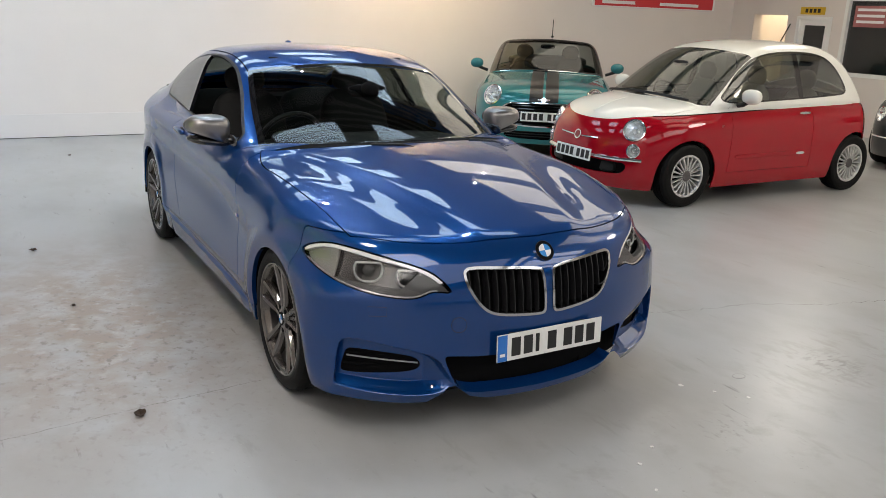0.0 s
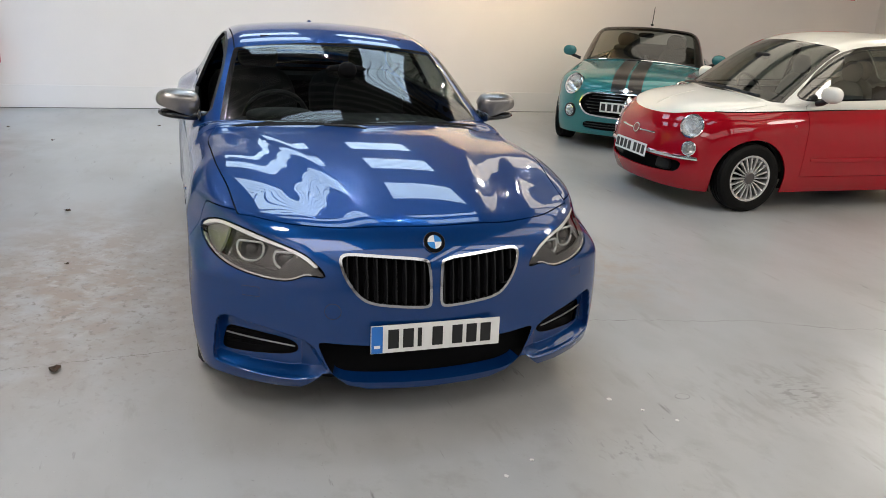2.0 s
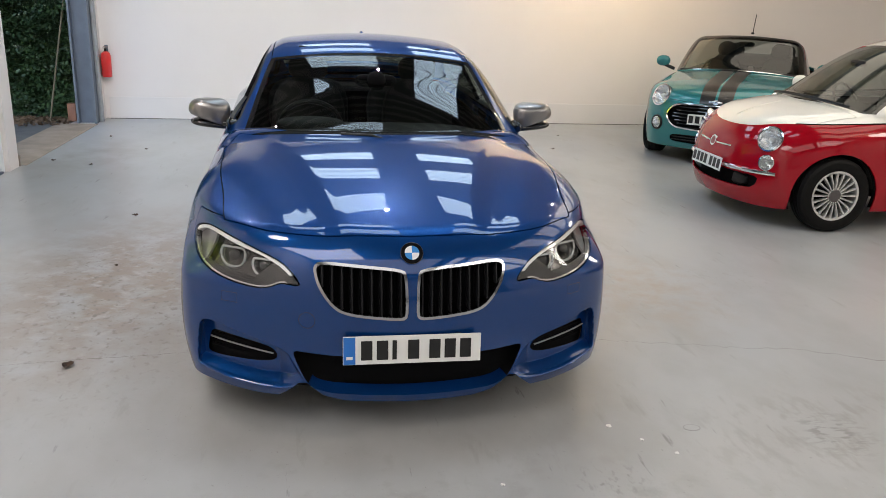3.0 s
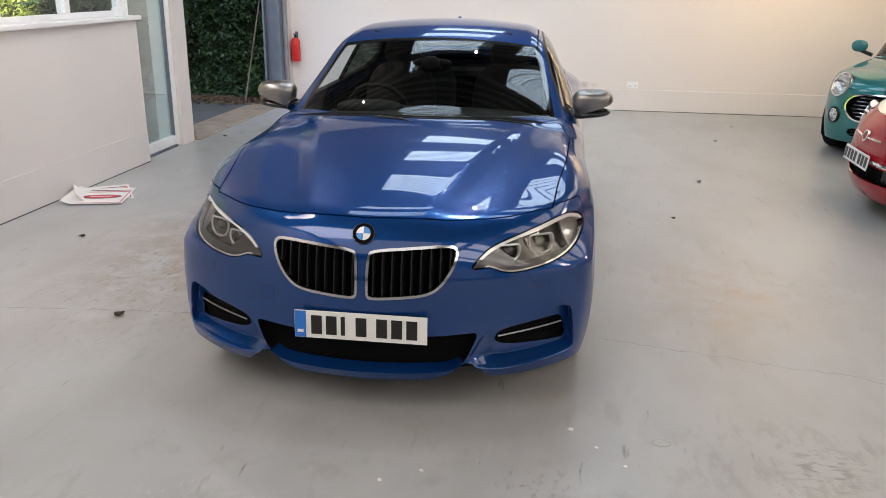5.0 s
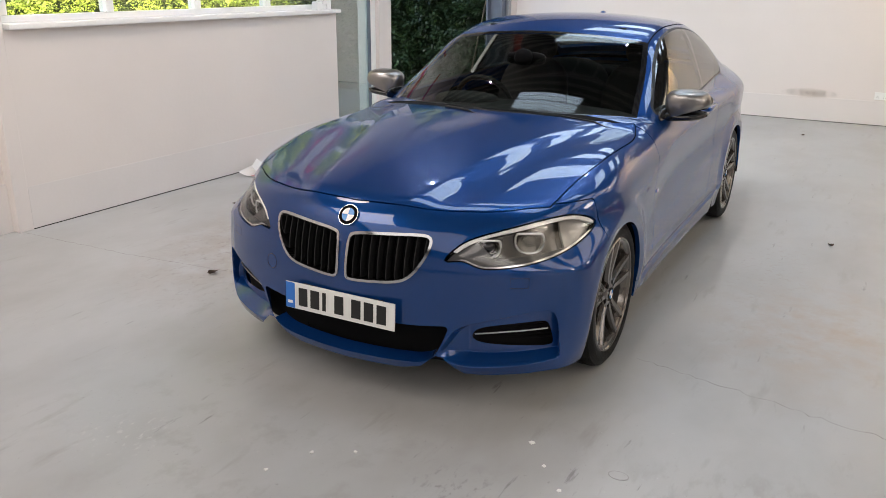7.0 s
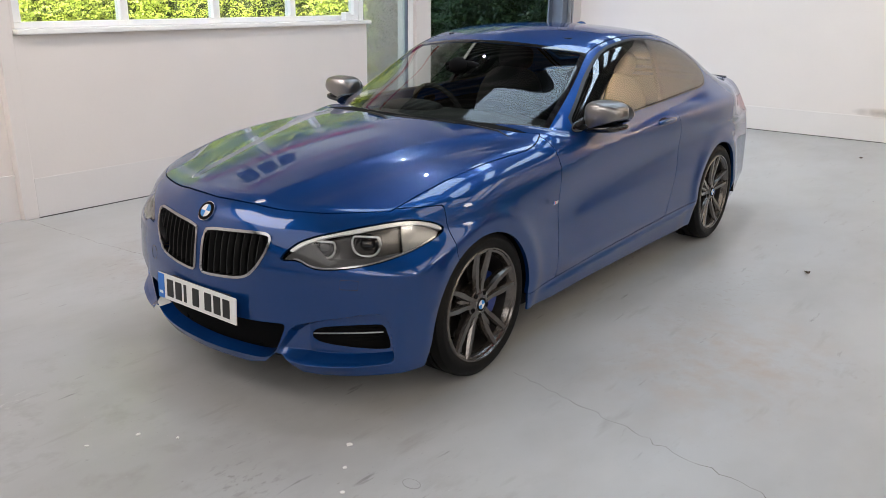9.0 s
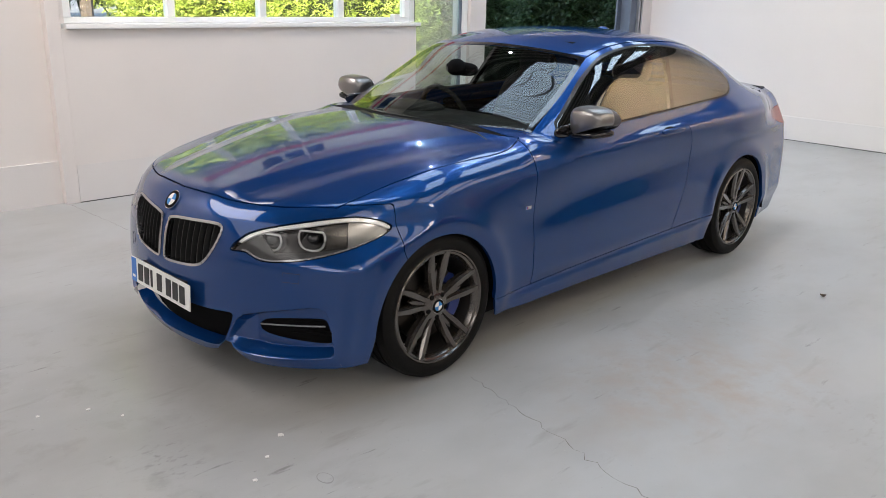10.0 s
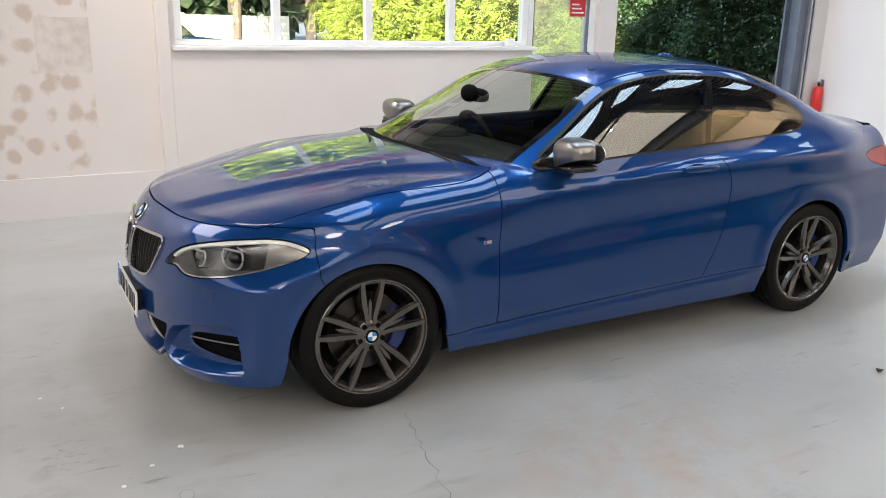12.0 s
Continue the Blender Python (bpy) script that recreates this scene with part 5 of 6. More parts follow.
panel("bonnet", bonnet_p, CREAM, hatch, "white bonnet", both=True)
door_f = lambda V: np.maximum(np.maximum(0.50 - V[:, 1] + 0.05 * (V[:, 2] - 0.6), V[:, 1] - 1.62), 0.30 - V[:, 2])
for src, m_, nm in ((white_p, CREAM, "white"), (red_p, RED, "red")):
    d_, b_ = gap(src, door_f, 0.002)
    pair("door" if nm == "red" else "door_top", d_, m_, hatch)
    fr_, re_ = cut(b_, lambda V: V[:, 1] - 1.0)
    panel("front_body" if nm == "red" else "front_wing_top", fr_, m_, hatch, both=True)
    panel("rear_body" if nm == "red" else "rear_wing_top", re_, m_, hatch, both=True)
OUTLINE = chaikin([(0.38, 0.94), (0.9, 0.955), (1.5, 0.975), (1.97, 0.997), (2.14, 1.01), (2.13, 1.08), (2.01, 1.27), (1.83, 1.37), (1.40, 1.392), (0.95, 1.35), (0.68, 1.20), (0.50, 1.04)], 2)
glazing(hatch, up, o, OUTLINE, 1.42, roof_mat=CREAM)
fit_out(hatch, BEIGE, o)
liners(hatch, o, 0.73)
for y in (0.0, 2.30):
    spoked_wheel(hatch, Matrix.Translation((0.712, y, 0.292)), 0.292, 0.192, 20, SILVER, 0.185, "silver many-spoked alloy wheel with black tyre", 0.042)
    spoked_wheel(hatch, Matrix.Translation((-0.712, y, 0.292)) @ FLIP, 0.292, 0.192, 20, SILVER, 0.185, "silver many-spoked alloy wheel with black tyre", 0.042)
round_lamp(hatch, f_low, 0.565, 0.692, 0.096)
round_lamp(hatch, f_low, 0.605, 0.515, 0.058, "fog_lamp")
for s in (-1, 1):
    pts = [on_nose(f_low, x, 0.585 + 0.03 * (x - 0.06)) + Vector((0, -0.006, 0)) for x in np.linspace(0.06, 0.27, 8)]
    part("nose_trim", tube_bm([(s * p.x, p.y, p.z) for p in pts], 0.011, 8, flat=0.7), CHROME, hatch, "chrome nose trim", smooth=True)
    pts = [on_nose(f_low, x, 0.435) + Vector((0, -0.008, 0)) for x in np.linspace(0.24, 0.67, 12)]
    part("bumper_trim", tube_bm([(s * p.x, p.y, p.z) for p in pts], 0.018, 8), CHROME, hatch, "chrome bumper strip", smooth=True)
    mir = part("mirror_housing", blob_bm((s * 0.885, 0.60, 1.005), (0.10, 0.06, 0.068), 2.4), CREAM, hatch, "white door mirror with black arm", smooth=True)
    part("mirror_arm", tube_bm([(s * 0.77, 0.56, 0.92), (s * 0.82, 0.57, 0.93), (s * 0.865, 0.59, 0.965)], 0.024, 8), BLACK, mir, smooth=True)
    part("door_handle", blob_bm((s * 0.80, 1.48, 0.83), (0.012, 0.075, 0.013), 3.0, u=16, v=10), CHROME, hatch, smooth=True)
    part("rubbing_strip", blob_bm((s * 0.815, 1.06, 0.445), (0.012, 0.50, 0.022), 4.0), RED, hatch, smooth=True)
    part("strip_badge", blob_bm((s * 0.828, 1.46, 0.445), (0.003, 0.06, 0.014), 3.0, u=12, v=8), CHROME, hatch, smooth=True)
    line = [(s * side_at(f_low, y, float(two_tone(y))), y, float(two_tone(y))) for y in np.linspace(-0.30, 2.62, 40)]
    part("colour_line", tube_bm(line, 0.0055, 6), INNER, hatch, "thin dark line between the two colours", smooth=True)
    part("side_repeater", blob_bm((s * 0.805, 0.37, 0.735), (0.006, 0.018, 0.014), 2.0, u=12, v=8), LENS, hatch, smooth=True)
p = on_nose(f_low, 0, 0.59)
part("badge", disc_bm(0.045, 0.016, facing(p, (0, -1, 0.25))), CHROME, hatch, "round chrome badge with red centre", smooth=True)
part("badge_centre", disc_bm(0.034, 0.018, facing(p, (0, -1, 0.25))), mat("badge_red", (0.25, 0.03, 0.03), 0.3), hatch, smooth=True)
plate(hatch, facing(on_nose(f_low, 0, 0.43) + Vector((0, -0.02, 0)), (0, -1, 0.12)), SMALLBARS, False)
part("lower_grille", blob_bm((0, -0.56, 0.345), (0.46, 0.04, 0.06), 4.0), BLACK, hatch, smooth=True)
part("bonnet_crease", tube_bm([(0, y, float(o["crown"](y)) + 0.001) for y in np.linspace(-0.48, -0.10, 10)], 0.003, 6), CREAM, hatch)
part("roof_aerial", tube_bm([(0.0, 1.93, 1.45), (0.0, 2.06, 1.66)], 0.007, 6), BLACK, hatch)
for x0, x1 in ((-0.55, 0.02), (0.0, 0.55)):
    part("wiper", tube_bm([(x, 0.06 + 0.30 * x * x, 0.980 - 0.1 * x * x) for x in np.linspace(x0, x1, 8)], 0.013, 6), BLACK, hatch)

# the teal convertible
TEAL = car_paint("teal_paint", (0.028, 0.18, 0.195), 0.3)
CLOTH = mat("black_roof_cloth", (0.012, 0.012, 0.013), 0.9, bump=0.3, bscale=500)
conv = thing("convertible", "small turquoise convertible with black bonnet stripes and soft top", "car", m=place(4.25, 5.22, -36))
o = dict(low=0.17, belt=0.88, wb=2.495, wheel=0.31, k=0.15, drop=0.05, bow=(0.26, 0.75), sweep=0.30, waist=0.745, lean=0.30, screen_top=0.90, cab=(0.38, 2.75), back=(2.2, 2.55),
         plan=spl((-0.7, 0.80), (-0.2, 0.85), (0.4, 0.86), (1.5, 0.86), (2.5, 0.862), (3.0, 0.82)),
         flank=spl((0.12, -0.06), (0.22, -0.025), (0.35, -0.004), (0.5, 0.0), (0.68, -0.006), (0.82, -0.03), (0.92, -0.06), (1.02, -0.1)),
         crown=spl((-0.8, 0.70), (-0.65, 0.79), (-0.45, 0.855), (-0.1, 0.905), (0.3, 0.945), (0.7, 0.965), (1.5, 0.97), (3.0, 0.97)),
         nose=spl((0.12, -0.70), (0.25, -0.755), (0.4, -0.77), (0.55, -0.76), (0.68, -0.725), (0.8, -0.65), (0.9, -0.5)),
         tail=spl((0.15, 2.95), (0.4, 3.05), (0.7, 3.05), (1.0, 2.98)),
         roof=spl((0.30, 0.90), (0.42, 0.95), (0.62, 1.12), (0.80, 1.27), (0.92, 1.345), (1.1, 1.365), (1.5, 1.37), (1.9, 1.345), (2.2, 1.27), (2.5, 1.09), (2.7, 0.94)),
         house=spl((0.3, -0.03), (0.7, 0.0), (1.5, 0.0), (2.2, -0.03), (2.8, -0.1)),
         a_post=spl((0.3, 0.715), (0.6, 0.665), (0.92, 0.60)))
f_low, f_up, sh, up = hull(o)
sh = lamp_holes(sh, f_low, (0.61, 0.715, 0.118), (0.62, 0.42, 0.06))
panel("inner_shell", Patch(sh.V - sh.N * 0.05, sh.N, sh.F), INNER, conv, both=True, depth=0)
GRIN = chaikin([(-0.6, 0.665), (0.34, 0.66), (0.46, 0.63), (0.53, 0.53), (0.46, 0.415), (0.34, 0.375), (-0.6, 0.37)], 2)
LOWG = chaikin([(-0.5, 0.325), (0.34, 0.325), (0.44, 0.315), (0.46, 0.26), (0.40, 0.225), (-0.5, 0.22)], 2)
hole, sh = cut(sh, ahead(inside(GRIN, FRONT), 0.0))
hole2, sh = cut(sh, ahead(inside(LOWG, FRONT), 0.0))
sdg = inside(GRIN, FRONT)
ringp, holep = cut(hole, lambda V: -(sdg(V) + 0.016))
panel("grille_frame", Patch(ringp.V + ringp.N * 0.006, ringp.N, ringp.F), CHROME, conv, "chrome grille surround", both=True, depth=0.03)
for z in np.arange(0.40, 0.65, 0.036):
    pts = [on_nose(f_low, x, z) + Vector((0, 0.02, 0)) for x in np.linspace(-0.45 + 0.8 * abs(z - 0.52), 0.47 - 0.8 * abs(z - 0.52), 15)]
    part("grille_bar", tube_bm(pts, 0.008, 6), GLOSSBLACK, conv)
for z in (0.26, 0.29, 0.32):
    part("lower_bar", tube_bm([on_nose(f_low, x, z) + Vector((0, 0.015, 0)) for x in np.linspace(-0.43, 0.43, 13)], 0.006, 6), BLACK, conv)
bon, sh = gap(sh, lambda V: np.maximum(np.maximum(0.665 - V[:, 2] + 0.10 * V[:, 0] ** 2, V[:, 0] - 0.66), V[:, 1] - 0.45 - 0.3 * V[:, 0] ** 2), 0.002)
stripe, bon = cut(bon, lambda V: np.abs(V[:, 0] - 0.092) - 0.078)
panel("bonnet", bon, TEAL, conv, "turquoise bonnet", both=True)
pair("bonnet_stripe", Patch(stripe.V, stripe.N, stripe.F), mat("black_stripe", (0.010, 0.010, 0.011), 0.3, coat=0.25), conv, "black bonnet stripe", depth=0)
dr, sh = gap(sh, lambda V: np.maximum(np.maximum(0.55 - V[:, 1], V[:, 1] - 1.75), 0.3 - V[:, 2]), 0.002)
pair("door", dr, TEAL, conv)
fb, rb = cut(sh, lambda V: V[:, 1] - 1.0)
panel("front_body", fb, TEAL, conv, both=True)
panel("rear_body", rb, TEAL, conv, both=True)
OUTL = chaikin([(0.62, 0.93), (1.2, 0.95), (2.0, 0.97), (2.18, 1.0), (2.08, 1.18), (1.8, 1.30), (1.3, 1.325), (0.98, 1.28), (0.78, 1.10)], 2)
# the soft top is folded down: only the screen and its black frame stand
ss = lambda V: V[:, 1] - o["sweep"] * V[:, 0] ** 2
head, _ = cut(up, lambda V: ss(V) - o["screen_top"] - 0.03)
scrn, head = cut(head, lambda V: np.maximum(ss(V) - o["screen_top"] + 0.015, V[:, 0] - o["a_post"](ss(V)) + 0.02))
panel("windscreen", scrn, glass("convertible_screen_glass", (0.22, 0.25, 0.24), sheen=0.06), conv, both=True, depth=0)
panel("screen_frame", head, GLOSSBLACK, conv, "black windscreen frame", both=True, depth=0.03)
part("cowl", tube_bm([(x, 0.40 + 0.30 * x * x, 0.962 - 0.06 * x * x) for x in np.linspace(-0.66, 0.66, 17)], 0.022, 8, flat=0.6), BLACK, conv, "black plastic cowl", smooth=True)
part("folded_top", blob_bm((0, 2.50, 0.985), (0.60, 0.26, 0.085), 3.2), CLOTH, conv, "folded black soft top", smooth=True)
part("rear_deck", box_bm((-0.70, 0.70, 0.62, 2.4, 0.80, 0.84), bevel=0.01), FABRIC, conv)
fit_out(conv, FABRIC, o)
liners(conv, o, 0.84)
for y in (0.0, 2.495):
    spoked_wheel(conv, Matrix.Translation((0.75, y, 0.31)), 0.31, 0.216, 10, GUNMETAL, 0.205, "dark alloy wheel with black tyre")
    spoked_wheel(conv, Matrix.Translation((-0.75, y, 0.31)) @ FLIP, 0.31, 0.216, 10, GUNMETAL, 0.205, "dark alloy wheel with black tyre")
round_lamp(conv, f_low, 0.61, 0.715, 0.118)
round_lamp(conv, f_low, 0.62, 0.42, 0.06, "fog_lamp")
for s in (-1, 1):
    p = on_nose(f_low, 0.62, 0.42)
    n = nose_normal(f_low, p)
    rim = part("fog_surround", lathe_bm([(0.060, -0.03), (0.064, 0.014), (0.078, 0.014), (0.084, -0.012)], 32), BLACK, conv, "black fog lamp surround", smooth=True)
    rim.matrix_local = facing((s * p.x, p.y, p.z), (s * n.x, n.y, n.z * 0.7))
for s in (-1, 1):
    mir = part("mirror_housing", blob_bm((s * 0.93, 0.72, 1.01), (0.085, 0.06, 0.065), 2.2), TEAL, conv, "turquoise door mirror", smooth=True)
    part("mirror_arm", tube_bm([(s * 0.78, 0.70, 0.92), (s * 0.90, 0.71, 0.96)], 0.02, 8), BLACK, mir, smooth=True)
    part("brow_trim", tube_bm([(s * x, 0.40 + 0.30 * x * x - 0.02, float(o["crown"](0.4)) + 0.012 - 0.05 * (x / 0.7) ** 2.6) for x in np.linspace(0.02, 0.70, 8)], 0.008, 6), CHROME, conv)
p = on_nose(f_low, 0, 0.69)
bdg = part("badge", disc_bm(0.03, 0.008, facing(p, (0, -0.9, 0.4))), CHROME, conv, "chrome winged badge", smooth=True)
part("badge_wing", blob_bm(p + Vector((0, -0.002, 0.002)), (0.075, 0.006, 0.012), 2.4), CHROME, bdg, smooth=True)
plate(conv, facing(on_nose(f_low, 0, 0.50) + Vector((0, -0.022, 0)), (0, -1, 0.1)), SMALLBARS, False)
part("roof_aerial", tube_bm([(0.05, 0.98, 1.37), (0.05, 1.10, 1.60)], 0.005, 6), BLACK, conv)
part("aerial_base", blob_bm((0.05, 0.985, 1.38), (0.02, 0.03, 0.014), 2.0, u=14, v=8), BLACK, conv, smooth=True)

# the dark grey car at the far side
GREY = car_paint("dark_grey_paint", (0.05, 0.05, 0.052), 0.6)
third = thing("grey_car", "dark grey car with a chrome grille line", "car", m=place(8.20, 2.30, -82))
o = dict(o, plan=spl((-0.7, 0.82), (-0.2, 0.86), (0.4, 0.87), (1.5, 0.87), (2.5, 0.87), (3.0, 0.83)))
f_low, f_up, sh, up = hull(o)
sh = lamp_holes(sh, f_low, (0.62, 0.66, 0.085))
panel("inner_shell", Patch(sh.V - sh.N * 0.05, sh.N, sh.F), INNER, third, both=True, depth=0)
hole, sh = cut(sh, ahead(inside(LOWG, FRONT), 0.0))
fb, rb = gap(sh, lambda V: V[:, 1] - 0.55, 0.002)
panel("front_body", fb, GREY, third, both=True)
panel("rear_body", rb, GREY, third, both=True)
glazing(third, up, o, OUTL, 1.65, roof_mat=GREY)
fit_out(third, FABRIC, o)
liners(third, o, 0.84)
for y in (0.0, 2.495):
    spoked_wheel(third, Matrix.Translation((0.765, y, 0.31)), 0.31, 0.216, 10, SILVER, 0.205)
    spoked_wheel(third, Matrix.Translation((-0.765, y, 0.31)) @ FLIP, 0.31, 0.216, 10, SILVER, 0.205)
round_lamp(third, f_low, 0.62, 0.66, 0.085)
part("bumper_trim", tube_bm([on_nose(f_low, x, 0.40) + Vector((0, -0.004, 0)) for x in np.linspace(-0.70, 0.70, 21)], 0.012, 8), CHROME, third, smooth=True)


# ---- fittings of the room ----
WOODEDGE = mat("worn_edge", (0.25, 0.2, 0.16), 0.8, vary=0.4, scale=15)
setting("dado_back", [(LX + 0.1, RX, BY - 0.014, BY, 0.006, 0.285)], DADO, "pale grey painted plinth band along the rear wall", "plinth", bevel=0.004)
setting("dado_left", [(LX + 0.075, LX + 0.079, -0.02, 3.415, 0.006, 0.29), (LX, LX + 0.018, FY, -0.126, 0, 0.325)], DADO, "pale painted plinth band along the side wall", "plinth", bevel=0.0015)
# dark strip painted in for the shadow where wall meets floor
setting("gap_shade_strip", [(LX + 0.075, LX + 0.081, -0.02, 3.415, 0, 0.0059), (LX + 0.1, RX, BY - 0.012, BY, 0, 0.0059)], mat("gap_shadow", (0.05, 0.045, 0.04), 0.9), "dark strip for the shadow line along the foot of the wall", "gap")
setting("pilaster", [(LX, LX + 0.082, -0.125, -0.021, 0, CEIL)], WALL, "narrow white painted upright on the side wall", "pilaster", bevel=0.006)

# window band: sill, outer frame, uprights, panes
win = thing("window_1", "long white framed window over the half wall", "window")
win["kind"] = "structure"
part("window_sill", box_bm((LX - 0.10, LX + 0.115, 0.0, 3.45, 1.29, 1.325), bevel=0.008), TRIM, win)
ups = [0.06, 0.878, 1.72, 2.557, 3.375]
part("frame_bottom", box_bm((LX - 0.09, LX - 0.03, 0.03, 3.42, 1.325, 1.37), bevel=0.006), TRIM, win)
part("frame_top", box_bm((LX - 0.09, LX - 0.03, 0.03, 3.42, 2.28, 2.329), bevel=0.006), TRIM, win)
for y in ups:
    part("window_frame", box_bm((LX - 0.10, LX - 0.02, y - 0.032, y + 0.032, 1.37, 2.28), bevel=0.006), TRIM, win)
for a, b in zip(ups, ups[1:]):
    q = part("pane", box_bm((LX - 0.064, LX - 0.058, a + 0.033, b - 0.033, 1.371, 2.279)), PANE, win)
    q.visible_shadow = False
part("sill_box", box_bm((LX + 0.02, LX + 0.085, 3.12, 3.20, 1.326, 1.40), bevel=0.006), TRIM, win, "small white box on the sill")

# glazed door beside it
gd = thing("door_1", "tall white framed glass door, closed", "door")
gd["kind"] = "structure"
part("door_frame", box_bm((LX - 0.10, LX - 0.02, 3.408, 3.47, 0.0, 2.329), bevel=0.006), TRIM, gd)
part("door_frame", box_bm((LX - 0.10, LX - 0.02, 4.16, 4.238, 0.0, 2.329), bevel=0.006), TRIM, gd)
part("bottom_rail", box_bm((LX - 0.095, LX - 0.025, 3.471, 4.159, 0.02, 0.11), bevel=0.006), TRIM, gd)
part("threshold", box_bm((LX - 0.11, LX - 0.005, 3.471, 4.159, 0.0, 0.019)), BEAM, gd)
part("top_rail", box_bm((LX - 0.095, LX - 0.025, 3.471, 4.159, 2.25, 2.329), bevel=0.006), TRIM, gd)
for y in (3.471, 4.145):
    part("gasket", box_bm((LX - 0.064, LX - 0.03, y, y + 0.014, 0.111, 2.249)), BEAM, gd)
q = part("pane", box_bm((LX - 0.064, LX - 0.056, 3.487, 4.143, 0.111, 2.249)), glass("door_glass", (0.82, 0.92, 0.89), sheen=0.30), gd)
q.visible_shadow = False
sg = tagged(part("notice", box_bm((LX - 0.055, LX - 0.050, 3.93, 4.12, 1.62, 1.80)), mat("red_card", (0.55, 0.02, 0.03), 0.5)), "small red notice on the glass door", "notice")
for k in range(3):
    part("notice_bar", box_bm((LX - 0.0495, LX - 0.048, 3.95, 4.10 - 0.03 * k, 1.65 + 0.04 * k, 1.665 + 0.04 * k)), WHITE, sg)

# the wide open doorway: steel post, guide rail, worn edge
post = thing("door_post", "blue grey steel post of the roller door", "post")
post["kind"] = "structure"
part("flange", box_bm((LX - 0.19, LX - 0.165, 7.202, 7.40, 0, 3.19)), BEAM, post)
part("web", box_bm((LX - 0.165, LX + 0.02, 7.29, 7.31, 0, 3.19)), BEAM, post)
part("front_flange", box_bm((LX + 0.02, LX + 0.045, 7.202, 7.40, 0, 3.19)), BEAM, post)
part("guide_rail", box_bm((LX + 0.048, LX + 0.09, 7.33, 7.36, 0.0, 3.19), (LX + 0.048, LX + 0.09, 7.385, 7.415, 0.0, 3.19), bevel=0.004), mat("galvanised_rail", (0.42, 0.43, 0.45), 0.4, 0.8, vary=0.2, scale=12), post)
setting("doorway_base", [(LX - 0.12, LX + 0.03, 4.482, 4.52, 0, 0.11)], WOODEDGE, "broken plaster at the foot of the doorway", "plaster", bevel=0.01)
setting("threshold_strip", [(LX - 0.42, LX + 0.07, 4.53, 7.19, -0.012, 0.003)], mat("worn_concrete", (0.30, 0.235, 0.18), 0.9, vary=0.4, scale=5, bump=0.4, bscale=30), "worn concrete strip in the doorway", "threshold")
ext = thing("fire_extinguisher", "red fire extinguisher hung on the white wall", "fire extinguisher", m=Matrix.Translation((LX + 0.115, BY - 0.069, 0.545)) @ Matrix.Rotation(radians(-90), 4, "Z"))
EXT_RED = mat("extinguisher_red", (0.6, 0.015, 0.015), 0.3, coat=0.6)
part("cylinder", lathe_bm([(0, 0), (0.055, 0.0), (0.062, 0.012), (0.062, 0.27), (0.05, 0.305), (0.02, 0.325), (0, 0.325)], 28, "z"), EXT_RED, ext, smooth=True)
part("valve", lathe_bm([(0, 0.325), (0.016, 0.325), (0.016, 0.36), (0, 0.365)], 16, "z"), BLACK, ext, smooth=True)
part("lever", box_bm((-0.008, 0.008, -0.03, 0.03, 0.362, 0.370), (-0.008, 0.008, -0.025, 0.03, 0.376, 0.384), bevel=0.002), WOODEDGE, ext)
part("bracket", box_bm((-0.067, -0.055, -0.02, 0.02, 0.10, 0.40)), BEAM, ext)
tagged(part("pole", tube_bm([(LX - 0.56, 7.35, 0.0), (LX - 0.24, 7.48, 1.75)], 0.011, 8), mat("weathered_wood", (0.16, 0.13, 0.09), 0.8, vary=0.3, scale=9), smooth=True), "weathered wooden pole leaning outside the doorway", "pole")
tagged(part("brick", box_bm((LX - 0.36, LX - 0.26, 7.42, 7.52, -0.01, 0.22), bevel=0.006), mat("red_brick", (0.30, 0.14, 0.09), 0.85, vary=0.3, scale=14, bump=0.3)), "red brick pier foot beside the steel post", "brick")

sock = thing("socket", "white double wall socket on the rear wall", "socket", m=Matrix.Translation((1.57, BY, 0.345)))
part("face_plate", box_bm((-0.073, 0.073, -0.012, 0.0, -0.043, 0.043), bevel=0.004), TRIM, sock)
for x in (-0.038, 0.038):
    part("switch", box_bm((x - 0.008, x + 0.008, -0.016, -0.011, 0.012, 0.03), bevel=0.002), TRIM, sock)
    for dx, dz in ((-0.011, -0.02), (0.011, -0.02), (0, -0.004)):
        part("pin_hole", box_bm((x + dx - 0.003, x + dx + 0.003, -0.0128, -0.0115, dz - 0.003, dz + 0.003)), INNER, sock)

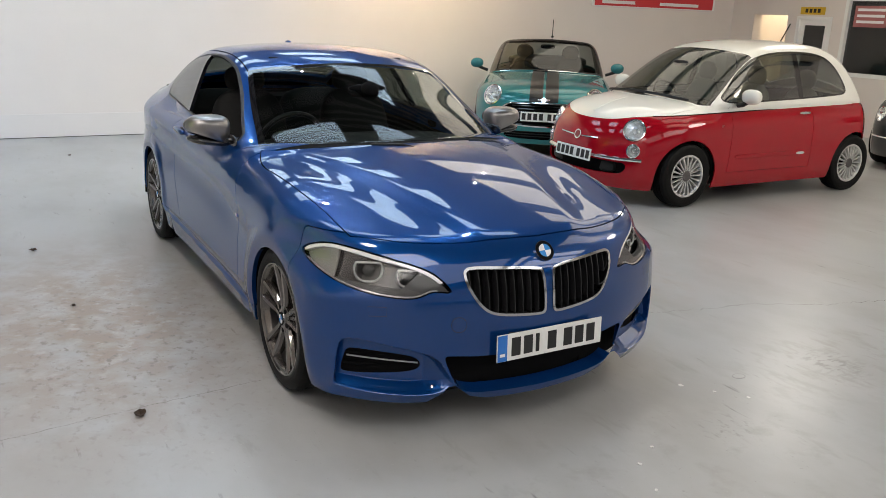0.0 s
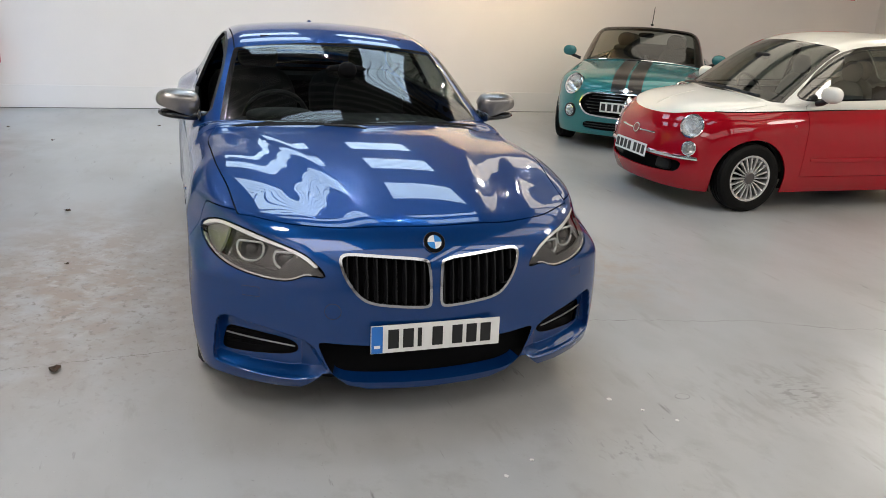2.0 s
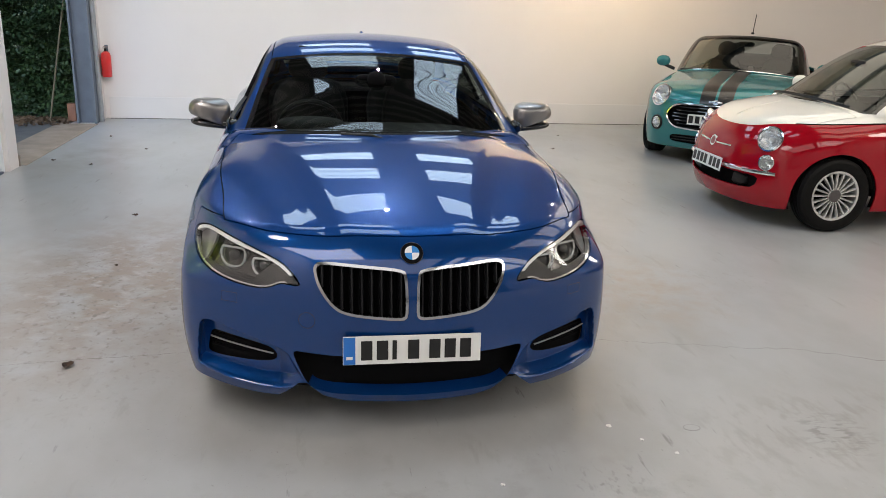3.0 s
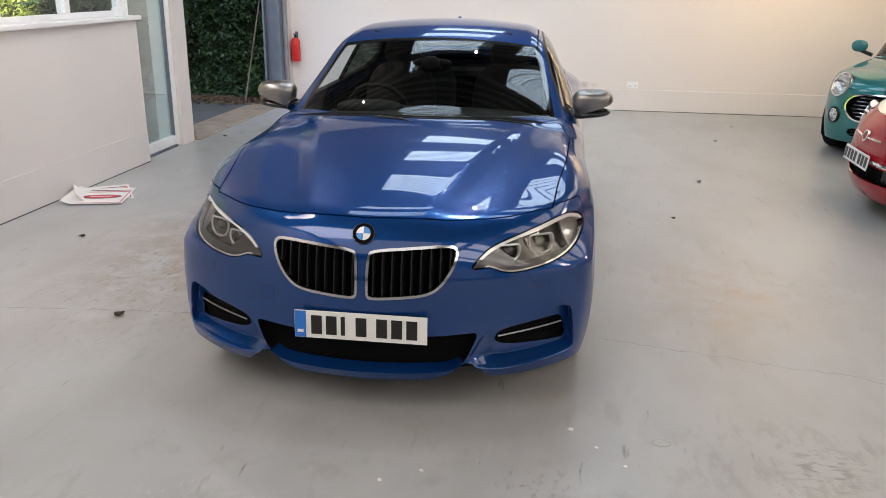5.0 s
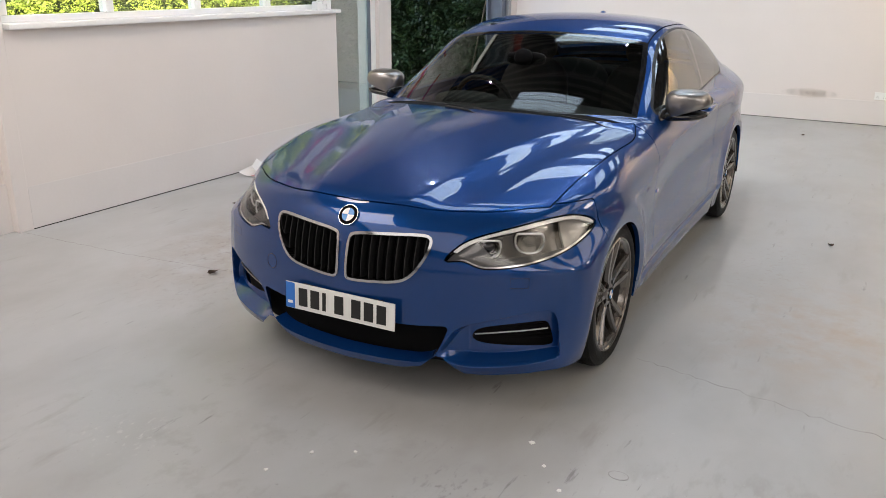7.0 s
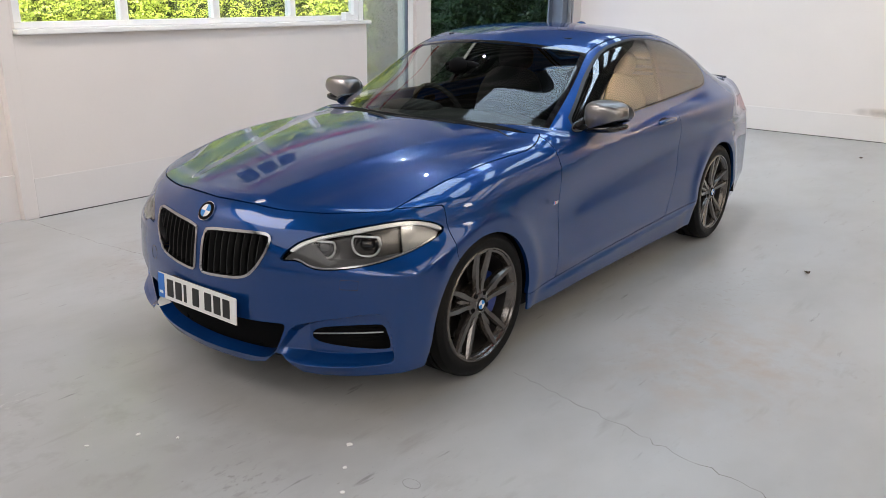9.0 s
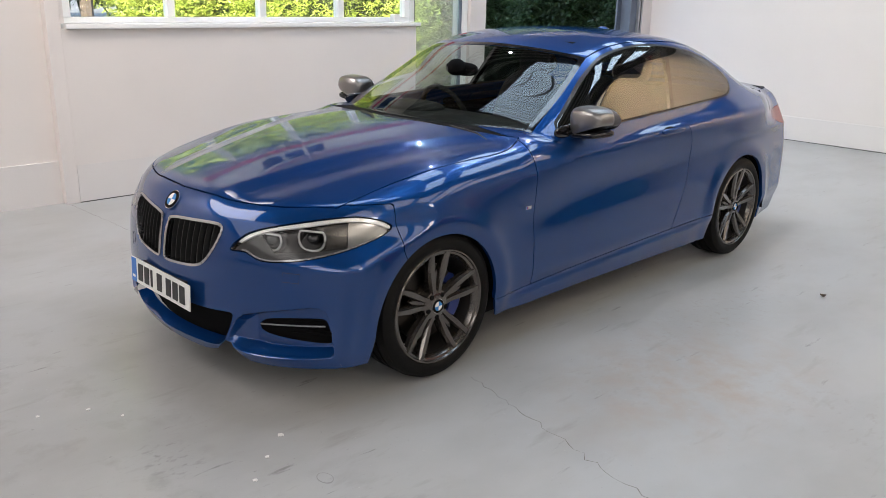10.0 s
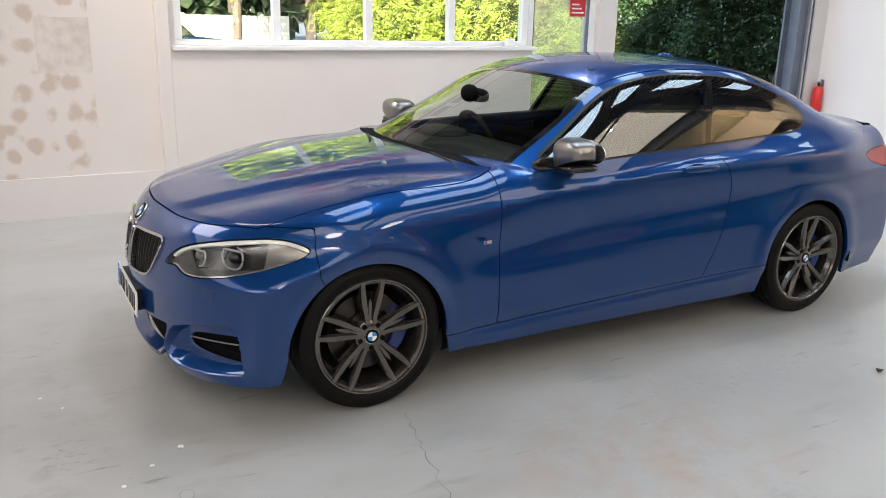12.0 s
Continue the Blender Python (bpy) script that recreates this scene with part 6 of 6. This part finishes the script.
# printed sheets lying by the half wall
RED_INK = mat("red_print", (0.55, 0.03, 0.04), 0.6)
PAPER = mat("poster_paper", (0.78, 0.77, 0.76), 0.5, vary=0.04, scale=9)
DARK_INK = mat("dark_print", (0.06, 0.05, 0.10), 0.6)
LAID = Matrix.Rotation(radians(-90), 4, "Y")
for (x, y, turn, w, h, z, curl) in ((-2.90, 2.22, 34, 0.42, 0.46, 0.002, 0.9), (-2.865, 2.105, 15.6, 0.45, 0.46, 0.012, 0.35)):
    sh_ = thing("poster", "printed white sheet with a red oval lying on the floor", "poster", "loose posters", m=Matrix.Translation((x, y, z)) @ Matrix.Rotation(radians(turn), 4, "Z"))
    bm = bmesh.new()
    bmesh.ops.create_grid(bm, x_segments=18, y_segments=18, size=0.5)
    for v in bm.verts:
        v.co = Vector((v.co.x * w, v.co.y * h, curl * max(0, -v.co.x - 0.30) ** 1.5 + 0.03 * max(0, v.co.y - 0.3)))
    bmesh.ops.solidify(bm, geom=bm.faces[:], thickness=0.0012)
    part("sheet", bm, PAPER, sh_, smooth=True)
    oval = Matrix.Translation((0.02, -0.05 * h, 0.0012)) @ LAID
    part("oval_rim", disc_bm(0.1, 0.0012, oval @ Matrix.Diagonal((1, 0.58, 1.55, 1)), 40), DARK_INK, sh_)
    part("oval", disc_bm(0.1, 0.0024, oval @ Matrix.Diagonal((1, 0.47, 1.36, 1)), 40), RED_INK, sh_)
    part("print_bar", box_bm((-0.06, 0.10, -0.05 * h - 0.008, -0.05 * h + 0.008, 0.0037, 0.0045)), PAPER, sh_)
    for k in range(2):
        part("print_line", box_bm((-0.24 * w, 0.44 * w, (0.25 + 0.10 * k) * h, (0.29 + 0.10 * k) * h, 0.0018, 0.0028)), DARK_INK if k else RED_INK, sh_)
    for y0, y1, x0, x1 in ((-0.46, -0.445, -0.26, 0.46), (0.445, 0.46, -0.26, 0.46), (-0.445, 0.445, 0.445, 0.46)):
        part("print_border", box_bm((x0 * w, x1 * w, y0 * h, y1 * h, 0.0018, 0.0028)), RED_INK, sh_)

# banner over the window band
ban = thing("wall_banner", "white banner with red bands and dark blue shapes above the window", "banner")
part("board", box_bm((LX + 0.002, LX + 0.02, 0.3, 3.4, 2.36, 3.10), bevel=0.004), TRIM, ban)
part("red_band", box_bm((LX + 0.0205, LX + 0.023, 0.35, 3.35, 2.38, 2.47)), RED_INK, ban)
part("dark_line", box_bm((LX + 0.0205, LX + 0.023, 0.35, 3.35, 2.495, 2.515)), INK, ban)
part("red_band", box_bm((LX + 0.0205, LX + 0.023, 0.35, 3.35, 2.98, 3.05)), RED_INK, ban)
NAVY = mat("navy_print", (0.01, 0.015, 0.06), 0.5)
for y0, y1 in ((1.12, 1.36), (1.42, 1.66), (1.72, 1.96)):
    part("printed_block", box_bm((LX + 0.0205, LX + 0.023, y0, y1, 2.58, 2.88)), NAVY, ban)

# dry leaves and flakes on the floor
LEAF = mat("dry_leaf", (0.085, 0.05, 0.032), 0.8, vary=0.4, scale=40)
rng = random.Random(4)


def leaf(x, y, size, turn):
    bm = bmesh.new()
    n = 9
    c = [bm.verts.new((size * (i / (n - 1) - 0.5), 0, 0.004 + 0.25 * size * abs(i / (n - 1) - 0.5))) for i in range(n)]
    for s in (-1, 1):
        e = [bm.verts.new((size * (i / (n - 1) - 0.5), s * size * 0.33 * math.sin(math.pi * i / (n - 1)) ** 0.8, 0.006 + size * (0.12 + 0.16 * rng.random()) * math.sin(math.pi * i / (n - 1)))) for i in range(1, n - 1)]
        row = [c[0]] + e + [c[-1]]
        for i in range(n - 1):
            vs = [c[i], c[i + 1], row[i + 1], row[i]]
            vs = [v for k, v in enumerate(vs) if v not in vs[:k]]
            if len(vs) > 2:
                bm.faces.new(vs)
    bmesh.ops.solidify(bm, geom=bm.faces[:], thickness=0.001)
    bm.transform(Matrix.Translation((x, y, 0.001)) @ Matrix.Rotation(turn, 4, "Z"))
    return tagged(part("dry_leaf", bm, LEAF), "curled brown dry leaf on the floor", "leaf", "fallen leaves")


for x, y, s in ((-1.476, -0.047, 0.075), (-1.738, 2.614, 0.06), (-2.415, 1.133, 0.055), (1.904, 3.588, 0.06), (2.35, 5.6, 0.06), (-2.2, 5.4, 0.05), (-1.2, 6.3, 0.05), (0.9, 6.5, 0.05), (-2.95, 4.75, 0.07), (-2.55, 4.55, 0.05), (1.55, 2.35, 0.05), (2.7, 6.6, 0.04), (-1.6, 1.4, 0.035), (-2.75, 6.2, 0.05)):
    leaf(x, y, s, rng.random() * 6.28)
FLAKE = mat("white_flake", (0.75, 0.74, 0.72), 0.6)
for x, y, s in ((0.824, -0.773, 0.011), (0.921, -0.891, 0.007), (0.167, -1.23, 0.008), (0.097, -1.394, 0.007), (0.30, -1.15, 0.007), (1.02, -1.0, 0.008)):
    bm = disc_bm(s, 0.003, Matrix.Translation((x, y, 0)) @ Matrix.Rotation(radians(-90), 4, "Y"), 11)
    for v in bm.verts:
        v.co.x += (rng.random() - 0.5) * s * 0.6
        v.co.y += (rng.random() - 0.5) * s * 0.6
    tagged(part("paint_flake", bm, FLAKE), "small white paint flake on the floor", "flake", "paint flakes")


ring_bm = disc_bm(0.032, 0.0012, Matrix.Translation((1.165, -0.815, 0)) @ Matrix.Rotation(radians(-90), 4, "Y") @ Matrix.Diagonal((1, 0.8, 1.15, 1)), 40, r0=0.028)
tagged(part("ring_stain", ring_bm, mat("ring_dirt", (0.30, 0.295, 0.29), 0.5)), "faint ring stain on the painted floor", "stain", kind="structure")


def crack(name, pts, w, jitter):
    """A thin wandering crack in the floor paint."""
    r2 = random.Random(7)
    P = []
    for a, b in zip(pts, pts[1:]):
        a, b = Vector(a), Vector(b)
        n = max(2, int((b - a).length / 0.035))
        d = (b - a).normalized()
        side = Vector((-d.y, d.x))
        for i in range(n):
            P.append(a + (b - a) * i / n + side * jitter * (r2.random() - 0.5) * 2)
    bm = bmesh.new()
    prev = None
    for i, p in enumerate(P):
        d = (P[min(i + 1, len(P) - 1)] - P[max(i - 1, 0)]).normalized()
        s = Vector((-d.y, d.x)) * w * (0.4 + r2.random())
        q = (bm.verts.new((p.x + s.x, p.y + s.y, 0.0012)), bm.verts.new((p.x - s.x, p.y - s.y, 0.0012)))
        if prev:
            bm.faces.new((prev[0], q[0], q[1], prev[1]))
        prev = q
    return tagged(part(name, bm, mat("crack_dirt", (0.17, 0.155, 0.14), 0.9)), "thin wandering crack in the painted floor", "crack", kind="structure")


crack("floor_crack", [(0.95, 0.12), (1.30, 0.05), (1.69, -0.04), (2.1, -0.10), (2.5, -0.30), (3.1, -0.42), (4.2, -0.55), (5.6, -0.5)], 0.0014, 0.016)
crack("floor_joint", [(-3.1, -0.10), (-2.2, -0.06), (-1.5, 0.02), (-0.9, 0.08)], 0.0012, 0.006)

# signs, office door and window on the far side
sign = thing("wall_sign", "red and white advertising banner on the rear wall", "sign")
part("board", box_bm((6.85, 9.6, BY - 0.02, BY - 0.002, 1.84, 2.70), bevel=0.004), TRIM, sign)
part("red_band", box_bm((6.9, 9.55, BY - 0.024, BY - 0.0205, 1.85, 2.30)), RED_INK, sign)
for a, b in ((7.05, 7.75), (8.3, 9.2)):
    part("text_bar", box_bm((a, b, BY - 0.027, BY - 0.0245, 1.885, 1.935)), WHITE, sign)
d2 = thing("door_2", "white framed office door with dark glass", "door")
d2["kind"] = "structure"
part("door_frame", box_bm((RX - 0.01, RX + 0.10, 5.631, 5.68, 0, 1.799), bevel=0.004), TRIM, d2)
part("door_frame", box_bm((RX - 0.01, RX + 0.10, 6.25, 6.299, 0, 1.799), bevel=0.004), TRIM, d2)
part("frame_head", box_bm((RX - 0.01, RX + 0.10, 5.681, 6.249, 1.75, 1.799), bevel=0.004), TRIM, d2)
part("leaf_stile", box_bm((RX + 0.03, RX + 0.07, 5.682, 5.77, 0.01, 1.749), (RX + 0.03, RX + 0.07, 6.16, 6.248, 0.01, 1.749), (RX + 0.03, RX + 0.07, 5.771, 6.159, 0.01, 0.8), (RX + 0.03, RX + 0.07, 5.771, 6.159, 1.66, 1.749)), TRIM, d2)
part("pane", box_bm((RX + 0.045, RX + 0.052, 5.771, 6.159, 0.801, 1.659)), glass("dark_office_glass", (0.5, 0.52, 0.52)), d2)
sg2 = tagged(part("yellow_sign", box_bm((RX - 0.02, RX - 0.003, 5.78, 6.24, 1.83, 1.95), bevel=0.003), mat("yellow_sign", (0.65, 0.42, 0.03), 0.5)), "small yellow sign with black bars over the door", "sign")
for k in range(4):
    part("sign_bar", box_bm((RX - 0.024, RX - 0.0195, 5.86 + 0.078 * k, 5.91 + 0.078 * k, 1.86, 1.92)), INK, sg2)
w2 = thing("window_2", "large dark office window with white frame", "window")
w2["kind"] = "structure"
part("window_frame", box_bm((RX - 0.02, RX + 0.10, -0.99, 5.419, 0.901, 0.96), (RX - 0.02, RX + 0.10, 5.36, 5.419, 0.961, 2.099), (RX - 0.02, RX + 0.10, -0.99, -0.93, 0.961, 2.099), (RX - 0.02, RX + 0.10, -0.929, 5.359, 2.05, 2.099)), TRIM, w2)
part("pane", box_bm((RX + 0.05, RX + 0.058, -0.929, 5.359, 0.961, 2.049)), glass("office_window_glass", (0.45, 0.47, 0.48)), w2)
nb = tagged(part("office_notice", box_bm((RX + 0.035, RX + 0.042, 4.73, 5.28, 1.66, 1.98)), mat("office_print", (0.35, 0.12, 0.12), 0.5)), "red and white notice behind the office window", "notice")
for k in range(3):
    part("notice_bar", box_bm((RX + 0.032, RX + 0.0345, 4.77, 5.23, 1.72 + 0.09 * k, 1.76 + 0.09 * k)), WHITE, nb)
lamp("office_lamp", "AREA", look((RX + 1.3, 6.9, 2.6), (RX + 1.3, 6.9, 0)), 9, (1.0, 0.78, 0.5), size=(0.5, 0.5))

# stained patch where old posters were taken off the side wall
bm = box_bm((LX, LX + 0.004, -2.6, -0.60, 0.315, 1.95))
stain = mat("stained_plaster", (0.80, 0.775, 0.745), 0.65, vary=0.03, scale=1.6)
n, l = stain.node_tree.nodes, stain.node_tree.links
tc, vo, no = n.new("ShaderNodeTexCoord"), n.new("ShaderNodeTexVoronoi"), n.new("ShaderNodeTexNoise")
vo.inputs["Scale"].default_value, no.inputs["Scale"].default_value, no.inputs["Detail"].default_value = 6.5, 9, 6
l.new(tc.outputs["Object"], vo.inputs["Vector"]), l.new(tc.outputs["Object"], no.inputs["Vector"])
ad, mr, mx = n.new("ShaderNodeMath"), n.new("ShaderNodeMapRange"), n.new("ShaderNodeMix")
ad.operation = "ADD"
l.new(vo.outputs["Distance"], ad.inputs[0]), l.new(no.outputs["Fac"], ad.inputs[1])
mr.inputs[1].default_value, mr.inputs[2].default_value, mr.inputs[3].default_value, mr.inputs[4].default_value = 0.76, 0.98, 0.75, 0.0
l.new(ad.outputs[0], mr.inputs[0])
mx.data_type = "RGBA"
mx.inputs["A"].default_value, mx.inputs["B"].default_value = (0.70, 0.65, 0.62, 1), (0.53, 0.41, 0.335, 1)
l.new(mr.outputs[0], mx.inputs["Factor"])
l.new(mx.outputs["Result"], n["Principled BSDF"].inputs["Base Color"])
tagged(part("stained_patch", bm, stain), "wall patch with brownish glue stains from old posters", "wall patch", kind="structure")

tagged(part("paint_patch", box_bm((LX + 0.0045, LX + 0.007, -0.98, -0.60, 1.12, 1.53), bevel=0.001), mat("patched_paint", (0.67, 0.605, 0.565), 0.65, vary=0.2, scale=14)), "pinkish square of old paint on the wall", "wall patch", kind="structure")

# brown smear low on the rear wall
sm = bpy.data.materials.new("brown_smear")
sm.use_nodes = True
n, l = sm.node_tree.nodes, sm.node_tree.links
n["Principled BSDF"].inputs["Base Color"].default_value = (0.42, 0.27, 0.14, 1)
n["Principled BSDF"].inputs["Roughness"].default_value = 0.7
tc, mp, no, gr, mu, mr = n.new("ShaderNodeTexCoord"), n.new("ShaderNodeMapping"), n.new("ShaderNodeTexNoise"), n.new("ShaderNodeTexGradient"), n.new("ShaderNodeMath"), n.new("ShaderNodeMapRange")
mp.inputs["Location"].default_value, mp.inputs["Scale"].default_value = (-0.80 / 0.42, 0, -0.33 / 0.075), (1 / 0.42, 0, 1 / 0.075)
gr.gradient_type, mu.operation = "SPHERICAL", "MULTIPLY"
no.inputs["Scale"].default_value, no.inputs["Detail"].default_value = 14, 8
mr.inputs[1].default_value, mr.inputs[2].default_value, mr.inputs[4].default_value = 0.10, 0.50, 0.20
l.new(tc.outputs["Object"], mp.inputs["Vector"]), l.new(mp.outputs[0], gr.inputs[0]), l.new(tc.outputs["Object"], no.inputs["Vector"])
l.new(gr.outputs["Fac"], mu.inputs[0]), l.new(no.outputs["Fac"], mu.inputs[1]), l.new(mu.outputs[0], mr.inputs[0])
l.new(mr.outputs[0], n["Principled BSDF"].inputs["Alpha"])
tagged(part("wall_smear", box_bm((0.36, 1.24, BY - 0.021, BY - 0.0185, 0.25, 0.41)), sm), "faint brown smear low on the rear wall", "stain", kind="structure")

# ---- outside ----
# leaf colour raised to carry the sunlight on it
HEDGE_SUNLIT = mat("hedge_sunlit_leaf", (0.30, 0.37, 0.05), 0.5, vary=0.55, scale=1.7)
HEDGE_SUNLIT.node_tree.nodes["Principled BSDF"].inputs["Subsurface Weight"].default_value = 0.0
rng = np.random.default_rng(5)


def leafy(name, box, sprays, label, category):
    """A hedge: a lumpy core, coloured dark for the shade within, set with sprays of small leaves; its far stretch
    stands taller.
    """
    x0, x1, y0, z0, z1 = box
    ob = thing(name, label, category)
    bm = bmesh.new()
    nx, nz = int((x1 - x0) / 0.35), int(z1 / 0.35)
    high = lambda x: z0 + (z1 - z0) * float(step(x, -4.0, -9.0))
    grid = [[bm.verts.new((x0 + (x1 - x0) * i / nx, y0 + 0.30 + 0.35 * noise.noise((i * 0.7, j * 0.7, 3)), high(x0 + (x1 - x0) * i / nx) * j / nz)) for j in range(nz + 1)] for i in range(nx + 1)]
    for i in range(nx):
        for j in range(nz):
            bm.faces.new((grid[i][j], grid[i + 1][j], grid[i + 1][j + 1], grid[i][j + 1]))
    part("hedge_shade_core", bm, mat("hedge_shade", (0.03, 0.045, 0.012), 0.9, vary=0.4, scale=3), ob)
    for xa, xb, zt, count, size, material in sprays:
        V, F = [], []
        for k in range(count):
            x = xa + (xb - xa) * rng.random()
            z = min(high(x), zt) * rng.random()
            lump = noise.noise((x * 1.1, z * 1.1, 1.0)) * 0.45 + noise.noise((x * 3.0, z * 3.0, 7.0)) * 0.34
            c = Vector((x, y0 - lump + rng.random() ** 2 * 0.40, z))
            d = Vector((rng.normal() * 0.8, -0.5 + rng.normal() * 0.4, rng.normal() * 0.6 - 0.15)).normalized()
            up_ = Vector((rng.normal() * 0.5, rng.normal() * 0.5 - 0.4, 1)).normalized()
            w = d.cross(up_).normalized()
            for i in range(7):
                s = size * (0.6 + 0.6 * rng.random())
                sgn = -1 if i % 2 else 1
                p = c + d * size * 0.55 * i + up_ * size * 0.12 * rng.normal()
                e = (d * 0.75 + w * sgn * 0.75 + up_ * 0.3 * rng.normal()).normalized() if i < 6 else d
                q = e.cross(up_).normalized()
                n0 = len(V)
                V += [p, p + e * s * 0.5 + q * s * 0.26, p + e * s, p + e * s * 0.5 - q * s * 0.26]
                F += [(n0, n0 + 1, n0 + 2, n0 + 3)]
        mesh_ob("leaves", V, F, material, ob)["kind"] = "stuff"
    return ob


# near leaves of the same hedge, coloured dark for the building's shade
HEDGE_SHADED = mat("hedge_shaded_leaf", (0.050, 0.098, 0.036), 0.42, vary=0.75, scale=5.5)
leafy("hedge", (-21.5, -3.5, 7.75, 4.6, 8.5), ((-7.0, -3.5, 3.2, 9000, 0.07, HEDGE_SHADED), (-13.0, -7.0, 8.5, 15000, 0.062, HEDGE_SUNLIT), (-21.5, -13.0, 8.5, 15000, 0.08, HEDGE_SUNLIT)),
      "tall dense green hedge, coloured as shaded near the building and sunlit beyond", "hedge")
fence = thing("fence", "pale sunlit board fence at the far side of the yard", "fence")
PALE = mat("pale_boards", (0.62, 0.56, 0.45), 0.8, vary=0.15, scale=3)
for k in range(46):
    part("board", box_bm((-24.02, -24.0, -9 + k * 0.36, -9 + k * 0.36 + 0.345, 0, 1.45)), PALE, fence)
for k in range(7):
    part("fence_post", box_bm((-24.12, -24.03, -9 + k * 2.6, -8.9 + k * 2.6, 0, 1.5)), PALE, fence)
tree = thing("tree", "slim tree with a pale trunk by the fence", "tree", m=Matrix.Translation((-21.0, 5.0, 0)))
part("trunk", tube_bm([(0, 0, -0.02), (0.05, 0.02, 1.2), (0.0, 0.05, 2.4), (0.1, 0.0, 4.0)], 0.13, 10), mat("bark", (0.16, 0.12, 0.08), 0.9, vary=0.4, scale=12, bump=0.5), tree, smooth=True)
for k in range(5):
    a = k * 1.3
    part("limb", tube_bm([(0.03, 0.03, 2.0 + 0.3 * k), (0.5 * math.cos(a), 0.5 * math.sin(a), 2.6 + 0.3 * k), (1.1 * math.cos(a), 1.1 * math.sin(a), 3.0 + 0.35 * k)], 0.04, 6), mat("bark_limb", (0.16, 0.12, 0.08), 0.9), tree)
V, F = [], []
for k in range(4000):
    c = Vector((rng.normal() * 0.9, rng.normal() * 0.9, 4.3 + rng.normal() * 0.7))
    d, w = Vector(rng.normal(size=3)).normalized() * 0.14, Vector(rng.normal(size=3)).normalized() * 0.05
    n0 = len(V)
    V += [c, c + d * 0.5 + w, c + d, c + d * 0.5 - w]
    F.append((n0, n0 + 1, n0 + 2, n0 + 3))
mesh_ob("crown", V, F, HEDGE_SUNLIT, tree)["kind"] = "stuff"
# shade is put into the lower leaves' colour, sunlight into the crowns'
wood = thing("far_trees", "tall trees beyond the fence, coloured dark below and sunlit above", "trees")
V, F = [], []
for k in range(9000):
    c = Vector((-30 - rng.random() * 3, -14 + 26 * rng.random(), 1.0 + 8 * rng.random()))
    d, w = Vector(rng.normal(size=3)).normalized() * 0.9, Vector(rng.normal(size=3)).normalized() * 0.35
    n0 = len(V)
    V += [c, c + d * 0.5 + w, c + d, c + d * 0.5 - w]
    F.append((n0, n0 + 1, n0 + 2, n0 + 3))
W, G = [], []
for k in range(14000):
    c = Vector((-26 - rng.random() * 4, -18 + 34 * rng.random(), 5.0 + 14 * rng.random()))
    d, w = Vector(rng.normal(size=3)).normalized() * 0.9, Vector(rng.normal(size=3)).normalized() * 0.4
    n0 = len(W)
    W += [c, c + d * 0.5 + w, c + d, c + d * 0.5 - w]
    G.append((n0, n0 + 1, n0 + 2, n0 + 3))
mesh_ob("crowns", W, G, HEDGE_SUNLIT, wood, "sunlit tops of the trees")["kind"] = "stuff"
mesh_ob("foliage", V, F, mat("far_foliage_shaded", (0.035, 0.06, 0.02), 0.8, vary=0.4, scale=1.0), wood)["kind"] = "stuff"
for k in range(8):
    part("trunk", tube_bm([(-30, -12 + 3.2 * k, 0), (-30.2, -12 + 3.2 * k, 6)], 0.25, 7), mat("far_bark", (0.08, 0.06, 0.045), 0.9), wood)
yard = thing("parked_car", "blue car parked outside in the yard", "car", m=place(-18.0, 3.6, 160))
f_low, f_up, sh, up = hull(o)
panel("body", sh, car_paint("yard_blue", (0.01, 0.06, 0.22), 0.5), yard, both=True)
glazing(yard, up, o, OUTL, 1.65, roof_mat=car_paint("yard_blue_roof", (0.01, 0.06, 0.22), 0.5))
for y in (0.0, 2.495):
    spoked_wheel(yard, Matrix.Translation((0.765, y, 0.31)), 0.31, 0.216, 8, SILVER, 0.205)
    spoked_wheel(yard, Matrix.Translation((-0.765, y, 0.31)) @ FLIP, 0.31, 0.216, 8, SILVER, 0.205)
litter = thing("leaf_litter", "brown fallen leaves along the foot of the hedge", "leaf litter")
V, F = [], []
for k in range(2500):
    c = Vector((-3.5 - 5 * rng.random(), 6.95 + 0.75 * rng.random() ** 0.6, 0.0))
    d, w = Vector((rng.normal(), rng.normal(), 0)).normalized() * 0.07, Vector((rng.normal(), rng.normal(), 0.3)).normalized() * 0.03
    n0 = len(V)
    V += [c, c + d * 0.5 + w, c + d + Vector((0, 0, 0.02)), c + d * 0.5 - w]
    F.append((n0, n0 + 1, n0 + 2, n0 + 3))
mesh_ob("leaves", V, F, mat("litter_leaf", (0.16, 0.10, 0.06), 0.85, vary=0.5, scale=8), litter)["kind"] = "stuff"
